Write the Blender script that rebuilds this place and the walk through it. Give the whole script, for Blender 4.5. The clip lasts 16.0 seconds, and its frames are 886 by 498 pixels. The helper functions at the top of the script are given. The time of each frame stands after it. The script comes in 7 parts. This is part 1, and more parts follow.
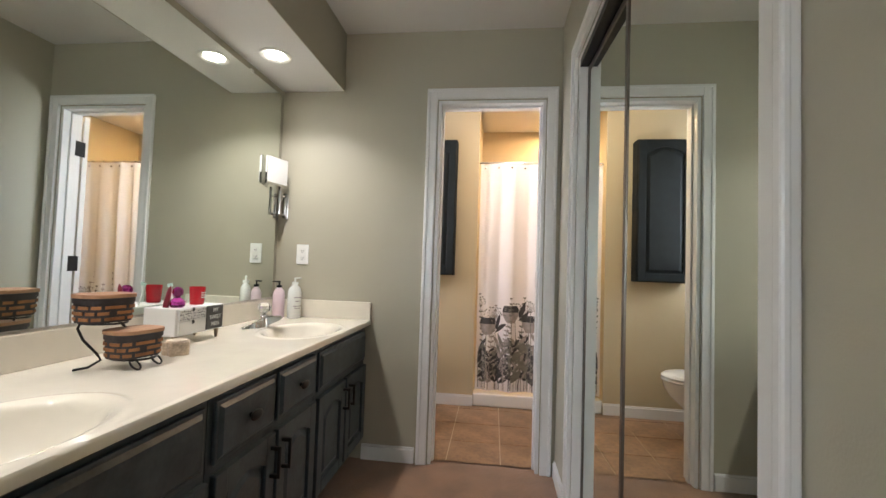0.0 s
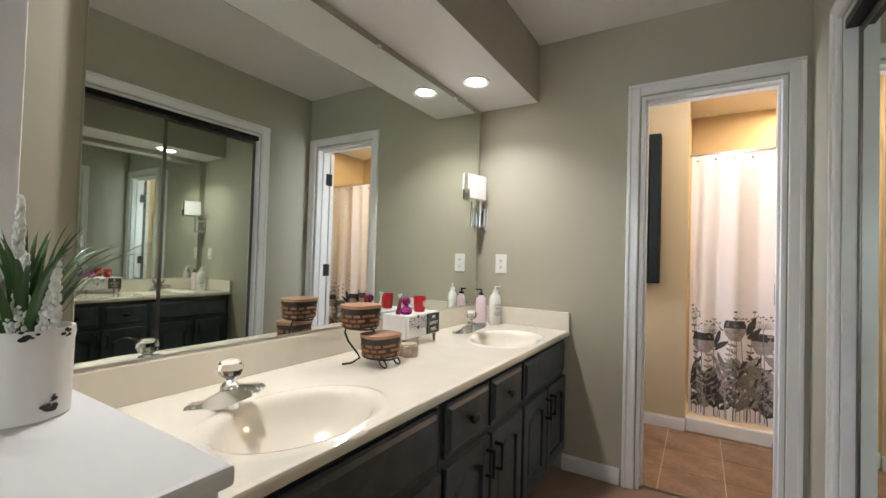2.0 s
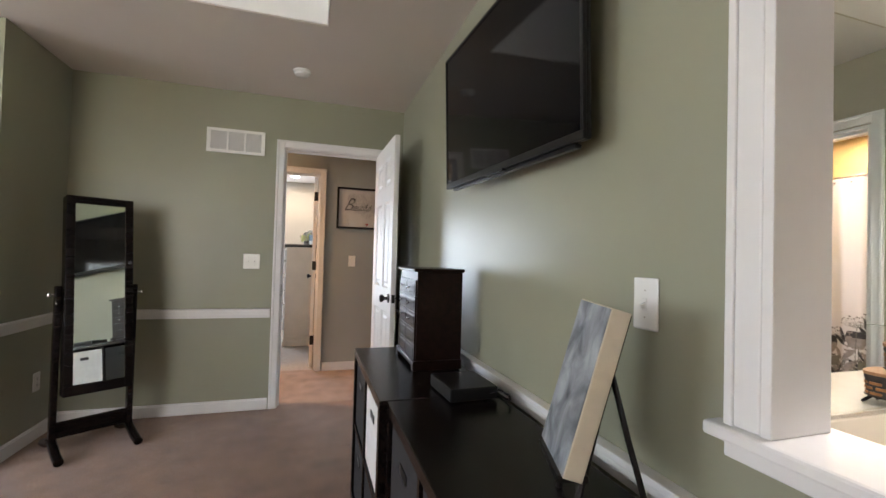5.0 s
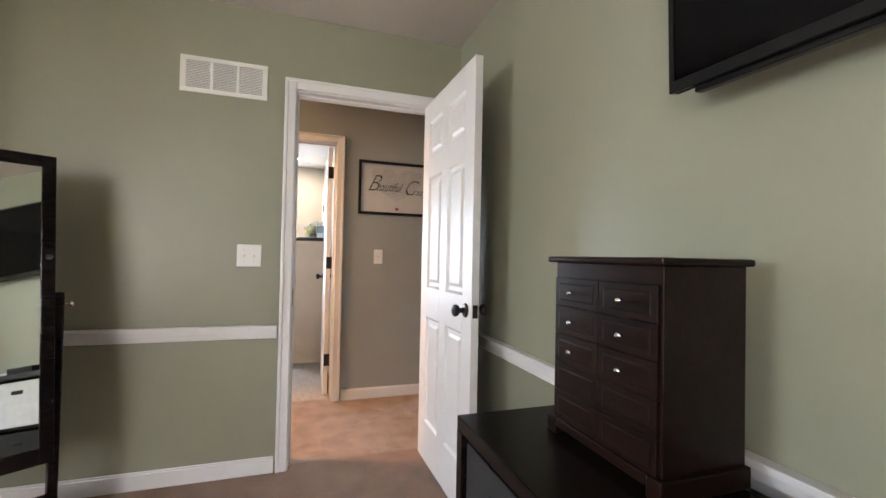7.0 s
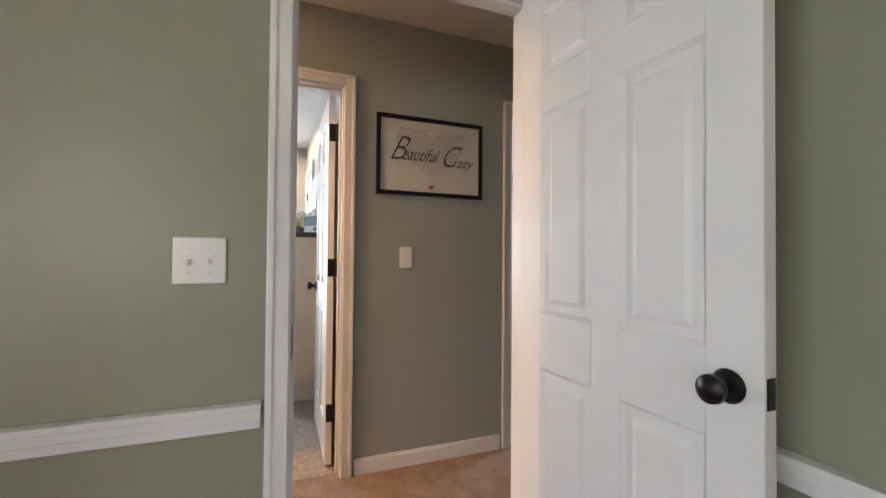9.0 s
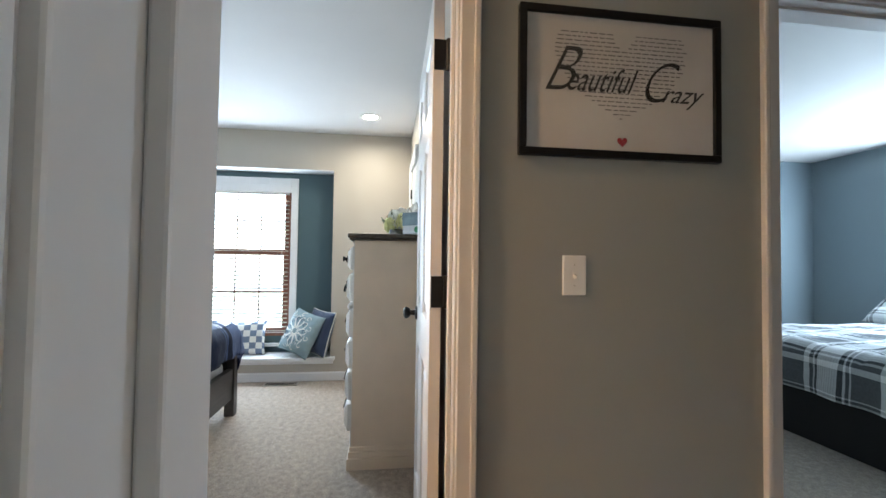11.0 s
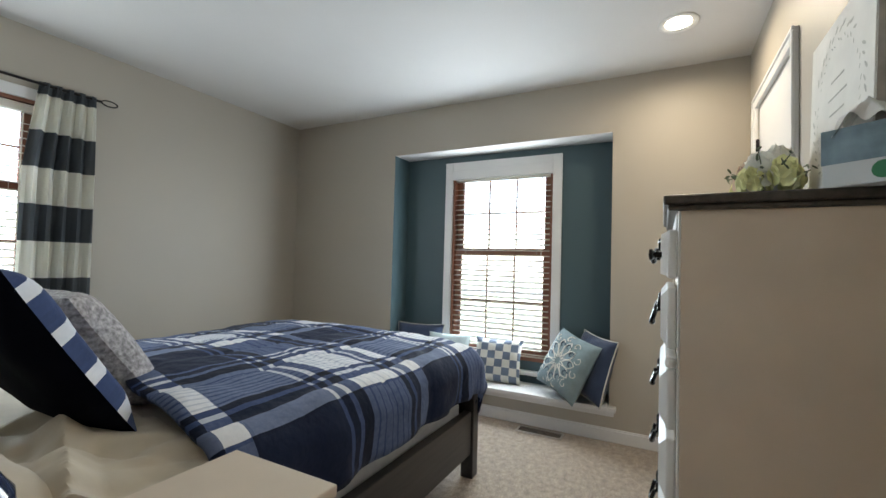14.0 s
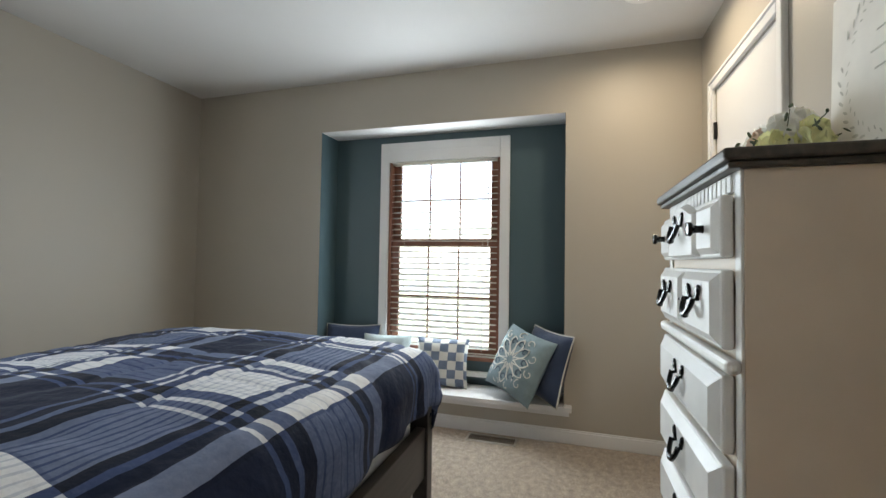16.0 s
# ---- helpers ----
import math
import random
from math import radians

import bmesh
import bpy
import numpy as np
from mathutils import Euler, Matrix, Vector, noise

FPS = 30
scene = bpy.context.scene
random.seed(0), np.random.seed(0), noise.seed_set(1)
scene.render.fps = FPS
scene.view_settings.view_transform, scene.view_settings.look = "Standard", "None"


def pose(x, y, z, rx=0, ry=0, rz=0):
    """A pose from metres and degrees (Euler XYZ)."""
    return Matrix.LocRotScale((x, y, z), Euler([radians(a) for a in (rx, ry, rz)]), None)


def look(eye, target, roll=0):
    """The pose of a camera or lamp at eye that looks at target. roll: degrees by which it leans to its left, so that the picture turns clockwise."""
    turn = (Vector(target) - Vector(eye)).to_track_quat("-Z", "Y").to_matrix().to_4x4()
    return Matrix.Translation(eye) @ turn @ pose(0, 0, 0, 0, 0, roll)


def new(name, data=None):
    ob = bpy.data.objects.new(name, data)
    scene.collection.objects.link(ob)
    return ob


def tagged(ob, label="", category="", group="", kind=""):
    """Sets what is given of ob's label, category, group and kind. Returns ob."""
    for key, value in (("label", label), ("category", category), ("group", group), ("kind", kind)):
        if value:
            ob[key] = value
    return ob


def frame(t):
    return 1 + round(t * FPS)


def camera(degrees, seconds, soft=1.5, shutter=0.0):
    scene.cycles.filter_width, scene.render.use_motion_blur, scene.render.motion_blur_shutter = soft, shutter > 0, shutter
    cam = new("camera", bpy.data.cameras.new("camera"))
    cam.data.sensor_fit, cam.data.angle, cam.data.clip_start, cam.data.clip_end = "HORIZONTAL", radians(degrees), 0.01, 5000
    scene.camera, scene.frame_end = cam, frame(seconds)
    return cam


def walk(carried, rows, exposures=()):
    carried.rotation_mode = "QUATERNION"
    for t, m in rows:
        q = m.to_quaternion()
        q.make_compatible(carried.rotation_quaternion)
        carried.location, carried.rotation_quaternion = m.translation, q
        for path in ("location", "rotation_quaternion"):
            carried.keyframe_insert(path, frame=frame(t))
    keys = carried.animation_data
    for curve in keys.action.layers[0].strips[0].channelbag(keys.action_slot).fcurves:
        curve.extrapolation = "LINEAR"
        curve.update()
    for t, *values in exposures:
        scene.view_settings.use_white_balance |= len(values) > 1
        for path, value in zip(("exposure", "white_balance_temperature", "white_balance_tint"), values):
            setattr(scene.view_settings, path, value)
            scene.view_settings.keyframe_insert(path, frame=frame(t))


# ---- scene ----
cam = camera(92.7, 16.0)
PATH = [
    (0, (0.071, 0.413, 1.093), (-0.17, 2.396, 1.174), 1.9),
    (0.5, (0.085, 0.414, 1.104), (-0.372, 2.359, 1.179), 1.9),
    (1, (0.061, 0.403, 1.106), (-0.583, 2.296, 1.179), 1.8),
    (1.5, (0.021, 0.382, 1.125), (-0.81, 2.2, 1.186), 1.8),
    (2, (0.007, 0.354, 1.156), (-1.033, 2.062, 1.201), 1.7),
    (2.5, (-0.016, 0.319, 1.151), (-1.275, 1.872, 1.209), 1.7),
    (3, (-0.075, 0.236, 1.158), (-1.526, 1.611, 1.225), 1.8),
    (3.5, (-0.124, 0.132, 1.2), (-1.757, 1.285, 1.253), 1.7),
    (4, (-0.227, -0.006, 1.218), (-1.995, 0.929, 1.268), 1.7),
    (4.5, (-0.348, -0.152, 1.22), (-2.204, 0.592, 1.271), 1.8),
    (5, (-0.547, -0.242, 1.206), (-2.456, 0.353, 1.248), 1.6),
    (7.5, (-1.987, -0.492, 1.149), (-3.872, 0.174, 1.183), 0.8),
    (8, (-2.284, -0.563, 1.152), (-4.131, 0.203, 1.182), 0.5),
    (10.5, (-3.727, -0.388, 1.164), (-5.655, 0.141, 1.214), 0.4),
    (11, (-3.964, -0.365, 1.178), (-5.945, -0.1, 1.238), 0.8),
    (11.5, (-4.197, -0.329, 1.187), (-6.195, -0.329, 1.254), 1.0),
    (12, (-4.42, -0.331, 1.178), (-6.398, -0.618, 1.249), 1.2),
    (12.5, (-4.653, -0.368, 1.168), (-6.577, -0.91, 1.242), 1.5),
    (13, (-4.851, -0.400, 1.180), (-6.733, -1.158, 1.248), 1.4),
    (13.5, (-5.051, -0.487, 1.174), (-6.87, -1.365, 1.242), 1.7),
    (14, (-5.217, -0.583, 1.146), (-6.989, -1.509, 1.213), 1.6),
    (14.5, (-5.355, -0.661, 1.123), (-7.125, -1.589, 1.189), 1.5),
    (15, (-5.438, -0.746, 1.114), (-7.238, -1.614, 1.181), 1.4),
    (15.5, (-5.48, -0.83, 1.11), (-7.332, -1.582, 1.173), 1.2),
    (16, (-5.493, -0.863, 1.106), (-7.407, -1.44, 1.168), 0.9),
]
walk(cam, [(t, look(eye, target, roll)) for t, eye, target, roll in PATH],
     [(0.0, 3.07, 6250, 11), (3.0, 3.03, 6150, 11), (4.5, 3.18, 6350, 14), (5.2, 3.38, 6500, 16), (7.5, 3.68, 6550, 17), (8.2, 3.52, 6550, 18), (10.5, 3.02, 6050, 4), (11.0, 3.05, 6000, 7),
      (12.0, 2.74, 6050, 10), (13.0, 2.36, 6500, 9), (14.0, 2.40, 6800, 9), (15.5, 2.24, 6950, 10), (16.0, 2.24, 7000, 10)])

# ---- world and lights ----
world = bpy.data.worlds.new("sky")
scene.world = world
world.use_nodes = True
wn = world.node_tree.nodes
sky = wn.new("ShaderNodeTexSky")
sky.sky_type, sky.sun_disc = "NISHITA", False
sky.sun_elevation, sky.sun_rotation = radians(48), radians(90)
wn["Background"].inputs[1].default_value = 0.14
world.node_tree.links.new(sky.outputs[0], wn["Background"].inputs[0])

sun_data = bpy.data.lights.new("sun", "SUN")
sun_data.energy, sun_data.angle, sun_data.color = 3.6, radians(12), (1.0, 0.95, 0.88)
sun = new("sun", sun_data)
sun.matrix_basis = look((16, 0, 20), (0, 2, 0))


def lamp_area(name, place, aim, sx, sy, watts, colour, spread=180):
    d = bpy.data.lights.new(name, "AREA")
    d.shape, d.size, d.size_y, d.energy, d.color, d.spread = "RECTANGLE", sx, sy, watts, colour, radians(spread)
    o = new(name, d)
    o.matrix_basis = look(place, aim)
    return o


def lamp_disk(name, place, watts, colour, spread=160, size=0.10):
    d = bpy.data.lights.new(name, "AREA")
    d.shape, d.size, d.energy, d.color, d.spread = "DISK", size, watts, colour, radians(spread)
    o = new(name, d)
    o.matrix_basis = look(place, (place[0], place[1], 0))
    return o


DAY = (0.74, 0.87, 1.0)
lamp_area("daylight_guest_window", (-8.592, -1.775, 1.17), (-5, -1.775, 1.17), 0.84, 1.50, 1.5, DAY)
lamp_area("daylight_guest_niche", (-8.452, -1.775, 1.17), (-5, -1.775, 1.17), 0.80, 1.40, 7.8, DAY)
lamp_area("daylight_guest_side_window", (-5.825, -3.942, 1.43), (-5.825, 0, 1.43), 0.9, 1.12, 2.2, DAY)
lamp_area("daylight_guest_curtain_side", (-5.75, -3.79, 1.43), (-5.75, 0, 1.43), 0.7, 1.1, 3.4, DAY)
lamp_area("daylight_bedroom_window", (-1.6, -4.44, 1.42), (-1.6, 0, 1.42), 1.9, 1.3, 5.6, (0.84, 0.92, 1.0))
# Lamp of an added, unseen east window; it brightens the bedroom's west wall.
lamp_area("daylight_added_east_window", (0.40, -2.5, 1.45), (-4, -2.0, 1.35), 1.5, 1.2, 2.5, (1.0, 0.95, 0.91))
lamp_area("daylight_bathroom_window", (-0.98, 3.4, 1.57), (0.5, 3.4, 1.57), 0.5, 0.8, 2.2, (0.88, 0.90, 1.0))
lamp_area("daylight_north_room_window", (-6.8, 4.72, 1.5), (-6.8, 1, 1.4), 1.3, 1.1, 17, (0.72, 0.86, 1.0))
for vy in (1.06, 2.33):
    lamp_disk("vanity_light", (-1.02, vy, 2.094), 0.92, (1.0, 0.96, 0.93), 125)
lamp_disk("guest_light", (-7.70, -0.525, 2.434), 1.5, (1.0, 0.86, 0.66), 165, 0.13)
lamp_disk("hall_light", (-4.66, -1.70, 2.42), 5.6, (1.0, 0.58, 0.28), 178, 0.25)
lamp_disk("bathroom_light", (0.25, 3.35, 2.42), 1.45, (1.0, 0.84, 0.68), 178, 0.2)
lamp_disk("shower_light", (0.65, 4.25, 2.42), 2.7, (1.0, 0.66, 0.34), 178, 0.15)

# ---- materials ----
def material(name, col, rough=0.5, metal=0.0, var=0.12, scale=3.0, bump=0.0, bscale=200.0, fine=0.0, spec=0.5, sheen=0.0, per_object=0.0, coat=0.0):
    m = bpy.data.materials.new(name)
    m.use_nodes = True
    nt = m.node_tree
    b = nt.nodes["Principled BSDF"]
    b.inputs["Roughness"].default_value, b.inputs["Metallic"].default_value = rough, metal
    b.inputs["Specular IOR Level"].default_value = spec
    b.inputs["Sheen Weight"].default_value = sheen
    b.inputs["Coat Weight"].default_value = coat
    tc = nt.nodes.new("ShaderNodeTexCoord")
    n1 = nt.nodes.new("ShaderNodeTexNoise")
    n1.inputs["Scale"].default_value, n1.inputs["Detail"].default_value = scale, 6
    nt.links.new(tc.outputs["Object"], n1.inputs["Vector"])
    ramp = nt.nodes.new("ShaderNodeMapRange")
    ramp.inputs[1].default_value, ramp.inputs[2].default_value = 0.3, 0.7
    ramp.inputs[3].default_value, ramp.inputs[4].default_value = 1 - var, 1 + var
    nt.links.new(n1.outputs[0], ramp.inputs[0])
    value = ramp.outputs[0]
    if fine:
        n2 = nt.nodes.new("ShaderNodeTexNoise")
        n2.inputs["Scale"].default_value, n2.inputs["Detail"].default_value = bscale, 3
        nt.links.new(tc.outputs["Object"], n2.inputs["Vector"])
        r2 = nt.nodes.new("ShaderNodeMapRange")
        r2.inputs[1].default_value, r2.inputs[2].default_value = 0.3, 0.7
        r2.inputs[3].default_value, r2.inputs[4].default_value = 1 - fine, 1 + fine
        nt.links.new(n2.outputs[0], r2.inputs[0])
        mu = nt.nodes.new("ShaderNodeMath")
        mu.operation = "MULTIPLY"
        nt.links.new(value, mu.inputs[0]), nt.links.new(r2.outputs[0], mu.inputs[1])
        value = mu.outputs[0]
    if per_object:
        oi = nt.nodes.new("ShaderNodeObjectInfo")
        r3 = nt.nodes.new("ShaderNodeMapRange")
        r3.inputs[3].default_value, r3.inputs[4].default_value = 1 - per_object, 1 + per_object
        nt.links.new(oi.outputs["Random"], r3.inputs[0])
        mu = nt.nodes.new("ShaderNodeMath")
        mu.operation = "MULTIPLY"
        nt.links.new(value, mu.inputs[0]), nt.links.new(r3.outputs[0], mu.inputs[1])
        value = mu.outputs[0]
    sc = nt.nodes.new("ShaderNodeVectorMath")
    sc.operation = "SCALE"
    sc.inputs[0].default_value = col
    nt.links.new(value, sc.inputs["Scale"])
    nt.links.new(sc.outputs[0], b.inputs["Base Color"])
    if bump:
        n3 = nt.nodes.new("ShaderNodeTexNoise")
        n3.inputs["Scale"].default_value, n3.inputs["Detail"].default_value = bscale, 4
        nt.links.new(tc.outputs["Object"], n3.inputs["Vector"])
        bp = nt.nodes.new("ShaderNodeBump")
        bp.inputs["Strength"].default_value, bp.inputs["Distance"].default_value = bump, 0.004
        nt.links.new(n3.outputs[0], bp.inputs["Height"])
        nt.links.new(bp.outputs[0], b.inputs["Normal"])
    return m


def wood(name, dark, light, rough=0.4, stretch=(1.5, 22, 22), bump=0.15):
    m = bpy.data.materials.new(name)
    m.use_nodes = True
    nt = m.node_tree
    b = nt.nodes["Principled BSDF"]
    b.inputs["Roughness"].default_value = rough
    tc = nt.nodes.new("ShaderNodeTexCoord")
    mp = nt.nodes.new("ShaderNodeMapping")
    mp.inputs["Scale"].default_value = stretch
    n = nt.nodes.new("ShaderNodeTexNoise")
    n.inputs["Scale"].default_value, n.inputs["Detail"].default_value, n.inputs["Distortion"].default_value = 2.0, 7, 0.6
    r = nt.nodes.new("ShaderNodeValToRGB")
    r.color_ramp.elements[0].position, r.color_ramp.elements[1].position = 0.3, 0.7
    r.color_ramp.elements[0].color, r.color_ramp.elements[1].color = (*dark, 1), (*light, 1)
    nt.links.new(tc.outputs["Object"], mp.inputs[0]), nt.links.new(mp.outputs[0], n.inputs["Vector"])
    nt.links.new(n.outputs[0], r.inputs[0]), nt.links.new(r.outputs[0], b.inputs["Base Color"])
    bp = nt.nodes.new("ShaderNodeBump")
    bp.inputs["Strength"].default_value, bp.inputs["Distance"].default_value = bump, 0.002
    nt.links.new(n.outputs[0], bp.inputs["Height"]), nt.links.new(bp.outputs[0], b.inputs["Normal"])
    return m


def glow(name, col, strength):
    m = bpy.data.materials.new(name)
    m.use_nodes = True
    b = m.node_tree.nodes["Principled BSDF"]
    b.inputs["Base Color"].default_value = (0.9, 0.9, 0.9, 1)
    b.inputs["Emission Color"].default_value, b.inputs["Emission Strength"].default_value = (*col, 1), strength
    return m


def glass(name, tint=(1, 1, 1), rough=0.02):
    m = bpy.data.materials.new(name)
    m.use_nodes = True
    b = m.node_tree.nodes["Principled BSDF"]
    b.inputs["Base Color"].default_value = (*tint, 1)
    b.inputs["Roughness"].default_value, b.inputs["Transmission Weight"].default_value = rough, 1.0
    b.inputs["IOR"].default_value = 1.45
    return m


greige = material("greige_wall_paint", (0.395, 0.364, 0.280), 0.45, var=0.03, scale=1.2, bump=0.10, bscale=260)
sage = material("sage_wall_paint", (0.292, 0.293, 0.213), 0.38, var=0.035, scale=1.0, bump=0.08, bscale=240)
taupe = material("taupe_wall_paint", (0.43, 0.388, 0.325), 0.5, var=0.03, scale=1.0, bump=0.10, bscale=240)
hall_grey = material("hall_grey_paint", (0.318, 0.328, 0.305), 0.42, var=0.03, scale=1.0, bump=0.10, bscale=240)
teal = material("teal_wall_paint", (0.060, 0.100, 0.112), 0.45, var=0.04, scale=1.0, bump=0.10, bscale=240)
blue_grey = material("blue_grey_wall_paint", (0.20, 0.245, 0.27), 0.5, var=0.03, scale=1.0, bump=0.10, bscale=240)
bath_tan = material("tan_bathroom_paint", (0.52, 0.43, 0.28), 0.45, var=0.03, scale=1.0, bump=0.10, bscale=240)
ceiling_white = material("ceiling_paint", (0.66, 0.64, 0.62), 0.75, var=0.03, scale=1.5, bump=0.25, bscale=120)
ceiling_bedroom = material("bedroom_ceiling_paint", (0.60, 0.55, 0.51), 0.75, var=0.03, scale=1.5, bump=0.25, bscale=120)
trim_white = material("trim_paint", (0.74, 0.73, 0.72), 0.28, var=0.03, scale=4, bump=0.04, bscale=60)
door_white = material("door_paint", (0.70, 0.685, 0.67), 0.42, var=0.02, scale=4, bump=0.05, bscale=90)
carpet_tan = material("tan_carpet", (0.216, 0.121, 0.069), 0.95, var=0.20, scale=7, bump=1.0, bscale=140, fine=0.42, spec=0.1, sheen=0.3)
carpet_hall = material("worn_tan_carpet", (0.285, 0.190, 0.134), 0.95, var=0.24, scale=9, bump=1.0, bscale=140, fine=0.42, spec=0.1, sheen=0.3)
carpet_beige = material("beige_carpet", (0.36, 0.295, 0.235), 0.95, var=0.26, scale=30, bump=1.0, bscale=170, fine=0.55, spec=0.1, sheen=0.3)
tile_tan = material("tan_floor_tile", (0.29, 0.165, 0.088), 0.36, var=0.32, scale=7, bump=0.2, bscale=40, fine=0.15, per_object=0.10)
grout = material("tile_grout", (0.56, 0.45, 0.32), 0.9, var=0.1, scale=20)
mirror_glass = material("silvered_mirror", (0.80, 0.84, 0.79), 0.015, 1.0, var=0.0)
closet_mirror_mat = material("closet_mirror", (0.78, 0.83, 0.77), 0.015, 1.0, var=0.0)
chrome = material("chrome", (0.78, 0.78, 0.79), 0.10, 1.0, var=0.03, scale=20)
nickel = material("brushed_nickel", (0.52, 0.49, 0.44), 0.32, 1.0, var=0.06, scale=30)
black_metal = material("oil_rubbed_bronze", (0.010, 0.008, 0.007), 0.34, 0.3, var=0.15, scale=20)
marble = material("cultured_marble", (0.70, 0.645, 0.54), 0.12, var=0.03, scale=3, fine=0.02, bscale=12, coat=0.3)
vanity_blue = material("worn_slate_paint", (0.036, 0.051, 0.060), 0.38, var=0.35, scale=14, bump=0.10, bscale=80, fine=0.15)
espresso = wood("espresso_wood", (0.004, 0.003, 0.003), (0.010, 0.0065, 0.0055), 0.26)
dark_walnut = wood("dark_walnut", (0.006, 0.003, 0.0025), (0.016, 0.0065, 0.0045), 0.34)
bed_wood = wood("charcoal_wood", (0.016, 0.014, 0.014), (0.04, 0.034, 0.032), 0.42)
black_plastic = material("black_plastic", (0.012, 0.012, 0.012), 0.3, var=0.1, scale=10)
screen_black = material("tv_screen", (0.003, 0.003, 0.0035), 0.06, var=0.05, scale=4, spec=0.3)
plate_white = material("plate_plastic", (0.80, 0.79, 0.76), 0.25, var=0.02)
dresser_white = material("distressed_white_paint", (0.76, 0.74, 0.70), 0.4, var=0.05, scale=9, bump=0.08, bscale=60)
# Tan-cream paint lifted to stand in for warm light on the dresser's side.
dresser_side = material("lightened_cream_paint", (0.73, 0.615, 0.49), 0.45, var=0.05, scale=5, bump=0.06, bscale=60)
dresser_top = wood("grey_stained_top", (0.035, 0.030, 0.024), (0.085, 0.072, 0.055), 0.4)
pane_glass = glass("window_glass")
lamp_glow = glow("lamp_lens", (1.0, 0.94, 0.82), 5.0)
lamp_ring = material("lamp_trim_ring", (0.78, 0.76, 0.72), 0.35, var=0.02)


# ---- mesh helpers ----
def bx(bm, x0, y0, z0, x1, y1, z1, bev=0.0, seg=2):
    t = bmesh.new()
    bmesh.ops.create_cube(t, size=1.0)
    for v in t.verts:
        v.co = Vector(((x0 + x1) / 2 + v.co.x * (x1 - x0), (y0 + y1) / 2 + v.co.y * (y1 - y0), (z0 + z1) / 2 + v.co.z * (z1 - z0)))
    if bev:
        bmesh.ops.bevel(t, geom=t.edges[:], offset=bev, segments=seg, affect="EDGES", profile=0.5)
    bmesh.ops.recalc_face_normals(t, faces=t.faces[:])
    add(bm, t)
    return bm


def add(bm, t, m=None):
    """Moves the mesh t, turned by m, into bm."""
    if m is not None:
        bmesh.ops.transform(t, matrix=m, verts=t.verts[:])
    me = bpy.data.meshes.new("part")
    t.to_mesh(me)
    t.free()
    bm.from_mesh(me)
    bpy.data.meshes.remove(me)


def cyl(bm, place, r, h, m=None, seg=24, r2=None, bev=0.0):
    """A cylinder standing on place, along z unless m turns it."""
    t = bmesh.new()
    bmesh.ops.create_cone(t, cap_ends=True, segments=seg, radius1=r, radius2=r if r2 is None else r2, depth=h)
    bmesh.ops.translate(t, verts=t.verts[:], vec=(0, 0, h / 2))
    if bev:
        rim = [e for e in t.edges if len(e.link_faces) == 2 and any(len(f.verts) > 4 for f in e.link_faces)]
        bmesh.ops.bevel(t, geom=rim, offset=bev, segments=3, affect="EDGES", profile=0.5)
    add(bm, t, Matrix.Translation(place) @ (m or Matrix.Identity(4)))
    return bm


def ball(bm, place, sx, sy, sz, seg=16, m=None):
    t = bmesh.new()
    bmesh.ops.create_uvsphere(t, u_segments=seg, v_segments=max(8, seg // 2), radius=1.0)
    add(bm, t, Matrix.Translation(place) @ (m or Matrix.Identity(4)) @ Matrix.Diagonal((sx, sy, sz, 1)))
    return bm


def lathe(bm, place, profile, seg=32, m=None):
    """Turns a profile of (radius, height) round the z axis."""
    t = bmesh.new()
    rings = []
    for r, z in profile:
        rings.append([t.verts.new((r * math.cos(2 * math.pi * i / seg), r * math.sin(2 * math.pi * i / seg), z)) for i in range(seg)])
    for a, b in zip(rings, rings[1:]):
        for i in range(seg):
            t.faces.new((a[i], a[(i + 1) % seg], b[(i + 1) % seg], b[i]))
    if profile[0][0] > 1e-4:
        t.faces.new(list(reversed(rings[0])))
    if profile[-1][0] > 1e-4:
        t.faces.new(rings[-1])
    bmesh.ops.remove_doubles(t, verts=t.verts[:], dist=1e-6)
    bmesh.ops.recalc_face_normals(t, faces=t.faces[:])
    add(bm, t, Matrix.Translation(place) @ (m or Matrix.Identity(4)))
    return bm


def tube(bm, points, r, seg=8, r_end=None):
    """A round bar along points."""
    t = bmesh.new()
    pts = [Vector(p) for p in points]
    rings, side = [], None
    for i, p in enumerate(pts):
        d = (pts[min(i + 1, len(pts) - 1)] - pts[max(i - 1, 0)]).normalized()
        if side is None:
            side = d.orthogonal().normalized()
        side = (side - d * side.dot(d)).normalized()
        up = d.cross(side)
        rr = r if r_end is None else r + (r_end - r) * i / (len(pts) - 1)
        rings.append([t.verts.new(p + rr * (side * math.cos(2 * math.pi * k / seg) + up * math.sin(2 * math.pi * k / seg))) for k in range(seg)])
    for a, b in zip(rings, rings[1:]):
        for k in range(seg):
            t.faces.new((a[k], a[(k + 1) % seg], b[(k + 1) % seg], b[k]))
    t.faces.new(list(reversed(rings[0]))), t.faces.new(rings[-1])
    bmesh.ops.recalc_face_normals(t, faces=t.faces[:])
    add(bm, t)
    return bm


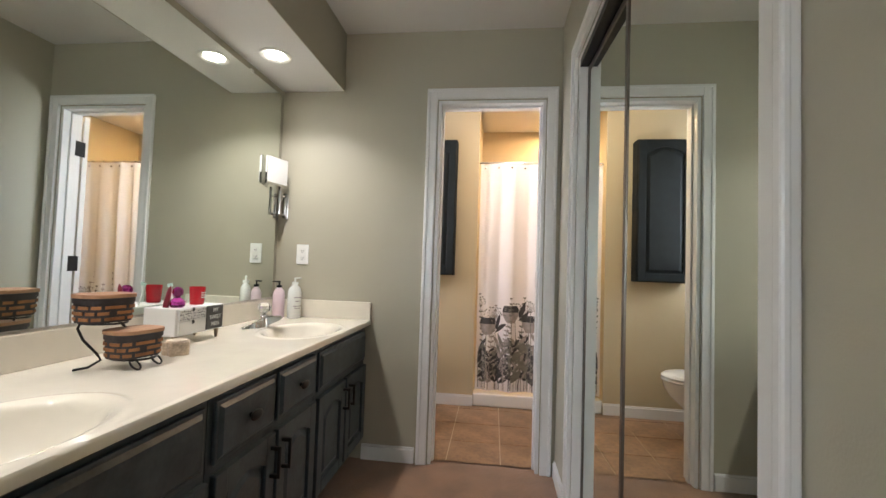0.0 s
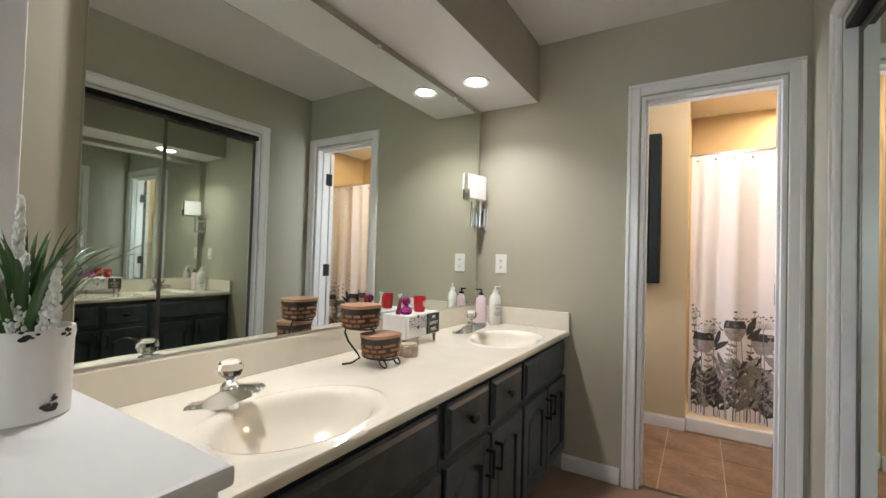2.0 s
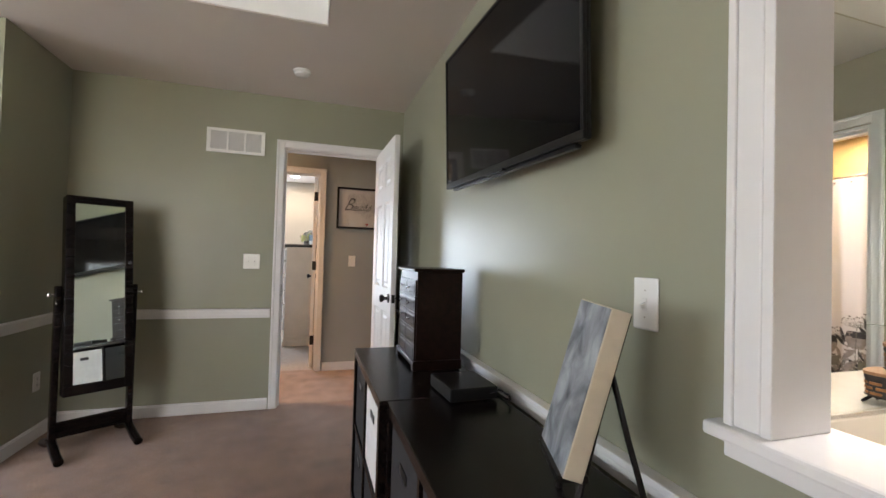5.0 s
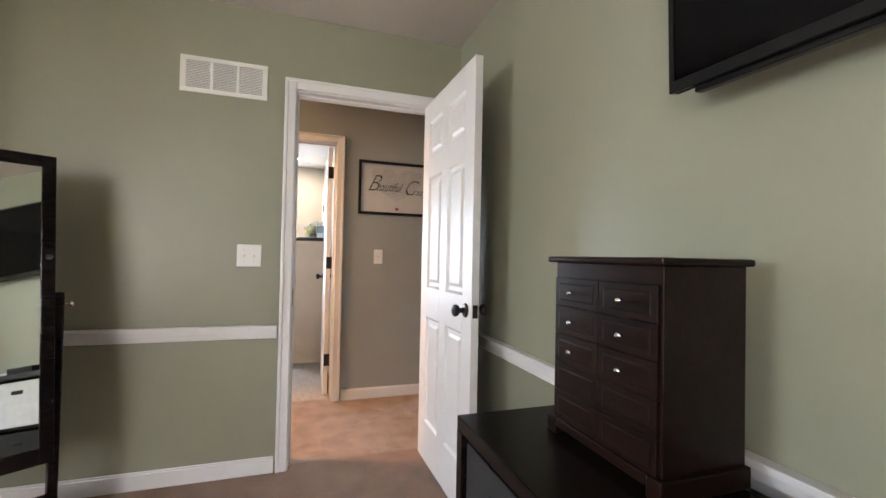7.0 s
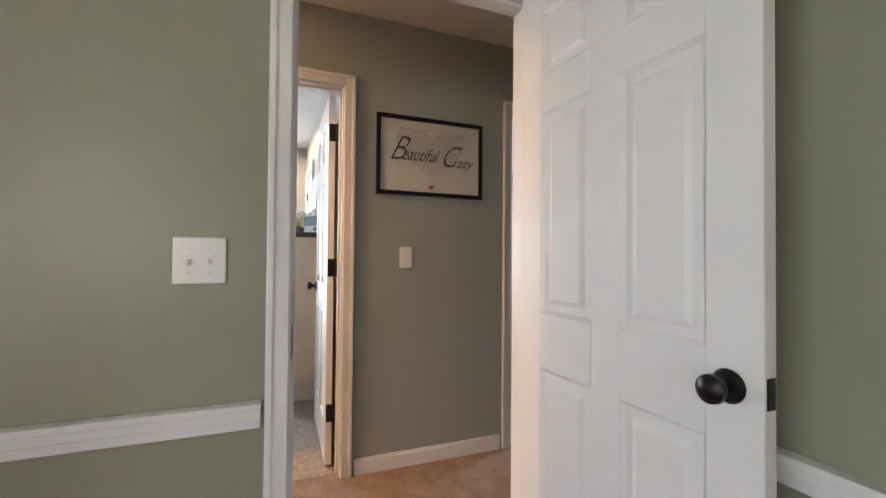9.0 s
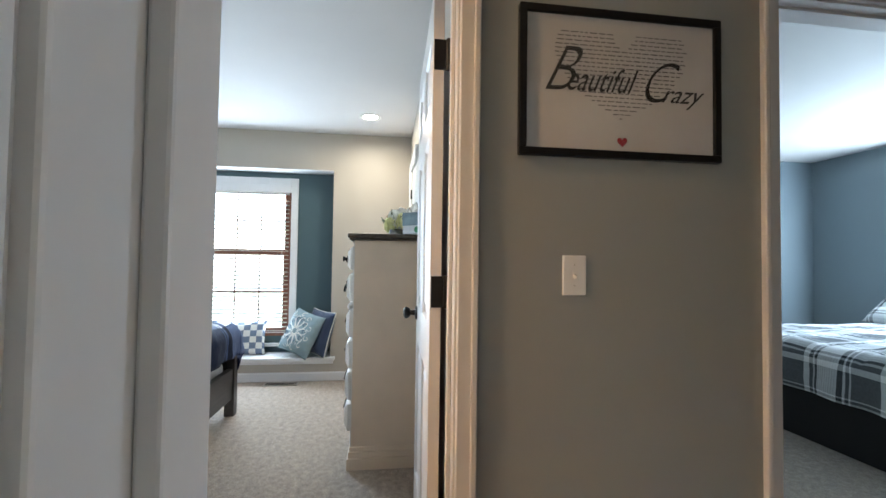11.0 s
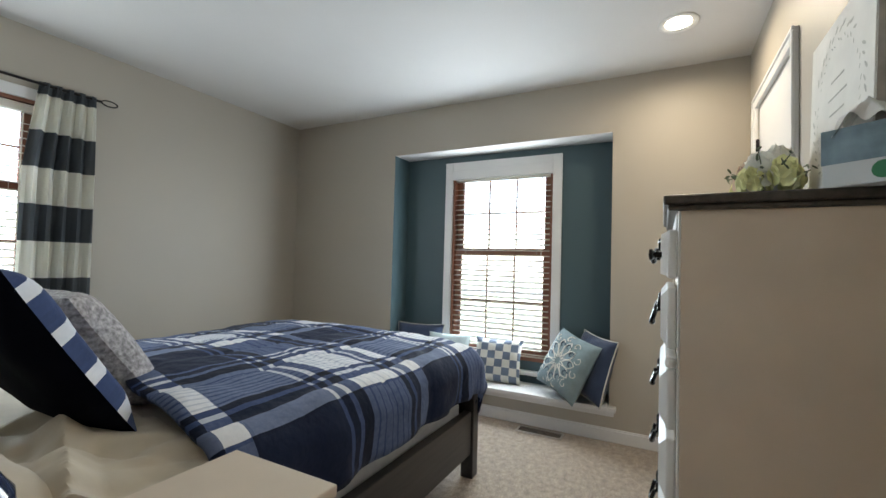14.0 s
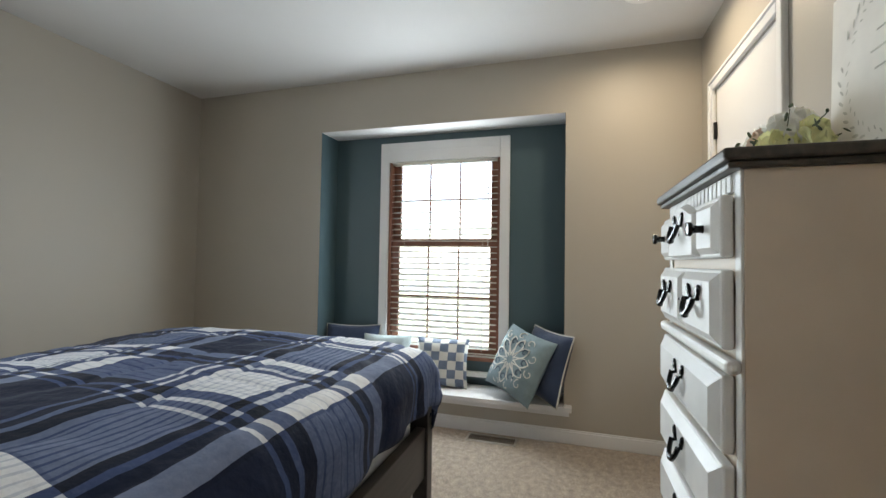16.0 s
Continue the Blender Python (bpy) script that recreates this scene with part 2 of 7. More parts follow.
def frustum(bm, x0, z0, x1, z1, y0, y1, inset):
    """A raised field on a panel in the xz plane, from depth y0 to y1, its sides slanting in by inset."""
    vs = [bm.verts.new(c) for c in ((x0, y0, z0), (x1, y0, z0), (x1, y0, z1), (x0, y0, z1), (x0 + inset, y1, z0 + inset), (x1 - inset, y1, z0 + inset), (x1 - inset, y1, z1 - inset), (x0 + inset, y1, z1 - inset))]
    for f in ((4, 5, 6, 7), (0, 1, 5, 4), (1, 2, 6, 5), (2, 3, 7, 6), (3, 0, 4, 7), (3, 2, 1, 0)):
        bm.faces.new([vs[i] for i in f])


def mesh(name, bm, mat, smooth=False, sharp=40):
    me = bpy.data.meshes.new(name)
    bmesh.ops.recalc_face_normals(bm, faces=bm.faces[:])
    bm.to_mesh(me)
    bm.free()
    for m in mat if isinstance(mat, (list, tuple)) else [mat]:
        me.materials.append(m)
    if smooth:
        me.shade_smooth()
        me.set_sharp_from_angle(angle=radians(sharp))
    return me


def part(name, bm, mat, parent, label="", smooth=False):
    """One mesh object under a thing or under a part."""
    ob = new(name, mesh(name, bm, mat, smooth))
    ob.parent = parent
    if label:
        tagged(ob, label)
    return ob


def thing(name, label, category, m=None, group="", kind=""):
    ob = new(name)
    ob.empty_display_size = 0.1
    ob.matrix_basis = m or Matrix.Identity(4)
    return tagged(ob, label, category, group, kind)


def single(name, bm, mat, label, category, m=None, group="", kind="", smooth=False):
    ob = new(name, mesh(name, bm, mat, smooth))
    ob.matrix_basis = m or Matrix.Identity(4)
    return tagged(ob, label, category, group, kind)


def setting(name, bm, mat, label, category="", smooth=False):
    return single(name, bm, mat, label, category or name.split("_")[0], kind="structure", smooth=smooth)


def boxes(*rows, bev=0.0):
    bm = bmesh.new()
    for r in rows:
        bx(bm, *r, bev=bev)
    return bm


def wall_x(x0, x1, y0, y1, z1=2.44, holes=()):
    """A wall along y between x0 and x1, with holes (y0, y1, z0, z1) through it."""
    bm = bmesh.new()
    y = y0
    for a, b, c, d in sorted(holes):
        if a > y:
            bx(bm, x0, y, 0, x1, a, z1)
        if c > 0:
            bx(bm, x0, a, 0, x1, b, c)
        if d < z1:
            bx(bm, x0, a, d, x1, b, z1)
        y = b
    if y1 > y:
        bx(bm, x0, y, 0, x1, y1, z1)
    return bm


def wall_y(y0, y1, x0, x1, z1=2.44, holes=()):
    bm = wall_x(y0, y1, x0, x1, z1, holes)
    for v in bm.verts:
        v.co.x, v.co.y = v.co.y, v.co.x
    bmesh.ops.reverse_faces(bm, faces=bm.faces[:])
    return bm


# ---- structure ----
# The bedroom's west wall has its faces at x = -4.095 and -4.215, the hall's far wall at -5.13 and -5.25.
W0, W1, H0, H1 = -4.215, -4.095, -5.25, -5.13
DOOR_TOP = 2.033
setting("floor_bedroom", boxes((-4.155, -4.6, -0.1, 0.54, 2.83, 0)), carpet_tan, "tan cut pile carpet with a worn path", "floor")
setting("floor_hall", boxes((-5.19, -2.2, -0.1, -4.155, 2.9, 0)), carpet_hall, "worn tan carpet of the hallway", "floor")
setting("floor_guest_room", boxes((-8.60, -4.0, -0.1, -5.19, 0.0, 0)), carpet_beige, "mottled beige carpet", "floor")
setting("floor_north_room", boxes((-8.9, 0.0, -0.1, -5.19, 5.2, 0)), carpet_beige, "beige carpet of the north bedroom", "floor")
setting("ground", boxes((-60, -60, -0.6, 60, 60, -0.45)), material("lawn", (0.26, 0.32, 0.16), 0.9, var=0.4, scale=0.6, bump=0.4, bscale=30), "green lawn outside the windows", "ground")

setting("wall_vanity", wall_x(-1.32, -1.20, 0.60, 2.885), greige, "greige painted wall behind the vanity mirror", "wall")
setting("wall_alcove_north", wall_y(2.765, 2.885, -1.20, 0.42, holes=[(-0.265, 0.335, 0, DOOR_TOP)]), greige, "greige painted wall with a doorway to the bathroom", "wall")
# The southern hole is for the added east window, which is out of view.
setting("wall_east", wall_x(0.42, 0.54, -4.6, 2.885, holes=[(-3.3, -1.7, 0.80, 2.1), (1.0, 2.30, 0, 2.03)]), greige, "greige painted wall with a mirrored closet", "wall")
setting("wall_tv", wall_y(0.48, 0.60, W1, -1.05), sage, "sage green wall with a chair rail and a television", "wall")
setting("wall_half", boxes((-1.05, 0.48, 0, -0.44, 0.60, 0.895)), sage, "sage half wall beside the vanity", "wall")
setting("wall_bedroom_west", wall_x(W0 + 0.004, W1, -1.86, 0.60, holes=[(-0.478, 0.318, 0, DOOR_TOP + 0.018)]), sage, "sage green wall with the bedroom doorway", "wall")
setting("wall_hall_east", wall_x(W0, W0 + 0.004, -2.2, 0.60, holes=[(-0.478, 0.318, 0, DOOR_TOP + 0.018)]), hall_grey, "grey painted hall side of the bedroom wall", "wall")
setting("wall_hall_east_north", wall_x(W0, W0 + 0.12, 0.60, 2.9), hall_grey, "grey painted hall wall", "wall")
setting("wall_bedroom_jog", wall_y(-1.98, -1.86, W0 + 0.004, -3.42), sage, "short sage wall with a chair rail", "wall")
setting("wall_bedroom_bay", wall_x(-3.54, -3.42, -4.6, -1.98), sage, "sage wall beyond the corner", "wall")
setting("wall_bedroom_south", wall_y(-4.6, -4.48, -3.42, 0.42, holes=[(-2.6, -0.6, 0.75, 2.1)]), sage, "sage wall with a wide window", "wall")
setting("ceiling_alcove", boxes((-1.32, 0.60, 2.44, 0.54, 2.885, 2.54)), ceiling_white, "white textured ceiling over the vanity", "ceiling")
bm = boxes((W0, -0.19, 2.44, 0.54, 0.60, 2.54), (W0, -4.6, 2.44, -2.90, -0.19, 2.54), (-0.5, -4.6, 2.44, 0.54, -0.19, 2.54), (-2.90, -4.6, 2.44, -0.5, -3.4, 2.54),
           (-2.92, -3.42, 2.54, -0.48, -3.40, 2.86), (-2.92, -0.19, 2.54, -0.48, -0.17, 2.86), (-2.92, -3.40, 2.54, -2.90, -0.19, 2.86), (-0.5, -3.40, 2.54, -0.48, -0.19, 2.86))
# The tray's whiter colour stands in for window light caught in the recess.
setting("ceiling_tray", boxes((-2.92, -3.42, 2.86, -0.48, -0.17, 2.92), (-2.896, -3.396, 2.445, -2.892, -0.194, 2.86), (-2.892, -0.198, 2.445, -0.508, -0.194, 2.86)), material("daylit_ceiling_white", (0.84, 0.84, 0.83), 0.8, var=0.02, bump=0.2, bscale=120), "raised ceiling tray whitened to look lit by daylight", "ceiling")
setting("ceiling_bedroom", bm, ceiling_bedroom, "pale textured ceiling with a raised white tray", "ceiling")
setting("ceiling_hall", boxes((H0, -2.2, 2.44, W0, 2.9, 2.54)), ceiling_white, "white hall ceiling", "ceiling")
setting("ceiling_guest_room", boxes((-8.375, -4.0, 2.44, H0, -0.012, 2.54)), ceiling_white, "white guest room ceiling", "ceiling")
setting("ceiling_north_room", boxes((-8.9, -0.012, 2.44, H0, 5.2, 2.54)), ceiling_white, "white ceiling of the north bedroom", "ceiling")

setting("wall_hall_west", wall_x(H0 + 0.004, H1, -2.2, 2.9, holes=[(-0.952, -0.158, 0, DOOR_TOP + 0.018), (0.826, 1.624, 0, DOOR_TOP + 0.018)]), hall_grey, "grey taupe hall wall with two doorways", "wall")
setting("wall_guest_east", wall_x(H0, H0 + 0.004, -3.95, -0.012, holes=[(-0.952, -0.158, 0, DOOR_TOP + 0.018)]), taupe, "taupe wall beside the bed", "wall")
setting("wall_north_room_east", wall_x(H0, H0 + 0.004, -0.012, 5.2, holes=[(0.826, 1.624, 0, DOOR_TOP + 0.018)]), blue_grey, "blue grey wall", "wall")
setting("wall_hall_south", wall_y(-2.3, -2.2, H0, W0 + 0.12), hall_grey, "grey end wall of the hall", "wall")
setting("wall_hall_north", wall_y(2.9, 3.0, H0, W0 + 0.12), hall_grey, "grey end wall of the hall", "wall")
setting("wall_guest_west", wall_x(-8.375, -8.255, -3.95, -0.012, holes=[(-2.665, -0.895, 0.20, 2.07)]), taupe, "taupe wall with a window seat niche", "wall")
setting("wall_guest_south", wall_y(-3.95, -3.83, -8.255, H0, holes=[(-6.30, -5.35, 0.85, 2.02)]), taupe, "taupe wall with a curtained window", "wall")
setting("wall_guest_north", wall_y(-0.132, -0.012, -8.255, H0, holes=[(-8.01, -7.30, 0, DOOR_TOP)]), taupe, "taupe wall with a closet door", "wall")
setting("wall_closet_back", wall_y(-0.012, 0.02, -8.30, -7.0), taupe, "back of the closet", "wall")
# The niche has teal sides and a teal back with the window's hole, and a white head.
bm = boxes((-8.60, -2.70, 0.0, -8.49, -2.205, 2.2), (-8.60, -1.345, 0.0, -8.49, -0.86, 2.2), (-8.60, -2.205, 0.0, -8.49, -1.345, 0.40), (-8.60, -2.205, 1.945, -8.49, -1.345, 2.2),
           (-8.49, -2.70, 0.0, -8.375, -2.665, 2.07), (-8.49, -0.895, 0.0, -8.375, -0.86, 2.07), (-8.3745, -2.667, 0.24, -8.2565, -2.663, 2.07), (-8.3745, -0.897, 0.24, -8.2565, -0.893, 2.07))
setting("wall_niche", bm, teal, "dark teal painted walls of the window niche", "wall")
setting("ceiling_niche", boxes((-8.49, -2.70, 2.07, -8.375, -0.86, 2.2), (-8.375, -2.66, 2.066, -8.257, -0.90, 2.069)), ceiling_white, "white head of the window niche", "ceiling")
setting("wall_north_room_west", wall_x(-8.55, -8.43, -0.012, 5.2), blue_grey, "blue grey bedroom wall", "wall")
setting("wall_north_room_north", wall_y(4.75, 4.87, -8.43, H0, holes=[(-7.5, -6.1, 0.9, 2.1)]), blue_grey, "blue grey wall with a window", "wall")

# The bathroom beyond the vanity
setting("floor_bathroom", boxes((-1.0, 2.83, -0.1, 1.5, 3.80, -0.0025)), grout, "grouted bed of the bathroom floor", "floor")
setting("wall_bathroom_west", wall_x(-1.12, -1.0, 2.885, 3.92, holes=[(3.12, 3.68, 1.15, 2.0)]), bath_tan, "tan bathroom wall with a window", "wall")
setting("wall_bathroom_north", wall_y(3.80, 3.92, -1.0, -0.07), bath_tan, "tan bathroom wall behind the toilet", "wall")
setting("wall_shower_west", wall_x(-0.19, -0.07, 3.92, 4.70), bath_tan, "tan shower side wall", "wall")
setting("wall_shower_back", wall_y(4.60, 4.72, -0.07, 1.5), bath_tan, "tan shower back wall", "wall")
setting("wall_bathroom_east", wall_x(1.5, 1.6, 2.885, 4.72), bath_tan, "tan bathroom side wall", "wall")
setting("wall_bathroom_south", wall_y(2.885, 2.889, -1.0, 1.5, holes=[(-0.265, 0.335, 0, DOOR_TOP)]), bath_tan, "tan bathroom side of the doorway wall", "wall")
setting("wall_bathroom_corner", wall_y(2.80, 2.885, 0.54, 1.6), bath_tan, "closing wall of the bathroom", "wall")
setting("ceiling_bathroom", boxes((-1.27, 2.885, 2.44, 1.6, 4.72, 2.54)), ceiling_white, "white bathroom ceiling", "ceiling")
setting("wall_closet", boxes((0.54, 0.9, 0, 1.15, 1.0, 2.44), (0.54, 2.30, 0, 1.15, 2.40, 2.44), (1.15, 0.9, 0, 1.25, 2.40, 2.44), (0.54, 0.9, 2.44, 1.25, 2.40, 2.5)), greige, "closet interior", "wall")
# The soffit over the vanity
setting("soffit", boxes((-1.20, 0.60, 2.10, -0.83, 2.765, 2.44)), [ceiling_white], "boxed soffit with recessed lights over the vanity", "soffit")
setting("soffit_face", boxes((-0.83, 0.60, 2.098, -0.826, 2.765, 2.44)), greige, "greige front of the soffit", "soffit")


# ---- trim ----
def casing_x(name, face, out, y0, y1, top, w=0.055, t=0.018):
    """Casing round an opening in a wall along y; out is +1 or -1, the side on which it stands proud."""
    a, b = sorted((face, face + out * t))
    bm = bmesh.new()
    r = 0.006
    bx(bm, a, y0 - r - w, 0, b, y0 - r, top + r + w, 0.004), bx(bm, a, y1 + r, 0, b, y1 + r + w, top + r + w, 0.004), bx(bm, a, y0 - r, top + r, b, y1 + r, top + r + w, 0.004)
    e = 0.0025
    c, d = (a - 0.007, a + 0.006) if out < 0 else (b - 0.006, b + 0.007)
    bx(bm, c, y0 - r - w - e, 0.001, d, y0 - r - w + 0.016, top + r + w - 0.014, 0.004), bx(bm, c, y1 + r + w - 0.016, 0.001, d, y1 + r + w + e, top + r + w - 0.014, 0.004), bx(bm, c, y0 - r - w - e, top + r + w - 0.014, d, y1 + r + w + e, top + r + w + e, 0.004)
    return setting(name, bm, trim_white, "white painted door casing", "trim")


def casing_y(name, face, out, x0, x1, top, w=0.055, t=0.018):
    ob = casing_x(name, face, out, x0, x1, top, w=w, t=t)
    for v in ob.data.vertices:
        v.co.x, v.co.y = v.co.y, v.co.x
    ob.data.flip_normals()
    return ob


def jamb_x(name, x0, x1, y0, y1, top, stop):
    """Jamb boards lining an opening in a wall along y, with a door stop at x = stop."""
    t = 0.018
    bm = boxes((x0 - 0.001, y0, 0, x1 + 0.001, y0 + t, top), (x0 - 0.001, y1 - t, 0, x1 + 0.001, y1, top), (x0 - 0.001, y0 + t, top - t, x1 + 0.001, y1 - t, top), bev=0.002)
    for r in ((stop, y0 + t, 0, stop + 0.034, y0 + t + 0.011, top - t), (stop, y1 - t - 0.011, 0, stop + 0.034, y1 - t, top - t), (stop, y0 + t + 0.011, top - t - 0.011, stop + 0.034, y1 - t - 0.011, top - t)):
        bx(bm, *r, bev=0.002)
    return setting(name, bm, trim_white, "white painted door jamb with a stop", "trim")


casing_x("trim_bedroom_door", W1, 1, -0.46, 0.30, DOOR_TOP)
casing_x("trim_bedroom_door_hall", W0, -1, -0.46, 0.30, DOOR_TOP)
jamb_x("jamb_bedroom_door", W0, W1, -0.478, 0.318, DOOR_TOP + 0.018, -4.175)
casing_x("trim_guest_door_hall", H1, 1, -0.935, -0.175, DOOR_TOP)
jamb_x("jamb_guest_door", H0, H1, -0.952, -0.158, DOOR_TOP + 0.018, -5.20)
casing_x("trim_north_door_hall", H1, 1, 0.845, 1.605, DOOR_TOP)
jamb_x("jamb_north_door", H0, H1, 0.826, 1.624, DOOR_TOP + 0.018, -5.20)
casing_y("trim_bathroom_door", 2.765, -1, -0.265, 0.335, DOOR_TOP)
j = jamb_x("jamb_bathroom_door", 2.765, 2.889, -0.265, 0.335, DOOR_TOP, 2.81)
for v in j.data.vertices:
    v.co.x, v.co.y = v.co.y, v.co.x
j.data.flip_normals()
casing_x("trim_closet", 0.42, -1, 1.0, 2.30, 2.03)
casing_y("trim_guest_closet", -0.132, -1, -8.01, -7.30, DOOR_TOP)
jc = boxes((0.42, 1.0, 0, 0.54, 1.014, 2.03), (0.42, 2.286, 0, 0.54, 2.30, 2.03), (0.42, 1.014, 2.016, 0.54, 2.286, 2.03))
setting("jamb_closet", jc, trim_white, "white painted closet jamb", "trim")


def run_x(name, x0, x1, face, out, kind, dz=0.0):
    """Baseboard or chair rail along x on a wall face y = face, standing proud to the side out."""
    bm = bmesh.new()
    def slab(z0, z1, d, bev=0.003):
        a, b = sorted((face, face + out * d))
        bx(bm, x0, a, z0 + dz, x1, b, z1 + dz, bev)
    if kind == "base":
        slab(0, 0.075, 0.014), slab(0.075, 0.086, 0.009)
    else:
        slab(0.705, 0.768, 0.012), slab(0.732, 0.772, 0.024), slab(0.758, 0.776, 0.036)
    return setting(name, bm, trim_white, "white painted baseboard" if kind == "base" else "white painted chair rail", "trim")


def run_y(name, y0, y1, face, out, kind):
    ob = run_x(name, y0, y1, face, out, kind)
    for v in ob.data.vertices:
        v.co.x, v.co.y = v.co.y, v.co.x
    ob.data.flip_normals()
    return ob


run_y("chair_rail_west", -1.86, -0.532, W1, 1, "rail")
run_y("baseboard_west", -1.86, -0.532, W1, 1, "base")
run_x("chair_rail_jog", -4.06, -3.42, -1.86, 1, "rail")
run_x("baseboard_jog", -4.08, -3.42, -1.86, 1, "base")
run_y("chair_rail_bay", -4.4, -1.83, -3.42, 1, "rail")
run_y("baseboard_bay", -4.4, -1.83, -3.42, 1, "base")
run_x("chair_rail_tv", -4.06, -1.12, 0.48, -1, "rail", -0.014)
run_x("baseboard_tv", -4.08, -0.44, 0.48, -1, "base")
run_y("baseboard_hall", -0.10, 0.77, H1, 1, "base")
run_y("baseboard_hall_south", -2.2, -1.01, H1, 1, "base")
run_x("baseboard_alcove", -0.64, -0.34, 2.765, -1, "base")
run_y("baseboard_alcove_east", 2.375, 2.745, 0.42, -1, "base")
run_y("baseboard_east", -2.0, 0.925, 0.42, -1, "base")
run_y("baseboard_guest_west", -3.81, -0.15, -8.255, 1, "base")
run_x("baseboard_guest_north", -7.22, -5.3, -0.132, -1, "base")
run_x("baseboard_guest_south", -8.23, -5.3, -3.83, 1, "base")
run_x("baseboard_bathroom", -0.98, -0.07, 3.80, -1, "base")
# The cased end of the television wall and the ledge of the half wall
bm = boxes((-1.052, 0.462, 0.93, -1.034, 0.602, 2.44), bev=0.002)
bx(bm, -1.112, 0.462, 0.93, -1.052, 0.48, 2.44, 0.004), bx(bm, -1.112, 0.456, 0.93, -1.096, 0.466, 2.44, 0.003)
setting("trim_column", bm, trim_white, "white cased end of the television wall", "trim")
ledge = setting("ledge", boxes((-1.14, 0.440, 0.905, -0.415, 0.635, 0.93), bev=0.006), trim_white, "white painted ledge on the half wall", "ledge")
for r in ((-1.12, 0.468, 0.870, -0.440, 0.49, 0.905), (-0.44, 0.468, 0.870, -0.423, 0.622, 0.905), (-1.03, 0.600, 0.870, -0.44, 0.622, 0.905)):
    part("ledge_moulding", boxes(r, bev=0.004), trim_white, ledge)

# ---- vanity alcove ----
def words(text, size, depth=0.0006, shear=0.0, thin=0.0):
    """The mesh of a line of writing, centred, in the xy plane."""
    c = bpy.data.curves.new("words", "FONT")
    c.offset = thin
    c.body, c.size, c.extrude, c.shear, c.align_x, c.align_y = text, size, depth, shear, "CENTER", "CENTER"
    o = bpy.data.objects.new("words", c)
    scene.collection.objects.link(o)
    me = bpy.data.meshes.new_from_object(o.evaluated_get(bpy.context.evaluated_depsgraph_get()))
    bpy.data.objects.remove(o)
    bm = bmesh.new()
    bm.from_mesh(me)
    return bm


def written(parent, text, size, mat, m, shear=0.0, thin=0.0):
    bm = words(text, size, shear=shear, thin=thin)
    bmesh.ops.transform(bm, matrix=m, verts=bm.verts[:])
    return part("lettering", bm, mat, parent, "printed lettering")


ink = material("dark_ink", (0.02, 0.02, 0.02), 0.6, var=0.1)
TURN_EAST = pose(0, 0, 0, 0, 0, 90)      # a front built towards -y then faces +x


def slab_front(w, h, t=0.019):
    """A drawer front in the xz plane, facing -y, with a stepped edge."""
    bm = boxes((0, -t * 0.55, 0, w, 0, h), bev=0.003)
    frustum(bm, 0.010, 0.010, w - 0.010, h - 0.010, -t * 0.5, -t, 0.012)
    return bm


def panel_door(w, h, t=0.019, arch=0.035):
    """A frame door with a raised field whose head is arched."""
    bm = boxes((0, -t, 0, 0.052, 0, h), (w - 0.052, -t, 0, w, 0, h), (0.052, -t, 0, w - 0.052, 0, 0.052), (0.050, -t * 0.35, 0.05, w - 0.05, -0.001, h - 0.03), bev=0.003)
    n = 12
    top, under = [], []
    for i in range(n + 1):
        s = i / n
        x = 0.052 + s * (w - 0.104)
        top.append((x, h)), under.append((x, h - 0.052 - arch * (1 - math.sin(math.pi * s))))
    for k in range(n):
        q = [bm.verts.new((p[0], y, p[1])) for y in (-t, 0) for p in (under[k], under[k + 1], top[k + 1], top[k])]
        for f in ((0, 1, 2, 3), (7, 6, 5, 4), (4, 5, 1, 0), (3, 2, 6, 7)):
            bm.faces.new([q[i] for i in f])
    m = 0.020
    ring0, ring1 = [], []
    for i in range(n + 1):
        s = i / n
        x = 0.052 + m * 0.5 + s * (w - 0.104 - m)
        ring0.append((x, h - 0.052 - 0.008 - arch * (1 - math.sin(math.pi * s))))
        x1 = 0.052 + m * 1.5 + s * (w - 0.104 - 3 * m)
        ring1.append((x1, h - 0.052 - 0.008 - m - arch * (1 - math.sin(math.pi * s))))
    ring0 = [(0.052 + m * 0.5, 0.062)] + ring0 + [(w - 0.052 - m * 0.5, 0.062)]
    ring1 = [(0.052 + m * 1.5, 0.062 + m)] + ring1 + [(w - 0.052 - m * 1.5, 0.062 + m)]
    a = [bm.verts.new((x, -t * 0.35, z)) for x, z in ring0]
    b = [bm.verts.new((x, -t * 0.85, z)) for x, z in ring1]
    for i in range(len(a)):
        j = (i + 1) % len(a)
        bm.faces.new((a[i], a[j], b[j], b[i]))
    bm.faces.new(b)
    return bm


def bar_pull(length=0.10):
    """A square black pull standing along z, facing -y."""
    return boxes((-0.005, -0.034, 0, 0.005, -0.024, length), (-0.006, -0.026, 0, 0.006, 0, 0.012), (-0.006, -0.026, length - 0.012, 0.006, 0, length), bev=0.002)


def oval_knob():
    bm = bmesh.new()
    cyl(bm, (0, 0, 0), 0.008, 0.016, pose(0, 0, 0, 90), 12)
    ball(bm, (0, -0.020, 0), 0.030, 0.010, 0.016, 16)
    return bm


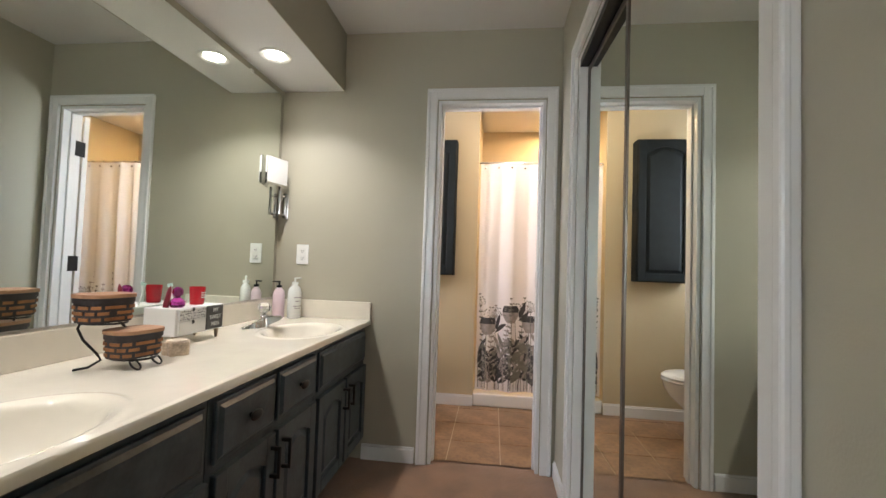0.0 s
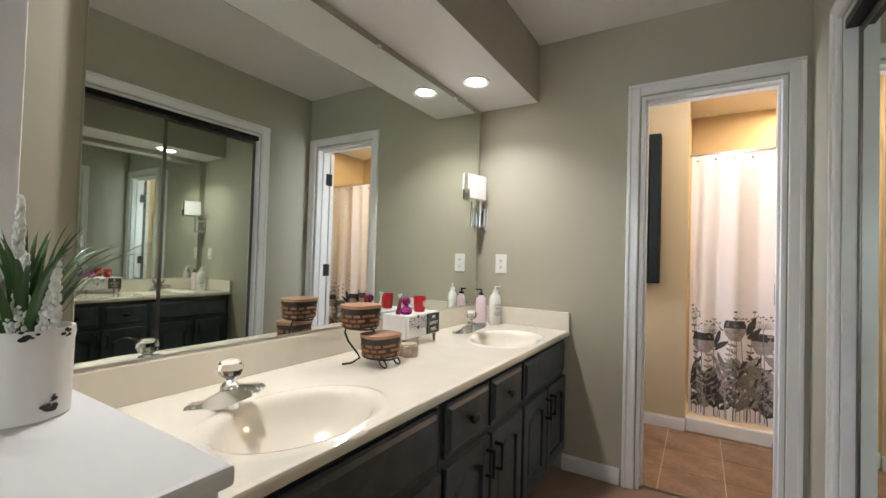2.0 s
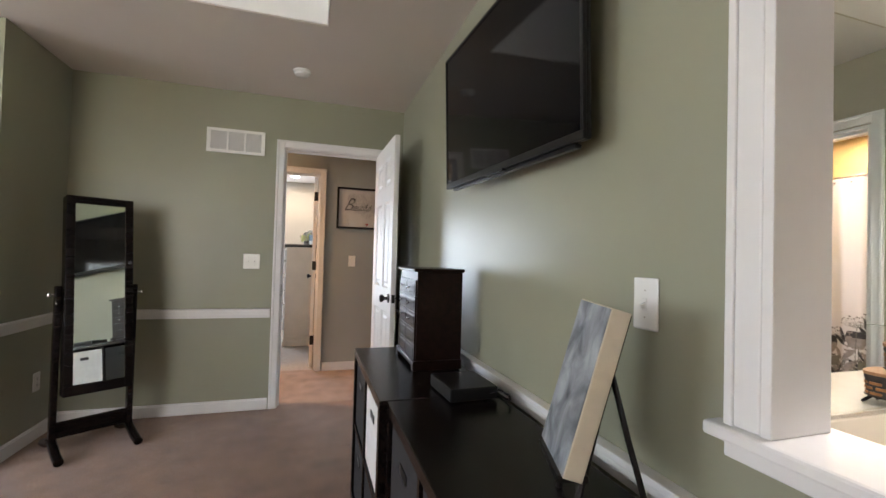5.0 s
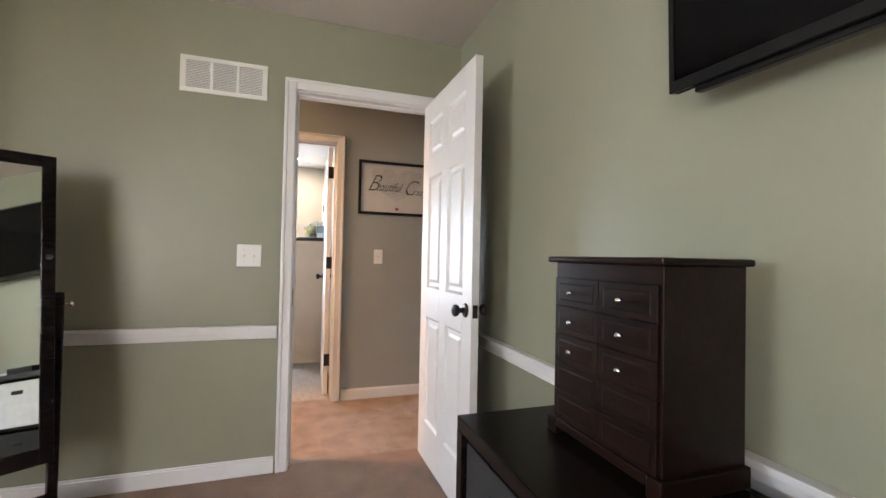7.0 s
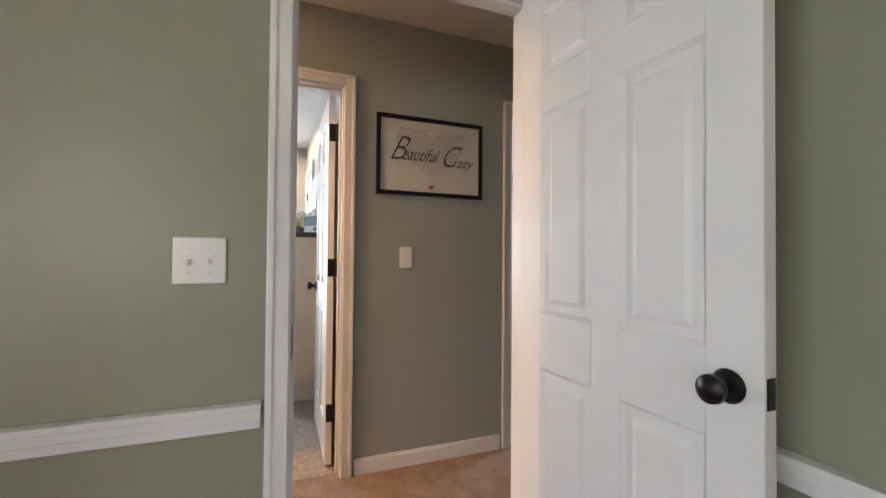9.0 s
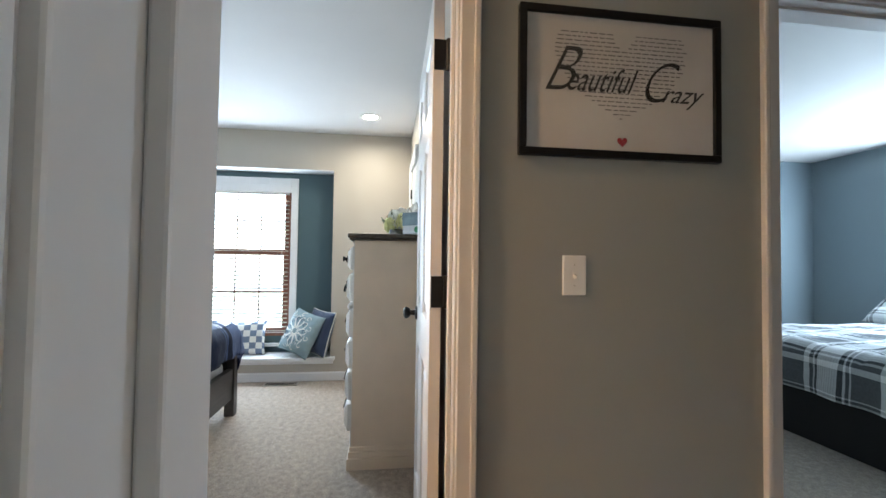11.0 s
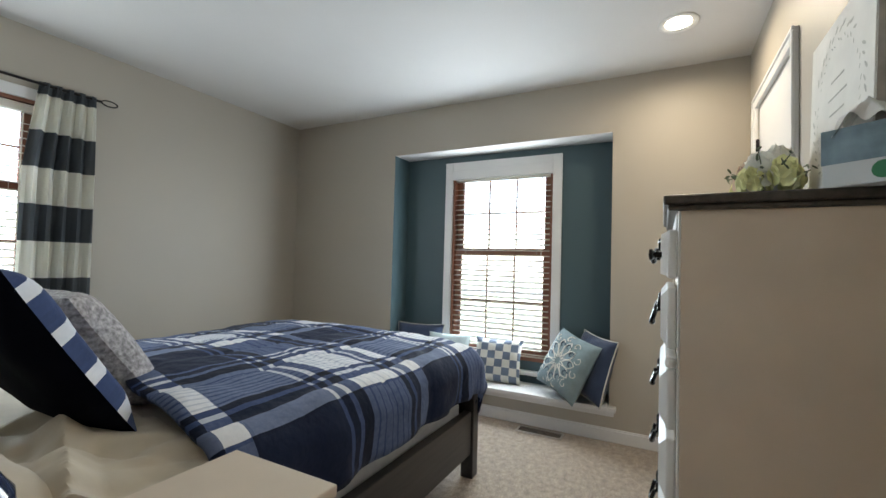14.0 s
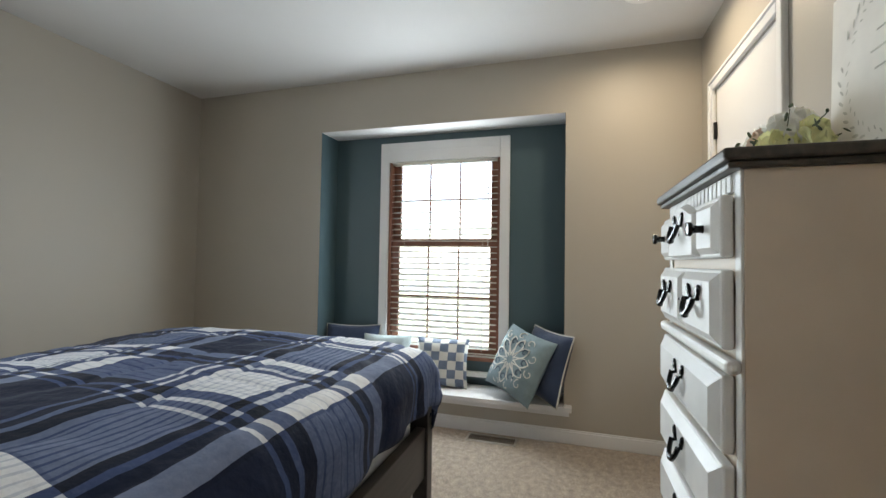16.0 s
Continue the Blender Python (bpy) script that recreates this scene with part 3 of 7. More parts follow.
# Cabinet units from the half wall to the far wall, one carcass each
FACE = -0.645
units = ((0.625, 1.430), (1.430, 2.085), (2.085, 2.755))
for k, (y0, y1) in enumerate(units):
    kind = "drawer" if k == 1 else "sink"
    v = thing("vanity_cabinet", "slate blue painted vanity cabinet with worn edges" + (" and two drawers" if k == 1 else " under a sink"), "cabinet", pose(FACE, y0, 0), "vanity cabinets")
    w = y1 - y0
    bm = boxes((-0.53, 0.002, 0.10, 0, w - 0.002, 0.58), (-0.02, 0.002, 0.58, 0, w - 0.002, 0.742), (-0.53, 0.002, 0.58, -0.02, 0.02, 0.742), (-0.53, w - 0.02, 0.58, -0.02, w - 0.002, 0.742), (-0.53, 0.002, 0.0, -0.07, w - 0.002, 0.10))
    part("carcass", bm, vanity_blue, v)
    half = w / 2
    g = 0.022
    if k == 1:
        for i in range(2):
            d = part("drawer_front", slab_front(half - 1.5 * g + 0.006, 0.165), vanity_blue, v)
            d.matrix_basis = pose(0.001, g + i * (half - 0.004), 0.555) @ TURN_EAST
            kn = part("knob", oval_knob(), black_metal, d, "oil rubbed bronze oval knob", True)
            kn.matrix_basis = pose((half - 1.5 * g) / 2, -0.018, 0.085)
    else:
        d = part("false_front", slab_front(w - 2 * g, 0.165), vanity_blue, v)
        d.matrix_basis = pose(0.001, g, 0.555) @ TURN_EAST
    for i in range(2):
        dw = half - 1.5 * g + 0.008
        d = part("door", panel_door(dw, 0.405), vanity_blue, v)
        d.matrix_basis = pose(0.001, g + i * (half - 0.006), 0.125) @ TURN_EAST
        p = part("handle", bar_pull(), black_metal, d, "black square bar pull", True)
        p.matrix_basis = pose(dw - 0.026 if i == 0 else 0.026, -0.019, 0.27)

# One moulded top with two oval bowls
SINKS = ((-0.800, 1.05), (-0.800, 2.30))
TOPZ = 0.775


def bowl_depth(x, y):
    z = 0.0
    for cx, cy in SINKS:
        r = math.hypot((x - cx) / 0.147, (y - cy) / 0.205)
        if r < 1.22:
            if r > 1.10:
                z += 0.004 * math.sin(math.pi * (1.22 - r) / 0.12)
            elif r > 1.0:
                z += 0.004 * (1 - math.cos((1.10 - r) / 0.10 * math.pi / 2)) * -1.5
            else:
                z += -0.006 - 0.120 * (1 - r ** 2.2) ** 0.85
    return z


bm = bmesh.new()
nx, ny = 72, 250
xs = [-1.198 + i * (1.198 - 0.622) / nx for i in range(nx + 1)]
ys = [0.604 + j * (2.763 - 0.604) / ny for j in range(ny + 1)]
grid = [[bm.verts.new((x, y, TOPZ + bowl_depth(x, y))) for y in ys] for x in xs]
for i in range(nx):
    for j in range(ny):
        bm.faces.new((grid[i][j], grid[i + 1][j], grid[i + 1][j + 1], grid[i][j + 1]))
prev = grid[nx]
for dx, dz in ((0.008, -0.002), (0.012, -0.008), (0.012, -0.026), (0.006, -0.031), (-0.02, -0.031)):
    row = [bm.verts.new((xs[-1] + dx, y, TOPZ + dz)) for y in ys]
    for j in range(ny):
        bm.faces.new((prev[j], row[j], row[j + 1], prev[j + 1]))
    prev = row
top = single("countertop", bm, marble, "glossy ivory cultured marble vanity top with two bowls", "countertop", smooth=True)
part("backsplash", boxes((-1.198, 0.606, TOPZ - 0.002, -1.178, 2.763, 0.876), bev=0.005), marble, top)
part("side_splash", boxes((-1.178, 2.743, TOPZ - 0.002, -0.612, 2.763, 0.876), bev=0.005), marble, top)
for cx, cy in SINKS:
    bm = bmesh.new()
    cyl(bm, (cx, cy, TOPZ - 0.1285), 0.026, 0.004, seg=20)
    cyl(bm, (cx, cy, TOPZ - 0.1245), 0.016, 0.004, seg=16)
    part("drain", bm, chrome, top, "chrome drain", True)

# Plate mirror over the backsplash
mir = thing("wall_mirror", "frameless plate mirror above the double vanity", "mirror", pose(-1.20, 0, 0))
part("mirror_glass", boxes((0.0005, 0.735, 0.884, 0.017, 2.705, 2.056), bev=0.0012), mirror_glass, mir)
part("bottom_channel", boxes((0.0005, 0.735, 0.876, 0.021, 2.705, 0.884), bev=0.001), nickel, mir, "slim metal channel")
for cy in (1.10, 1.735, 2.40):
    part("mirror_clip", boxes((0.0005, cy - 0.010, 2.0565, 0.021, cy + 0.010, 2.066), (0.0175, cy - 0.010, 2.046, 0.021, cy + 0.010, 2.0565), bev=0.001), plate_white, mir, "clear plastic clip")


def faucet(m):
    """A low faucet; its flared tail lies at -x and its broad lip reaches over the bowl at +x."""
    f = thing("faucet", "chrome bathroom faucet with a clear faceted knob", "faucet", m, "vanity faucets")
    bm = bmesh.new()
    rings = []
    for i in range(17):
        q = i / 16
        x = -0.095 + 0.165 * q
        low = 0.040 * max(0.0, (q - 0.42) / 0.58) ** 1.2
        high = 0.006 + 0.046 * math.sin(min(1, q * 1.45) * math.pi / 2) ** 2 + 0.004 * q
        hw = 0.030 - 0.016 * math.sin(min(1, q * 1.7) * math.pi) + 0.006 * q
        rings.append([bm.verts.new(c) for c in ((x, -hw, low), (x, -hw * 0.9, high - 0.004), (x, -hw * 0.5, high), (x, hw * 0.5, high), (x, hw * 0.9, high - 0.004), (x, hw, low))])
    for r0, r1 in zip(rings, rings[1:]):
        for k in range(6):
            bm.faces.new((r0[k], r0[(k + 1) % 6], r1[(k + 1) % 6], r1[k]))
    bm.faces.new(rings[0]), bm.faces.new(rings[-1])
    part("spout", bm, chrome, f, smooth=True)
    bm = bmesh.new()
    for s in (-1, 1):
        ball(bm, (0.066, s * 0.017, 0.046), 0.015, 0.014, 0.009, 14)
    part("lip", bm, chrome, f, smooth=True)
    bm = bmesh.new()
    lathe(bm, (0, 0, 0), [(0.027, 0), (0.028, 0.004), (0.022, 0.03), (0.022, 0.052), (0.017, 0.060), (0.009, 0.064), (0.009, 0.074)], 24)
    part("body", bm, chrome, f, smooth=True)
    bm = bmesh.new()
    lathe(bm, (0, 0, 0.070), [(0.011, 0), (0.025, 0.010), (0.031, 0.025), (0.026, 0.041), (0.014, 0.047), (0.0001, 0.047)], 10)
    part("knob", bm, acrylic, f, "clear faceted acrylic knob")
    return f


acrylic = glass("acrylic", (0.97, 0.98, 1.0), 0.03)
faucet(pose(-0.975, 0.980, TOPZ + 0.001, 0, 0, 33))
faucet(pose(-0.995, 2.300, TOPZ + 0.001, 0, 0, 33))

# Recessed lights
def can_light(x, y, z, r, group):
    c = thing("recessed_light", "lit recessed ceiling light with a pale trim ring", "light", pose(x, y, z), group)
    bm = bmesh.new()
    lathe(bm, (0, 0, 0), [(r, -0.001), (r, -0.005), (r * 0.93, -0.008), (r * 0.70, -0.004), (r * 0.66, -0.001)], 40)
    part("trim_ring", bm, lamp_ring, c, smooth=True)
    bm = bmesh.new()
    lathe(bm, (0, 0, 0), [(r * 0.66, -0.0015), (r * 0.5, -0.0035), (0.0001, -0.0045)], 32)
    part("lens", bm, lamp_glow, c, "glowing lamp lens", True)
    return c


for vy in (1.06, 2.33):
    can_light(-1.02, vy, 2.10, 0.075, "vanity lights")
can_light(-7.70, -0.525, 2.44, 0.095, "")


# Switches and outlets: built facing -y, then turned
def wall_plate(m, kind, n=1):
    label = {"outlet": "white duplex outlet plate on the wall", "toggle": "white toggle switch plate on the wall", "cable": "white cable jack plate on the wall"}[kind]
    p = thing("outlet_plate" if kind == "outlet" else "switch_plate" if kind == "toggle" else "cable_plate", label, "outlet" if kind == "outlet" else "switch", m)
    w = 0.036 + 0.023 * (n - 1)
    part("plate", boxes((-w, -0.006, -0.058, w, 0, 0.058), bev=0.004), plate_white, p)
    for i in range(n):
        x = (i - (n - 1) / 2) * 0.046
        if kind == "outlet":
            for z in (-0.020, 0.020):
                o = part("socket", boxes((x - 0.017, -0.008, z - 0.014, x + 0.017, -0.005, z + 0.014), bev=0.004), plate_white, p)
                part("slots", boxes((x - 0.008, -0.0086, z - 0.004, x - 0.005, -0.0078, z + 0.006), (x + 0.005, -0.0086, z - 0.004, x + 0.008, -0.0078, z + 0.005), (x - 0.0025, -0.0086, z - 0.010, x + 0.0025, -0.0078, z - 0.006)), ink, o)
        else:
            part("surround", boxes((x - 0.006, -0.0075, -0.012, x + 0.006, -0.005, 0.012)), plate_white, p)
            t = part("toggle", boxes((-0.0035, -0.016, -0.005, 0.0035, 0, 0.005), bev=0.001), plate_white, p)
            t.matrix_basis = pose(x, -0.004, 0, 25)
            for z in (0.030, -0.030):
                part("screw", boxes((x - 0.002, -0.0068, z - 0.002, x + 0.002, -0.0055, z + 0.002), bev=0.0004), nickel, p)
    return p


wall_plate(pose(-1.038, 2.764, 1.134), "outlet")
wall_plate(pose(-1.315, 0.479, 1.116), "toggle")
wall_plate(pose(-4.094, -0.677, 1.138, 0, 0, 90), "toggle", 2)
wall_plate(pose(H1 + 0.001, 0.174, 1.144, 0, 0, 90), "toggle")
wall_plate(pose(-3.84, -1.859, 0.36, 0, 0, 180), "outlet")

# Swing-arm mirror
sm = thing("swing_arm_mirror", "small square chrome swing arm vanity mirror", "mirror", pose(-1.155, 2.765, 1.40))
part("wall_bracket", boxes((-0.018, -0.010, -0.06, 0.018, 0, 0.09), bev=0.003), chrome, sm)
part("folding_arm", boxes((-0.006, -0.075, 0.060, 0.006, -0.010, 0.072), (-0.006, -0.075, -0.045, 0.006, -0.010, -0.033), (-0.006, -0.020, -0.033, 0.006, -0.010, 0.06), (-0.006, -0.086, -0.045, 0.006, -0.074, 0.115), bev=0.002), chrome, sm)
mp = part("mirror_head", boxes((-0.006, -0.076, 0, 0.006, 0.076, 0.155), bev=0.003), chrome, sm)
mp.matrix_basis = pose(0.010, -0.140, 0.112, 0, 0, -16)
part("frosted_face", boxes((0.0062, -0.072, 0.010, 0.0085, 0.072, 0.151), bev=0.0008), plate_white, mp, "pale frosted face")
part("frosted_edge", boxes((-0.005, -0.0785, 0.060, 0.005, -0.0762, 0.150), bev=0.0008), plate_white, mp, "pale frosted edge")

bronze = material("bronze_frame", (0.17, 0.15, 0.13), 0.35, 0.9, var=0.08, scale=20)
# Mirrored sliding closet doors
cl = thing("closet_doors", "mirrored sliding closet doors in a slim frame", "closet door", pose(0.4325, 1.014, 0))
for i, (a, b, x) in enumerate(((0.0, 0.655, 0.0), (0.625, 1.272, 0.030))):
    d = part("door", boxes((x + 0.004, a + 0.022, 0.04, x + 0.010, b - 0.022, 1.958)), closet_mirror_mat, cl, "full height mirror panel")
    fr = boxes((x, a, 0.015, x + 0.022, a + 0.022, 1.98), (x, b - 0.022, 0.015, x + 0.022, b, 1.98), (x, a + 0.022, 0.015, x + 0.022, b - 0.022, 0.04), (x, a + 0.022, 1.958, x + 0.022, b - 0.022, 1.98), bev=0.002)
    part("frame", fr, bronze, d, "bronze metal frame")
    if i:
        d.matrix_basis = pose(x, 0.95, 0) @ pose(0, 0, 0, 0, 0, 1.2) @ pose(-x, -0.95, 0)
# Track left black to stand in for the shadow gap under the header.
part("top_track", boxes((-0.010, 0, 1.984, 0.075, 1.272, 2.014), bev=0.002), black_metal, cl, "top track, black for the shadow gap below the header")
part("bottom_track", boxes((-0.006, 0, 0.0, 0.070, 1.272, 0.012), bev=0.002), nickel, cl)


# Potted grass on the ledge
leaf_green = material("grass_leaf", (0.042, 0.098, 0.024), 0.45, var=0.35, scale=9)
flower_white = material("white_florets", (0.80, 0.80, 0.74), 0.7, var=0.1, scale=30)
pot_white = material("chipped_white_enamel", (0.80, 0.79, 0.77), 0.3, var=0.04, scale=12)
pl = thing("potted_plant", "artificial grass with white flower spikes in a distressed white pot", "plant", pose(-0.765, 0.548, 0.93))
bm = bmesh.new()
lathe(bm, (0, 0, 0), [(0.050, 0), (0.053, 0.003), (0.054, 0.10), (0.0555, 0.108), (0.0545, 0.118), (0.051, 0.118), (0.049, 0.10), (0.0001, 0.10)], 40)
pot = part("pot", bm, pot_white, pl, "distressed white tin pot", True)
rc = random.Random(8)
for a0, z0, n, wide in ((-8, 0.113, 8, 9), (36, 0.112, 6, 6), (16, 0.018, 12, 8), (24, 0.030, 5, 5)):
    for k in range(n):
        aa = radians(a0 + rc.uniform(-wide, wide))
        t = bmesh.new()
        bmesh.ops.create_circle(t, cap_ends=True, segments=7, radius=rc.uniform(0.0016, 0.0042))
        chip = bmesh.new()
        add(chip, t, pose(0.0545 * math.cos(aa), 0.0545 * math.sin(aa), z0 + rc.uniform(-0.005, 0.005), 90, 0, math.degrees(aa) + 90) @ Matrix.Diagonal((1.3, 0.8, 1, 1)) @ pose(0, 0, 0.0014))
        part("chip", chip, ink, pot, "dark chip in the enamel" if k == 0 else "")
bm = words("HOME", 0.0155)
for v in bm.verts:
    a = radians(-58) + v.co.x / 0.0545
    v.co = Vector(((0.0547 + v.co.z) * math.cos(a), (0.0547 + v.co.z) * math.sin(a), 0.072 + v.co.y))
part("lettering", bm, ink, pot, "the printed word HOME")


def blade(bm, a, length, lean, width, droop):
    """One bent grass blade from the pot's mouth."""
    n = 9
    prev = None
    side = Vector((-math.sin(a), math.cos(a), 0))
    p = Vector((0.02 * math.cos(a) * random.random(), 0.02 * math.sin(a) * random.random(), 0.09))
    ang = lean
    for i in range(n + 1):
        s = i / n
        w = width * (1 - s) ** 0.7 * (0.55 + 0.45 * min(1, s * 4)) / 2
        mid = p + Vector((0, 0, -w * 0.5))
        row = [bm.verts.new(p - side * w), bm.verts.new(mid), bm.verts.new(p + side * w)]
        if prev:
            bm.faces.new((prev[0], prev[1], row[1], row[0])), bm.faces.new((prev[1], prev[2], row[2], row[1]))
        prev = row
        ang = lean + droop * s * s
        p = p + Vector((math.cos(a) * math.sin(ang), math.sin(a) * math.sin(ang), math.cos(ang))) * (length / n)


rg = random.Random(5)
for k in range(54):
    bm = bmesh.new()
    random.seed(k)
    wide = rg.random()
    blade(bm, k * 2.4, rg.uniform(0.12, 0.185) + 0.075 * wide * wide, 0.05 + 0.60 * wide, rg.uniform(0.011, 0.017), rg.uniform(0.2, 0.7) + 1.15 * wide)
    part("blade", bm, leaf_green, pl, smooth=True)
for k, (fx, fy, fh, lx) in enumerate(((0.006, -0.010, 0.235, 0.02), (0.020, -0.012, 0.13, 0.22), (-0.028, 0.010, 0.10, -0.22), (0.032, 0.014, 0.12, 0.3), (-0.010, -0.02, 0.12, -0.1))):
    bm = bmesh.new()
    for i in range(120):
        s = (i / 120)
        r = 0.0125 * (1 - s * 0.85) * (0.55 + 0.45 * random.random())
        a = i * 2.4
        z = 0.115 + s * fh * 0.75
        x0 = fx + lx * (z - 0.09)
        ball(bm, (x0 + r * math.cos(a), fy + r * math.sin(a), z + random.uniform(-0.003, 0.003)), 0.0030, 0.0030, 0.0042, 6)
    part("flower_spike", bm, flower_white, pl, "white flower spike")

# Things on the vanity top
basket_weave = material("woven_basket_splints", (0.27, 0.115, 0.04), 0.6, var=0.3, scale=30, bump=0.2, bscale=150, per_object=0.12)
basket_dark = material("dark_splints", (0.035, 0.028, 0.03), 0.6, var=0.3, scale=30)
lid_wood = wood("maple_lid", (0.30, 0.155, 0.085), (0.42, 0.235, 0.13), 0.5, (6, 30, 30))


def basket(m, s=1.0):
    """A small bowed basket with a wooden lid."""
    b = thing("lidded_basket", "small woven splint basket with a flat wooden lid", "basket", m, "stacked baskets")
    def outline(k, w, d):
        pts = []
        for i in range(40):
            a = 2 * math.pi * i / 40
            x, y = math.copysign(abs(math.cos(a)) ** 0.6, math.cos(a)) * w, math.copysign(abs(math.sin(a)) ** 0.7, math.sin(a)) * d
            pts.append((x * k, y * k - 0.010 * math.cos(x / w * 1.5) * 0))
        return pts
    bm = bmesh.new()
    for z0, z1, k0, k1 in ((0.0, 0.066, 0.94, 1.0),):
        lo = [bm.verts.new((x * s, y * s, z0)) for x, y in outline(k0, 0.066, 0.052)]
        hi = [bm.verts.new((x * s, y * s, z1)) for x, y in outline(k1, 0.066, 0.052)]
        for i in range(40):
            bm.faces.new((lo[i], lo[(i + 1) % 40], hi[(i + 1) % 40], hi[i]))
        bm.faces.new(lo), bm.faces.new(hi)
    part("body", bm, basket_dark, b, smooth=False)
    for r, z in enumerate((0.006, 0.022, 0.038)):
        o = outline(0.955 + 0.02 * r, 0.066, 0.052)
        for i0 in range(10):
            bm = bmesh.new()
            for i in range(4 * i0 + 2 * (r % 2), 4 * i0 + 2 * (r % 2) + 3):
                a, c = o[i % 40], o[(i + 1) % 40]
                q = [bm.verts.new((p[0] * s * f, p[1] * s * f, zz)) for f in (1.0, 1.04) for p, zz in ((a, z), (c, z), (c, z + 0.0085), (a, z + 0.0085))]
                for f in ((4, 5, 6, 7), (0, 1, 5, 4), (2, 3, 7, 6), (1, 2, 6, 5), (3, 0, 4, 7)):
                    bm.faces.new([q[i2] for i2 in f])
            bmesh.ops.remove_doubles(bm, verts=bm.verts[:], dist=1e-5)
            part("splint", bm, basket_weave, b, "orange brown woven splint" if i0 == 0 else "")
    bm = bmesh.new()
    for z0, z1, k in ((0.054, 0.067, 1.04),):
        lo = [bm.verts.new((x * s, y * s, z0)) for x, y in outline(k, 0.066, 0.052)]
        hi = [bm.verts.new((x * s, y * s, z1)) for x, y in outline(k, 0.066, 0.052)]
        for i in range(40):
            bm.faces.new((lo[i], lo[(i + 1) % 40], hi[(i + 1) % 40], hi[i]))
        bm.faces.new(hi), bm.faces.new(lo)
    part("rim", bm, basket_dark, b)
    bm = bmesh.new()
    lo = [bm.verts.new((x * s, y * s, 0.068)) for x, y in outline(1.08, 0.066, 0.052)]
    hi = [bm.verts.new((x * s, y * s, 0.078)) for x, y in outline(1.08, 0.066, 0.052)]
    for i in range(40):
        bm.faces.new((lo[i], lo[(i + 1) % 40], hi[(i + 1) % 40], hi[i]))
    bm.faces.new(hi), bm.faces.new(lo)
    part("lid", bm, lid_wood, b, "pale maple lid")
    return b


st = thing("basket_stand", "black wrought iron two tier basket stand", "stand", pose(-1.0, 1.53, TOPZ, 0, 0, 0))


def ring_points(cx, cy, z, rx, ry, n=28):
    return [(cx + rx * math.cos(2 * math.pi * i / n), cy + ry * math.sin(2 * math.pi * i / n), z) for i in range(n + 1)]


bm = bmesh.new()
tube(bm, ring_points(0.045, 0.0, 0.028, 0.06, 0.05), 0.0032, 6)
part("lower_ring", bm, black_metal, st, smooth=True)
bm = bmesh.new()
tube(bm, ring_points(-0.022, -0.035, 0.128, 0.06, 0.05), 0.0032, 6)
part("upper_ring", bm, black_metal, st, smooth=True)
bm = bmesh.new()
tube(bm, [(-0.045, -0.082, 0.128), (-0.045, -0.088, 0.115), (-0.03, -0.085, 0.085), (-0.005, -0.065, 0.045), (0.0, -0.058, 0.028), (-0.02, -0.075, 0.010), (-0.05, -0.09, 0.004)], 0.0034, 6)
tube(bm, [(-0.01, 0.0, 0.128), (0.005, 0.01, 0.11), (0.01, 0.03, 0.06), (0.01, 0.045, 0.028)], 0.0034, 6)
part("upright", bm, black_metal, st, smooth=True)
for px, py in ((0.085, -0.035), (0.085, 0.040), (-0.01, 0.045)):
    bm = bmesh.new()
    tube(bm, [(px + 0.013 * math.sin(a), py + 0.013 * math.cos(a), 0.0155 + 0.013 * math.cos(a + 1.57)) for a in [i * 0.45 for i in range(15)]], 0.0028, 6)
    part("scroll_foot", bm, black_metal, st, smooth=True)
SB = st.matrix_basis
basket(SB @ pose(0.045, 0.0, 0.031, 0, 0, 80), 1.0)
basket(SB @ pose(-0.022, -0.035, 0.131, 0, 0, 80), 1.0)

# Small chest of trinket drawers
dotted = material("white_box_paint", (0.74, 0.72, 0.69), 0.5, var=0.04, scale=10)
tb = thing("trinket_box", "white wooden trinket box with two drawers and a letter board", "box", pose(-1.037, 1.79, TOPZ, 0, 0, 90))
# Local x runs along the counter, -y faces the room.
part("body", boxes((-0.002, -0.0, 0.036, 0.262, 0.125, 0.135), bev=0.003), dotted, tb)
d1 = part("drawer", boxes((0.012, -0.005, 0.088, 0.150, 0.002, 0.130), bev=0.002), dotted, tb, "white drawer with black spots")
d2 = part("drawer", boxes((0.012, -0.005, 0.042, 0.150, 0.002, 0.084), bev=0.002), dotted, tb)
bm = bmesh.new()
rs = random.Random(3)
for i in range(13):
    for j in range(4):
        x, z = 0.019 + i * 0.0102 + rs.uniform(-0.003, 0.003) + 0.003 * (j % 2), 0.094 + j * 0.0095 + rs.uniform(-0.002, 0.002)
        t = bmesh.new()
        bmesh.ops.create_circle(t, cap_ends=True, segments=7, radius=rs.uniform(0.0018, 0.0038))
        add(bm, t, pose(x, -0.0056, z, 90, 0, 0) @ Matrix.Diagonal((1, rs.uniform(0.6, 1.2), 1, 1)))
part("spots", bm, ink, d1)
for zz, dd in ((0.130, d1), (0.084, d2)):
    bm = bmesh.new()
    t = bmesh.new()
    bmesh.ops.create_circle(t, cap_ends=True, segments=14, radius=0.008)
    add(bm, t, pose(0.081, -0.0058, zz - 0.003, 90))
    part("finger_notch", bm, ink, dd)
bd = part("letter_board", boxes((0.158, -0.006, 0.040, 0.254, 0.002, 0.131), bev=0.002), material("grey_felt", (0.07, 0.065, 0.06), 0.9, var=0.1, scale=40), tb, "dark grey felt letter board")
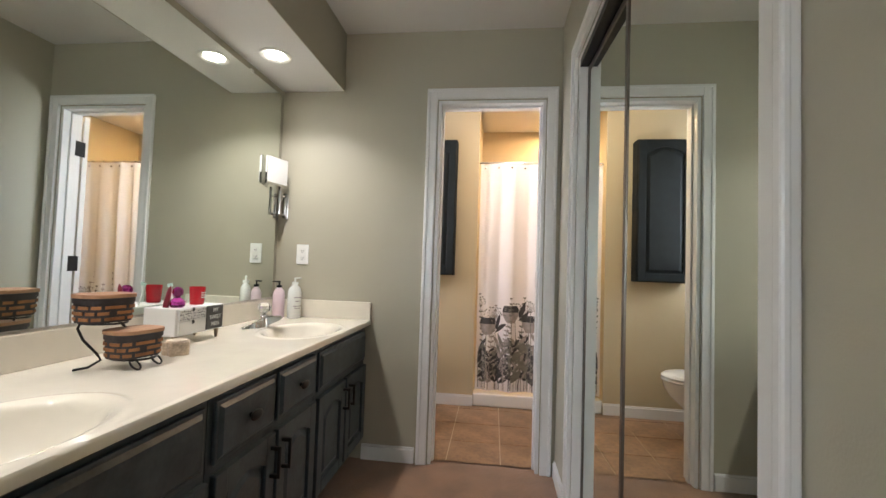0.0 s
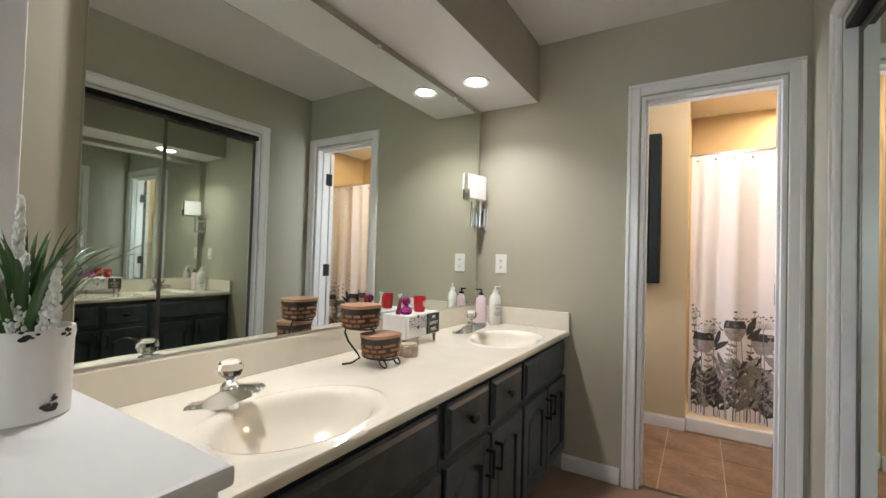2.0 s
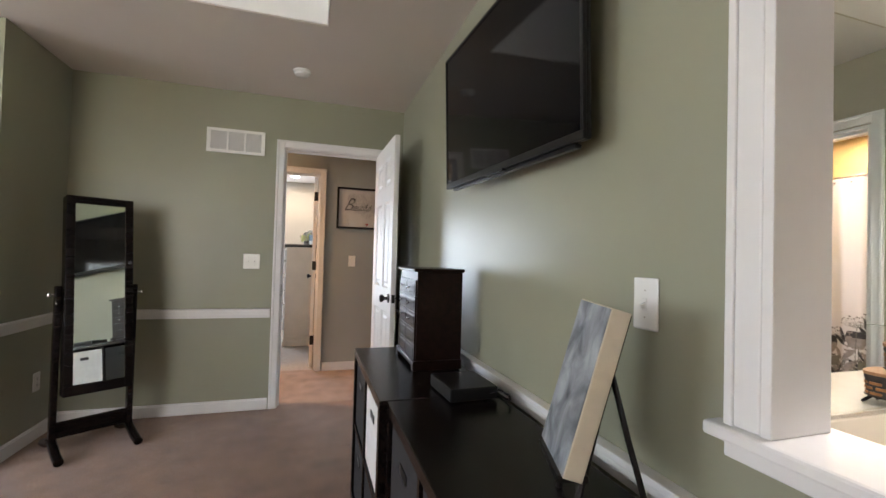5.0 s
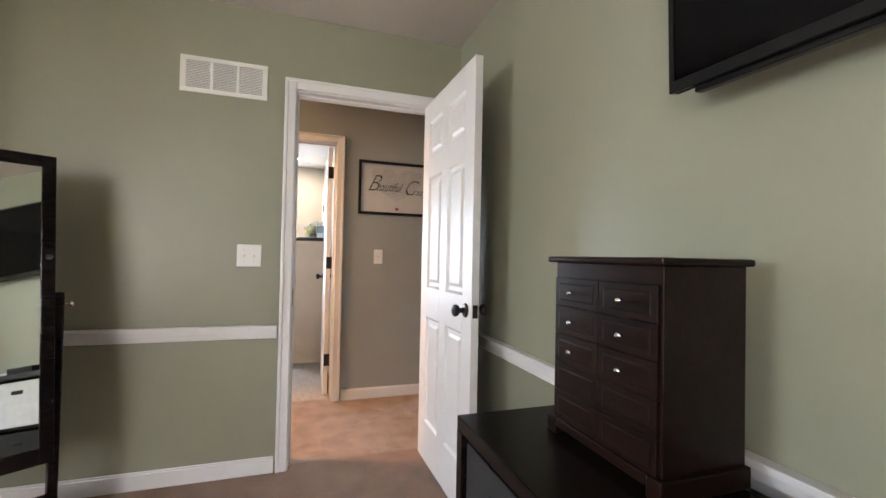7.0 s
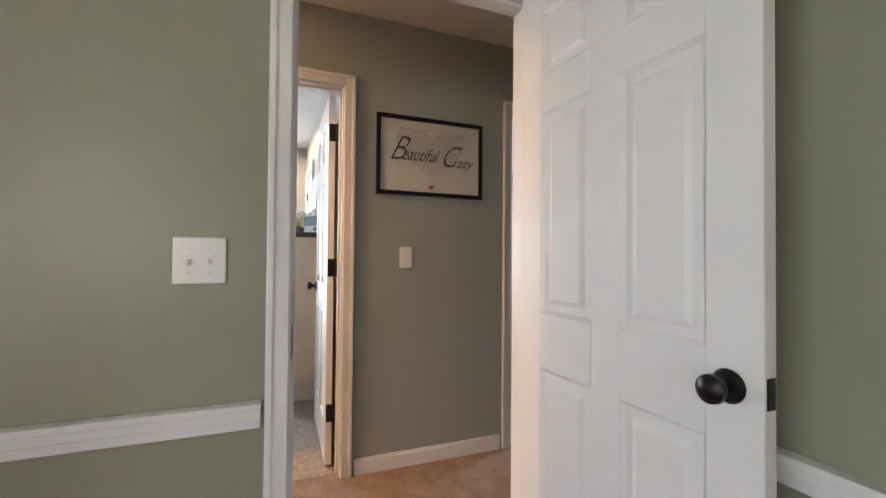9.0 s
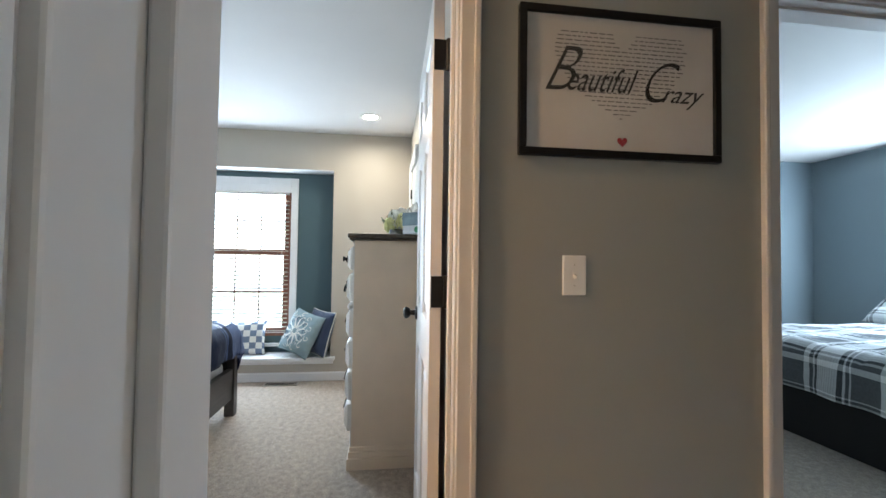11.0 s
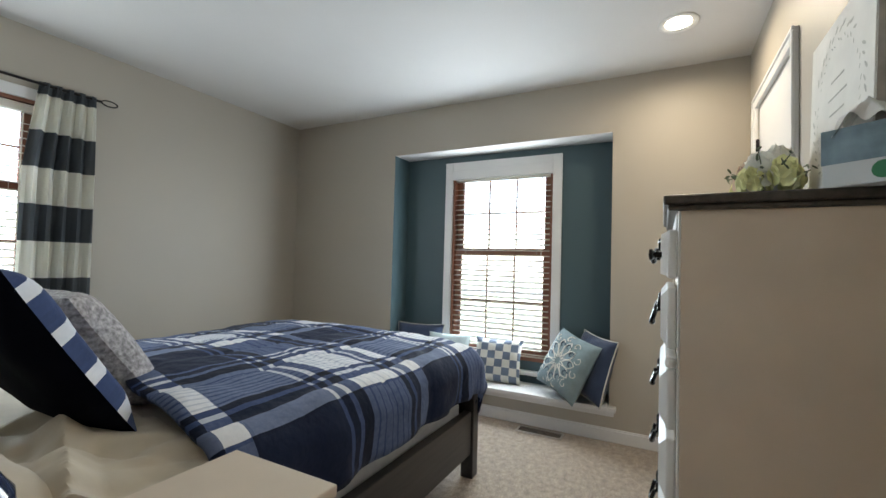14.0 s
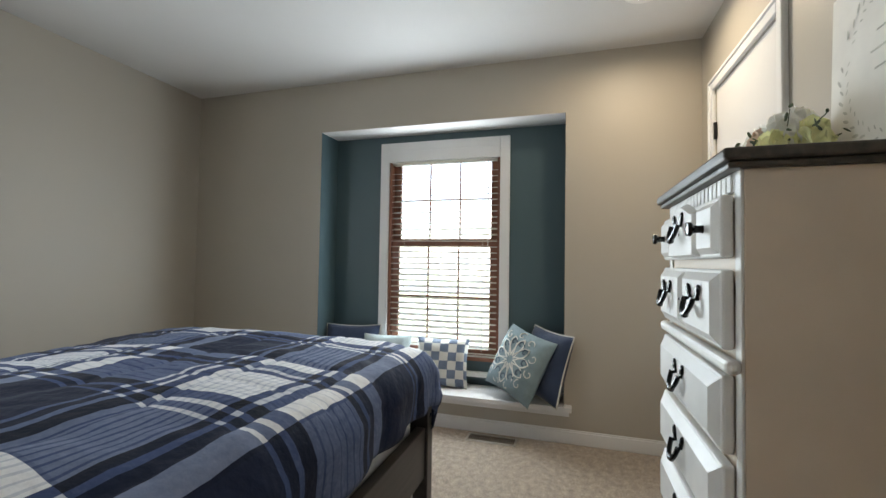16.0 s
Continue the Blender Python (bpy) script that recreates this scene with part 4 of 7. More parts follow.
for i, wtxt in enumerate(("MY", "SWEET", "MESS")):
    written(bd, wtxt, 0.022, plate_white, pose(0.206, -0.0066, 0.113 - i * 0.027, 90))
for lx, ly in ((0.015, 0.015), (0.015, 0.108), (0.245, 0.015), (0.245, 0.108)):
    bm = bmesh.new()
    cyl(bm, (lx, ly, 0), 0.005, 0.037, r2=0.009, seg=12)
    part("leg", bm, wood("box_leg_wood", (0.20, 0.13, 0.08), (0.32, 0.22, 0.14), 0.5), tb, "turned wooden leg")


def on_box(x, y):
    return tb.matrix_basis @ Vector((x, y + 0.03, 0.135))


purple = glass("purple_glass", (0.45, 0.05, 0.32), 0.08)
p = on_box(0.055, 0.012)
bt = thing("perfume_bottle", "purple glass perfume bottle with a round stopper", "bottle", pose(p.x, p.y, p.z))
bm = bmesh.new()
lathe(bm, (0, 0, 0), [(0.020, 0), (0.026, 0.006), (0.026, 0.022), (0.012, 0.034), (0.008, 0.038), (0.0001, 0.038)], 24)
part("flask", bm, purple, bt, smooth=True)
bm = bmesh.new()
ball(bm, (0, 0, 0.056), 0.019, 0.019, 0.019, 20)
part("stopper", bm, purple, bt, "round purple stopper", True)
p = on_box(0.02, 0.03)
rt = thing("tube", "dark red cosmetic tube standing on its cap", "tube", pose(p.x, p.y, p.z, 0, 12))
bm = bmesh.new()
lathe(bm, (0, 0, 0.003), [(0.010, 0), (0.010, 0.015), (0.007, 0.062), (0.001, 0.078)], 16)
part("body", bm, material("dark_red_plastic", (0.20, 0.015, 0.03), 0.35, var=0.1), rt, smooth=True)
part("cap", cyl(bmesh.new(), (0, 0, 0), 0.0105, 0.003, seg=16), plate_white, rt)
p = on_box(0.075, 0.045)
wt = thing("toothbrush", "white toothbrush with a pale green head", "toothbrush", pose(p.x, p.y, p.z, 0, -14))
bm = bmesh.new()
tube(bm, [(0, 0, 0), (0, 0.003, 0.05), (0, 0, 0.078)], 0.004, 8)
part("handle", bm, plate_white, wt, smooth=True)
part("bristles", boxes((-0.006, -0.004, 0.074, 0.012, 0.004, 0.086), bev=0.001), material("pale_bristles", (0.55, 0.72, 0.66), 0.6), wt)
p = on_box(0.172, 0.022)
cd = thing("candle_cup", "red glass candle cup with a paper band", "candle", pose(p.x, p.y, p.z))
bm = bmesh.new()
lathe(bm, (0, 0, 0), [(0.022, 0), (0.025, 0.004), (0.029, 0.070), (0.027, 0.070), (0.023, 0.012), (0.0001, 0.012)], 28)
part("cup", bm, material("red_glass", (0.50, 0.012, 0.02), 0.12, var=0.05), cd, smooth=True)
bm = bmesh.new()
lathe(bm, (0, 0, 0), [(0.0205, 0.0122), (0.0255, 0.056), (0.0001, 0.056)], 24)
part("wax", bm, material("red_wax", (0.45, 0.03, 0.04), 0.5), cd, smooth=True)
bm = bmesh.new()
for k in range(3):
    bx(bm, 0.026, -0.011, 0.028 + k * 0.009, 0.0295, 0.011, 0.031 + k * 0.009)
part("label", bm, plate_white, cd, "small printed label")

# Ribbed cup of the little jar beside the baskets
jr = thing("scalloped_dish", "small pale brown scalloped stone dish", "dish", pose(-0.955, 1.700, TOPZ))
bm = bmesh.new()
t = bmesh.new()
rings = []
for z, k in ((0, 0.92), (0.004, 1.0), (0.034, 1.02), (0.042, 0.96), (0.044, 0.7)):
    rings.append([t.verts.new(((0.036 + 0.006 * math.cos(a * 5)) * k * math.cos(a), (0.036 + 0.006 * math.cos(a * 5)) * k * math.sin(a), z)) for a in [2 * math.pi * i / 60 for i in range(60)]])
for a, b in zip(rings, rings[1:]):
    for i in range(60):
        t.faces.new((a[i], a[(i + 1) % 60], b[(i + 1) % 60], b[i]))
t.faces.new(rings[-1]), t.faces.new(list(reversed(rings[0])))
add(bm, t)
part("dish", bm, material("mottled_stone", (0.42, 0.33, 0.24), 0.55, var=0.3, scale=40, fine=0.2, bscale=150), jr, smooth=True)
bm = bmesh.new()
lathe(bm, (0, 0, 0.044), [(0.030, 0), (0.030, 0.004), (0.0001, 0.005)], 24)
part("lid", bm, material("pale_lid", (0.55, 0.46, 0.36), 0.5, var=0.2, scale=40), jr, smooth=True)


label_grey = material("label_print", (0.25, 0.22, 0.24), 0.6)


def pump_bottle(x, y, body, pump, h, r, label, lab, turn):
    b = thing("pump_bottle", label, "bottle", pose(x, y, TOPZ, 0, 0, turn))
    bm = bmesh.new()
    lathe(bm, (0, 0, 0), [(r * 0.9, 0), (r, 0.005), (r, h * 0.68), (r * 0.85, h * 0.80), (r * 0.42, h * 0.88), (r * 0.38, h * 0.92), (0.0001, h * 0.92)], 28)
    for v in bm.verts:
        v.co.y *= 0.72
    part("bottle", bm, body, b, smooth=True)
    bm = bmesh.new()
    cyl(bm, (0, 0, h * 0.90), r * 0.44, h * 0.07, seg=18)
    cyl(bm, (0, 0, h * 0.96), r * 0.14, h * 0.10, seg=10)
    bx(bm, -0.006, -0.006, h * 1.05, 0.036, 0.006, h * 1.09, 0.003)
    part("pump", bm, pump, b, "pump head", True)
    for w, z in lab:
        part("label_line", boxes((-w * r, -0.72 * r - 0.0008, z * h, w * r, -0.72 * r + 0.004, z * h + 0.004)), label_grey, b)
    return b


clear_white = material("cloudy_plastic", (0.72, 0.73, 0.70), 0.25, var=0.03)
pink = material("pale_pink_plastic", (0.72, 0.57, 0.62), 0.3, var=0.05)
pump_bottle(-1.035, 2.680, clear_white, clear_white, 0.208, 0.040, "cloudy white lotion bottle with a pump", ((0.5, 0.55), (0.6, 0.32), (0.4, 0.26), (0.3, 0.45)), 60)
pump_bottle(-1.115, 2.655, pink, black_plastic, 0.188, 0.032, "pale pink soap bottle with a black pump", ((0.6, 0.55), (0.5, 0.42), (0.5, 0.30), (0.6, 0.20)), 200)


# ---- main bedroom ----
def six_panel(w, h, t=0.035):
    """A six panel door, hinged at the origin, its width along x and its thickness along y."""
    bm = bmesh.new()
    st, mu = 0.105, 0.095
    cols = ((st, (w - mu) / 2), ((w + mu) / 2, w - st))
    rows = ((0.215, 0.80), (0.965, 1.585), (1.695, h - 0.115))
    for x0, x1 in ((0, st), ((w - mu) / 2, (w + mu) / 2), (w - st, w)):
        bx(bm, x0, 0, 0, x1, t, h, 0.0015, 1)
    zs = [0.0] + [z for r in rows for z in r] + [h]
    for a, b in zip(zs[::2], zs[1::2]):
        for x0, x1 in cols:
            bx(bm, x0, 0.0, a, x1, t, b)
    for x0, x1 in cols:
        for z0, z1 in rows:
            bx(bm, x0, 0.011, z0, x1, t - 0.011, z1)
            for y0, y1, s in ((0.0, 0.011, 1), (t, t - 0.011, 1)):
                v = [bm.verts.new(c) for c in ((x0, y0, z0), (x1, y0, z0), (x1, y0, z1), (x0, y0, z1))]
                i = 0.012
                u = [bm.verts.new(c) for c in ((x0 + i, y1, z0 + i), (x1 - i, y1, z0 + i), (x1 - i, y1, z1 - i), (x0 + i, y1, z1 - i))]
                for k in range(4):
                    bm.faces.new((v[k], v[(k + 1) % 4], u[(k + 1) % 4], u[k]))
            frustum(bm, x0 + 0.032, z0 + 0.032, x1 - 0.032, z1 - 0.032, 0.0111, 0.004, 0.016)
            frustum(bm, x0 + 0.032, z0 + 0.032, x1 - 0.032, z1 - 0.032, t - 0.0111, t - 0.004, 0.016)
    return bm


def knob_set(parent, x, z, t):
    for s, y in ((-1, 0.0), (1, t)):
        m = pose(x, y, z, 90 if s < 0 else -90)
        bm = bmesh.new()
        lathe(bm, (0, 0, 0), [(0.031, 0), (0.032, 0.003), (0.028, 0.008), (0.012, 0.011), (0.011, 0.030), (0.021, 0.036), (0.027, 0.047), (0.026, 0.056), (0.016, 0.063), (0.0001, 0.064)], 28, m)
        part("knob", bm, black_metal, parent, "oil rubbed bronze knob", True)
    part("latch_plate", boxes((x + 0.0595, t / 2 - 0.012, z - 0.028, x + 0.0625, t / 2 + 0.012, z + 0.028), bev=0.002), black_metal, parent)


def hinges(parent, y, hs, h=0.10, side=0.0):
    for z in hs:
        bm = boxes((-0.002, y - 0.003, z - h / 2, 0.032, y + 0.002, z + h / 2))
        cyl(bm, (-0.006, y, z - h / 2), 0.007, h, seg=12)
        part("hinge", bm, black_metal, parent, "black butt hinge", True)


d = single("door_bedroom", six_panel(0.735, 2.015), door_white, "open white six panel bedroom door", "door", pose(-4.090, 0.255, 0.015, 0, 0, 1.5), kind="structure")
knob_set(d, 0.675, 0.905, 0.035)
hinges(d, 0.037, (0.25, 1.05, 1.80))
d = single("door_guest", six_panel(0.735, 2.015), door_white, "open white six panel guest room door", "door", pose(-5.258, -0.196, 0.015, 0, 0, 179), kind="structure")
knob_set(d, 0.675, 0.925, 0.035)
for z in (0.28, 1.07, 1.81):
    part("hinge", cyl(boxes((-0.004, -0.026, z - 0.048, 0.0, 0.032, z + 0.048), bev=0.0015), (-0.004, -0.012, z - 0.05), 0.0065, 0.10, seg=12), black_metal, d, "black butt hinge", True)
setting("hinge_leaves_bedroom", boxes((-4.128, 0.2975, 1.02, -4.098, 0.3015, 1.11), (-4.128, 0.2975, 0.22, -4.098, 0.3015, 0.32), (-4.128, 0.2975, 1.76, -4.098, 0.3015, 1.86), bev=0.001), black_metal, "black hinge leaves on the bedroom jamb", "hinge")
setting("strike_plates", boxes((-5.235, -0.935, 0.90, -5.205, -0.9315, 0.99), (-4.142, -0.461, 0.87, -4.112, -0.4575, 0.96), (-5.235, 1.6035, 0.90, -5.205, 1.607, 0.96)), black_metal, "black strike plates in the jambs", "strike plate")
d = single("door_guest_closet", boxes((0, 0, 0, 0.7096, 0.035, 2.0205), bev=0.0006), door_white, "closed white closet door", "door", pose(-7.3002, -0.094, 0.012, 0, 0, 180), kind="structure")
part("handle", boxes((0.655, 0.036, 0.98, 0.672, 0.050, 1.06), bev=0.003), black_metal, d, "black handle")
part("hinge", boxes((0.698, 0.036, 1.76, 0.712, 0.052, 1.85), bev=0.003), black_metal, d, "black hinge")
d = single("door_bathroom", six_panel(0.56, 2.015), door_white, "open white bathroom door", "door", pose(0.352, 2.935, 0.012, 0, 0, 6), kind="structure")
knob_set(d, 0.50, 0.92, 0.035)
for z in (0.22, 0.98, 1.74):
    setting("hinge_leaf", boxes((0.312, 2.842, z, 0.3165, 2.918, z + 0.10), bev=0.001), black_metal, "black hinge leaf on the bathroom jamb", "hinge")

# Return air grille
gr = thing("return_grille", "white return air grille high on the wall", "vent", pose(-4.095, -0.815, 2.05, 0, 0, 90))
gw, gh = 0.203, 0.092
part("frame", boxes((-gw, -0.008, -gh, gw, 0, -gh + 0.024), (-gw, -0.008, gh - 0.024, gw, 0, gh), (-gw, -0.008, -gh + 0.024, -gw + 0.026, 0, gh - 0.024), (gw - 0.026, -0.008, -gh + 0.024, gw, 0, gh - 0.024), (-0.068, -0.008, -gh + 0.024, -0.054, 0, gh - 0.024), (0.054, -0.008, -gh + 0.024, 0.068, 0, gh - 0.024), bev=0.002), plate_white, gr)
part("backing", boxes((-gw + 0.02, -0.0015, -gh + 0.02, gw - 0.02, -0.0005, gh - 0.02)), material("duct_grey", (0.16, 0.155, 0.15), 0.8), gr)
slat_me = mesh("slat", boxes((-gw + 0.026, -0.0010, -0.0028, gw - 0.026, 0.0002, 0.0028)), plate_white)
for i in range(16):
    s = new("slat", slat_me)
    s.parent = gr
    s.matrix_basis = pose(0, -0.005, -gh + 0.030 + i * 0.0083, 38)

# Smoke alarm
sa = thing("smoke_alarm", "white round smoke alarm on the ceiling", "smoke alarm", pose(-3.54, -0.34, 2.44))
part("base", lathe(bmesh.new(), (0, 0, 0), [(0.058, 0), (0.058, -0.012), (0.055, -0.014), (0.0001, -0.014)], 32), plate_white, sa, smooth=True)
part("cover", lathe(bmesh.new(), (0, 0, -0.014), [(0.050, 0), (0.048, -0.014), (0.038, -0.022), (0.0001, -0.023)], 32), plate_white, sa, smooth=True)

for dull in (espresso, dark_walnut, screen_black, black_plastic):
    dull.node_tree.nodes["Principled BSDF"].inputs["Specular IOR Level"].default_value = 0.18

# Television on a tilting bracket
tv = thing("television", "large flat black television tilted down on the wall", "television", pose(-1.920, 0.372, 1.516, 2.5, 0.8, 2.3))
TW, TH = 0.490, 0.590
part("back_shell", boxes((-TW, 0.006, 0, TW, 0.022, TH), (-TW + 0.12, 0.022, 0.05, TW - 0.12, 0.045, TH - 0.14), bev=0.006), black_plastic, tv)
part("bezel", boxes((-TW, -0.006, 0, TW, 0.006, 0.024), (-TW, -0.006, TH - 0.012, TW, 0.006, TH), (-TW, -0.006, 0.024, -TW + 0.012, 0.006, TH - 0.012), (TW - 0.012, -0.006, 0.024, TW, 0.006, TH - 0.012), bev=0.002), black_plastic, tv)
part("screen", boxes((-TW + 0.012, -0.002, 0.024, TW - 0.012, 0.004, TH - 0.012)), screen_black, tv, "dark glossy screen")
part("sensor_bar", boxes((-0.07, -0.010, -0.008, 0.07, 0.004, 0.003), bev=0.003), black_plastic, tv)
part("speaker_strip", boxes((-TW + 0.05, 0.008, -0.012, TW - 0.05, 0.030, 0.001), bev=0.004), black_plastic, tv)
part("wall_bracket", boxes((-0.2, 0.045, 0.16, 0.2, 0.098, 0.40), (-0.18, 0.020, 0.18, -0.14, 0.060, 0.5), (0.14, 0.020, 0.18, 0.18, 0.060, 0.5)), black_metal, tv)

# Two cube shelves with fabric bins
fabric_white = material("white_fabric", (0.66, 0.65, 0.64), 0.9, var=0.06, scale=20, bump=0.4, bscale=500)
fabric_black = material("black_fabric", (0.022, 0.021, 0.022), 0.9, var=0.1, scale=20, bump=0.4, bscale=500)


def cube_shelf(m, w, bins):
    s = thing("cube_shelf", "espresso wood cube shelf with fabric bins", "shelf", m, "cube shelves")
    t, dep, h = 0.036, 0.39, 0.734
    part("top", boxes((0, 0, h - t, w, dep, h), bev=0.003), espresso, s)
    part("bottom", boxes((0, 0, 0, w, dep, t), bev=0.002), espresso, s)
    for x in (0, w - t):
        part("side_panel", boxes((x, 0, t, x + t, dep, h - t), bev=0.002), espresso, s)
    part("divider", boxes((w / 2 - 0.009, 0.004, t, w / 2 + 0.009, dep, h - t)), espresso, s)
    part("middle_shelf", boxes((t, 0.004, h / 2 - 0.009, w / 2 - 0.009, dep, h / 2 + 0.009), (w / 2 + 0.009, 0.004, h / 2 - 0.009, w - t, dep, h / 2 + 0.009)), espresso, s)
    part("back", boxes((t, dep - 0.006, t, w - t, dep, h - t)), espresso, s)
    cw = w / 2 - 0.009 - t
    for i in range(2):
        for j in range(2):
            mat = bins[j][i]
            x0, z0 = (t if i == 0 else w / 2 + 0.009), (t if j == 1 else h / 2 + 0.009)
            ch = h / 2 - 0.009 - t
            b = thing("fabric_bin", ("white" if mat is fabric_white else "black") + " folding fabric bin with a cut handle in a cube shelf", "bin", m @ pose(x0 + 0.006, 0.012, z0), "fabric bins")
            bw, bh = cw - 0.012, ch - 0.022
            part("front", boxes((0, 0, 0, bw, 0.008, bh), bev=0.003), mat, b)
            part("side", boxes((0, 0.008, 0, 0.006, 0.34, bh)), mat, b)
            part("side", boxes((bw - 0.006, 0.008, 0, bw, 0.34, bh)), mat, b)
            part("back", boxes((0.006, 0.334, 0, bw - 0.006, 0.34, bh)), mat, b)
            part("bottom", boxes((0.006, 0.008, 0, bw - 0.006, 0.334, 0.006)), mat, b)
            bm = boxes((bw / 2 - 0.042, -0.0035, bh - 0.085, bw / 2 + 0.042, 0.001, bh - 0.058), bev=0.0015)
            part("handle_hole", bm, black_plastic, b, "dark rimmed handle hole")
    return s


cube_shelf(pose(-2.740, -0.014, 0), 0.815, ((fabric_black, fabric_white), (fabric_black, fabric_black)))
cube_shelf(pose(-1.920, 0.010, 0), 0.815, ((fabric_black, fabric_black), (fabric_white, fabric_black)))

# Jewellery chest
jc_ = thing("jewellery_chest", "dark walnut jewellery chest with small silver knobs", "chest", pose(-2.595, 0.180, 0.734))
JW, JD, JH = 0.340, 0.205, 0.425
part("body", boxes((0.006, 0.006, 0.035, JW - 0.006, JD, JH - 0.014), bev=0.002), dark_walnut, jc_)
part("top", boxes((-0.010, -0.012, JH - 0.014, JW + 0.010, JD + 0.004, JH), bev=0.005), dark_walnut, jc_)
part("plinth", boxes((-0.006, -0.008, 0, 0.03, JD, 0.04), (JW - 0.03, -0.008, 0, JW + 0.006, JD, 0.04), (0.03, -0.008, 0.018, JW - 0.03, JD, 0.04), bev=0.003), dark_walnut, jc_)
for i in range(2):
    for j in range(5):
        x0, z0 = 0.013 + i * 0.1575, 0.038 + j * 0.0675
        bm = boxes((x0, -0.001, z0, x0 + 0.1565, 0.008, z0 + 0.0665), bev=0.001)
        frustum(bm, x0 + 0.014, z0 + 0.012, x0 + 0.1425, z0 + 0.0545, -0.0008, -0.002, 0.004)
        dr = part("drawer", bm, dark_walnut, jc_)
        if j > 1:
            kb = part("knob", ball(cyl(bmesh.new(), (x0 + 0.073, -0.002, z0 + 0.033), 0.003, 0.010, pose(0, 0, 0, 90), 10), (x0 + 0.073, -0.014, z0 + 0.033), 0.0085, 0.005, 0.0055, 12), chrome, dr, "small silver knob", True)

# Set-top box with its cable
sb = thing("cable_box", "flat black set top box on the shelf", "electronics", pose(-2.045, 0.19, 0.734, 0, 0, 3))
part("case", boxes((0, 0, 0.006, 0.205, 0.17, 0.048), bev=0.004), black_plastic, sb)
for fx, fy in ((0.03, 0.03), (0.175, 0.03), (0.03, 0.14), (0.175, 0.14)):
    part("foot", cyl(bmesh.new(), (fx, fy, 0), 0.008, 0.006, seg=12), black_plastic, sb)
bm = bmesh.new()
tube(bm, [(0.207, 0.14, 0.03), (0.235, 0.16, 0.045), (0.255, 0.185, 0.03), (0.245, 0.195, 0.012), (0.215, 0.195, 0.006), (0.15, 0.195, 0.005)], 0.004, 6)
part("cable", bm, black_plastic, sb, "black cable", True)

# Canvas print on an easel
ez = thing("table_easel", "black table easel on the shelf", "easel", pose(-1.283, 0.222, 0.734, 0, 0, -19))
for s in (-1, 1):
    bm = bmesh.new()
    tube(bm, [(s * 0.055, 0.030, 0.0), (s * 0.040, 0.068, 0.14), (s * 0.014, 0.108, 0.27)], 0.007, 8)
    part("front_leg", bm, black_metal, ez, smooth=True)
bm = bmesh.new()
tube(bm, [(0.055, 0.17, 0.0), (0.035, 0.135, 0.14), (0.012, 0.110, 0.26)], 0.006, 8)
part("rear_leg", bm, black_metal, ez, smooth=True)
part("ledge", boxes((-0.078, -0.008, 0.076, 0.078, 0.050, 0.088), bev=0.002), black_metal, ez)
part("crossbar", boxes((-0.034, 0.070, 0.150, 0.034, 0.082, 0.160), bev=0.002), black_metal, ez)
cv = thing("canvas_print", "grey abstract canvas print leaning on an easel", "picture", pose(-1.283, 0.222, 0.824, 0, 0, -19) @ pose(0, 0, 0, -15))
part("stretcher_edge", boxes((-0.09, 0.0, 0, 0.09, 0.036, 0.312), bev=0.002), material("cream_canvas", (0.56, 0.49, 0.37), 0.85, var=0.06, scale=30, bump=0.3, bscale=700), cv)
# The canvas back is in shadow; a black sheet stands in for that shade.
part("backing", boxes((-0.086, 0.0362, 0.004, 0.086, 0.0385, 0.308)), black_plastic, cv, "black sheet for the shaded canvas back")
grey_wash = wood("grey_wash_print", (0.035, 0.042, 0.055), (0.38, 0.41, 0.44), 0.7, (8, 8, 6))
part("printed_face", boxes((-0.088, -0.0012, 0.002, 0.088, 0.0, 0.310)), grey_wash, cv, "smoky grey and white print")

# Free-standing mirror cabinet
AX = math.degrees(math.atan2(0.323, -0.224))
ch = thing("cheval_mirror", "free standing espresso jewellery mirror on splayed feet", "mirror", pose(-3.665, -1.485, 0, 0, 0, AX + 180))
cw = 0.185
# Local x along the width, -y or +y towards the room; the front is at +y turned later by the angle.
mc = part("cabinet", boxes((-cw + 0.022, -0.045, 0.36, cw - 0.022, 0.045, 1.53), bev=0.004), espresso, ch)
mc.matrix_basis = pose(0, 0, 0.93) @ pose(0, 0, 0, 6.5) @ pose(0, 0, -0.945)
fr = part("door_frame", boxes((-cw + 0.020, 0.045, 0.36, -cw + 0.062, 0.060, 1.53), (cw - 0.062, 0.045, 0.36, cw - 0.020, 0.060, 1.53), (-cw + 0.062, 0.045, 1.485, cw - 0.062, 0.060, 1.53), (-cw + 0.062, 0.045, 0.36, cw - 0.062, 0.060, 0.42), bev=0.003), espresso, mc)
part("mirror_glass", boxes((-cw + 0.060, 0.046, 0.418, cw - 0.060, 0.052, 1.487)), mirror_glass, mc)
part("lock", cyl(bmesh.new(), (-cw + 0.040, 0.060, 1.13), 0.012, 0.006, pose(0, 0, 0, -90), 16), chrome, mc, "round silver lock")
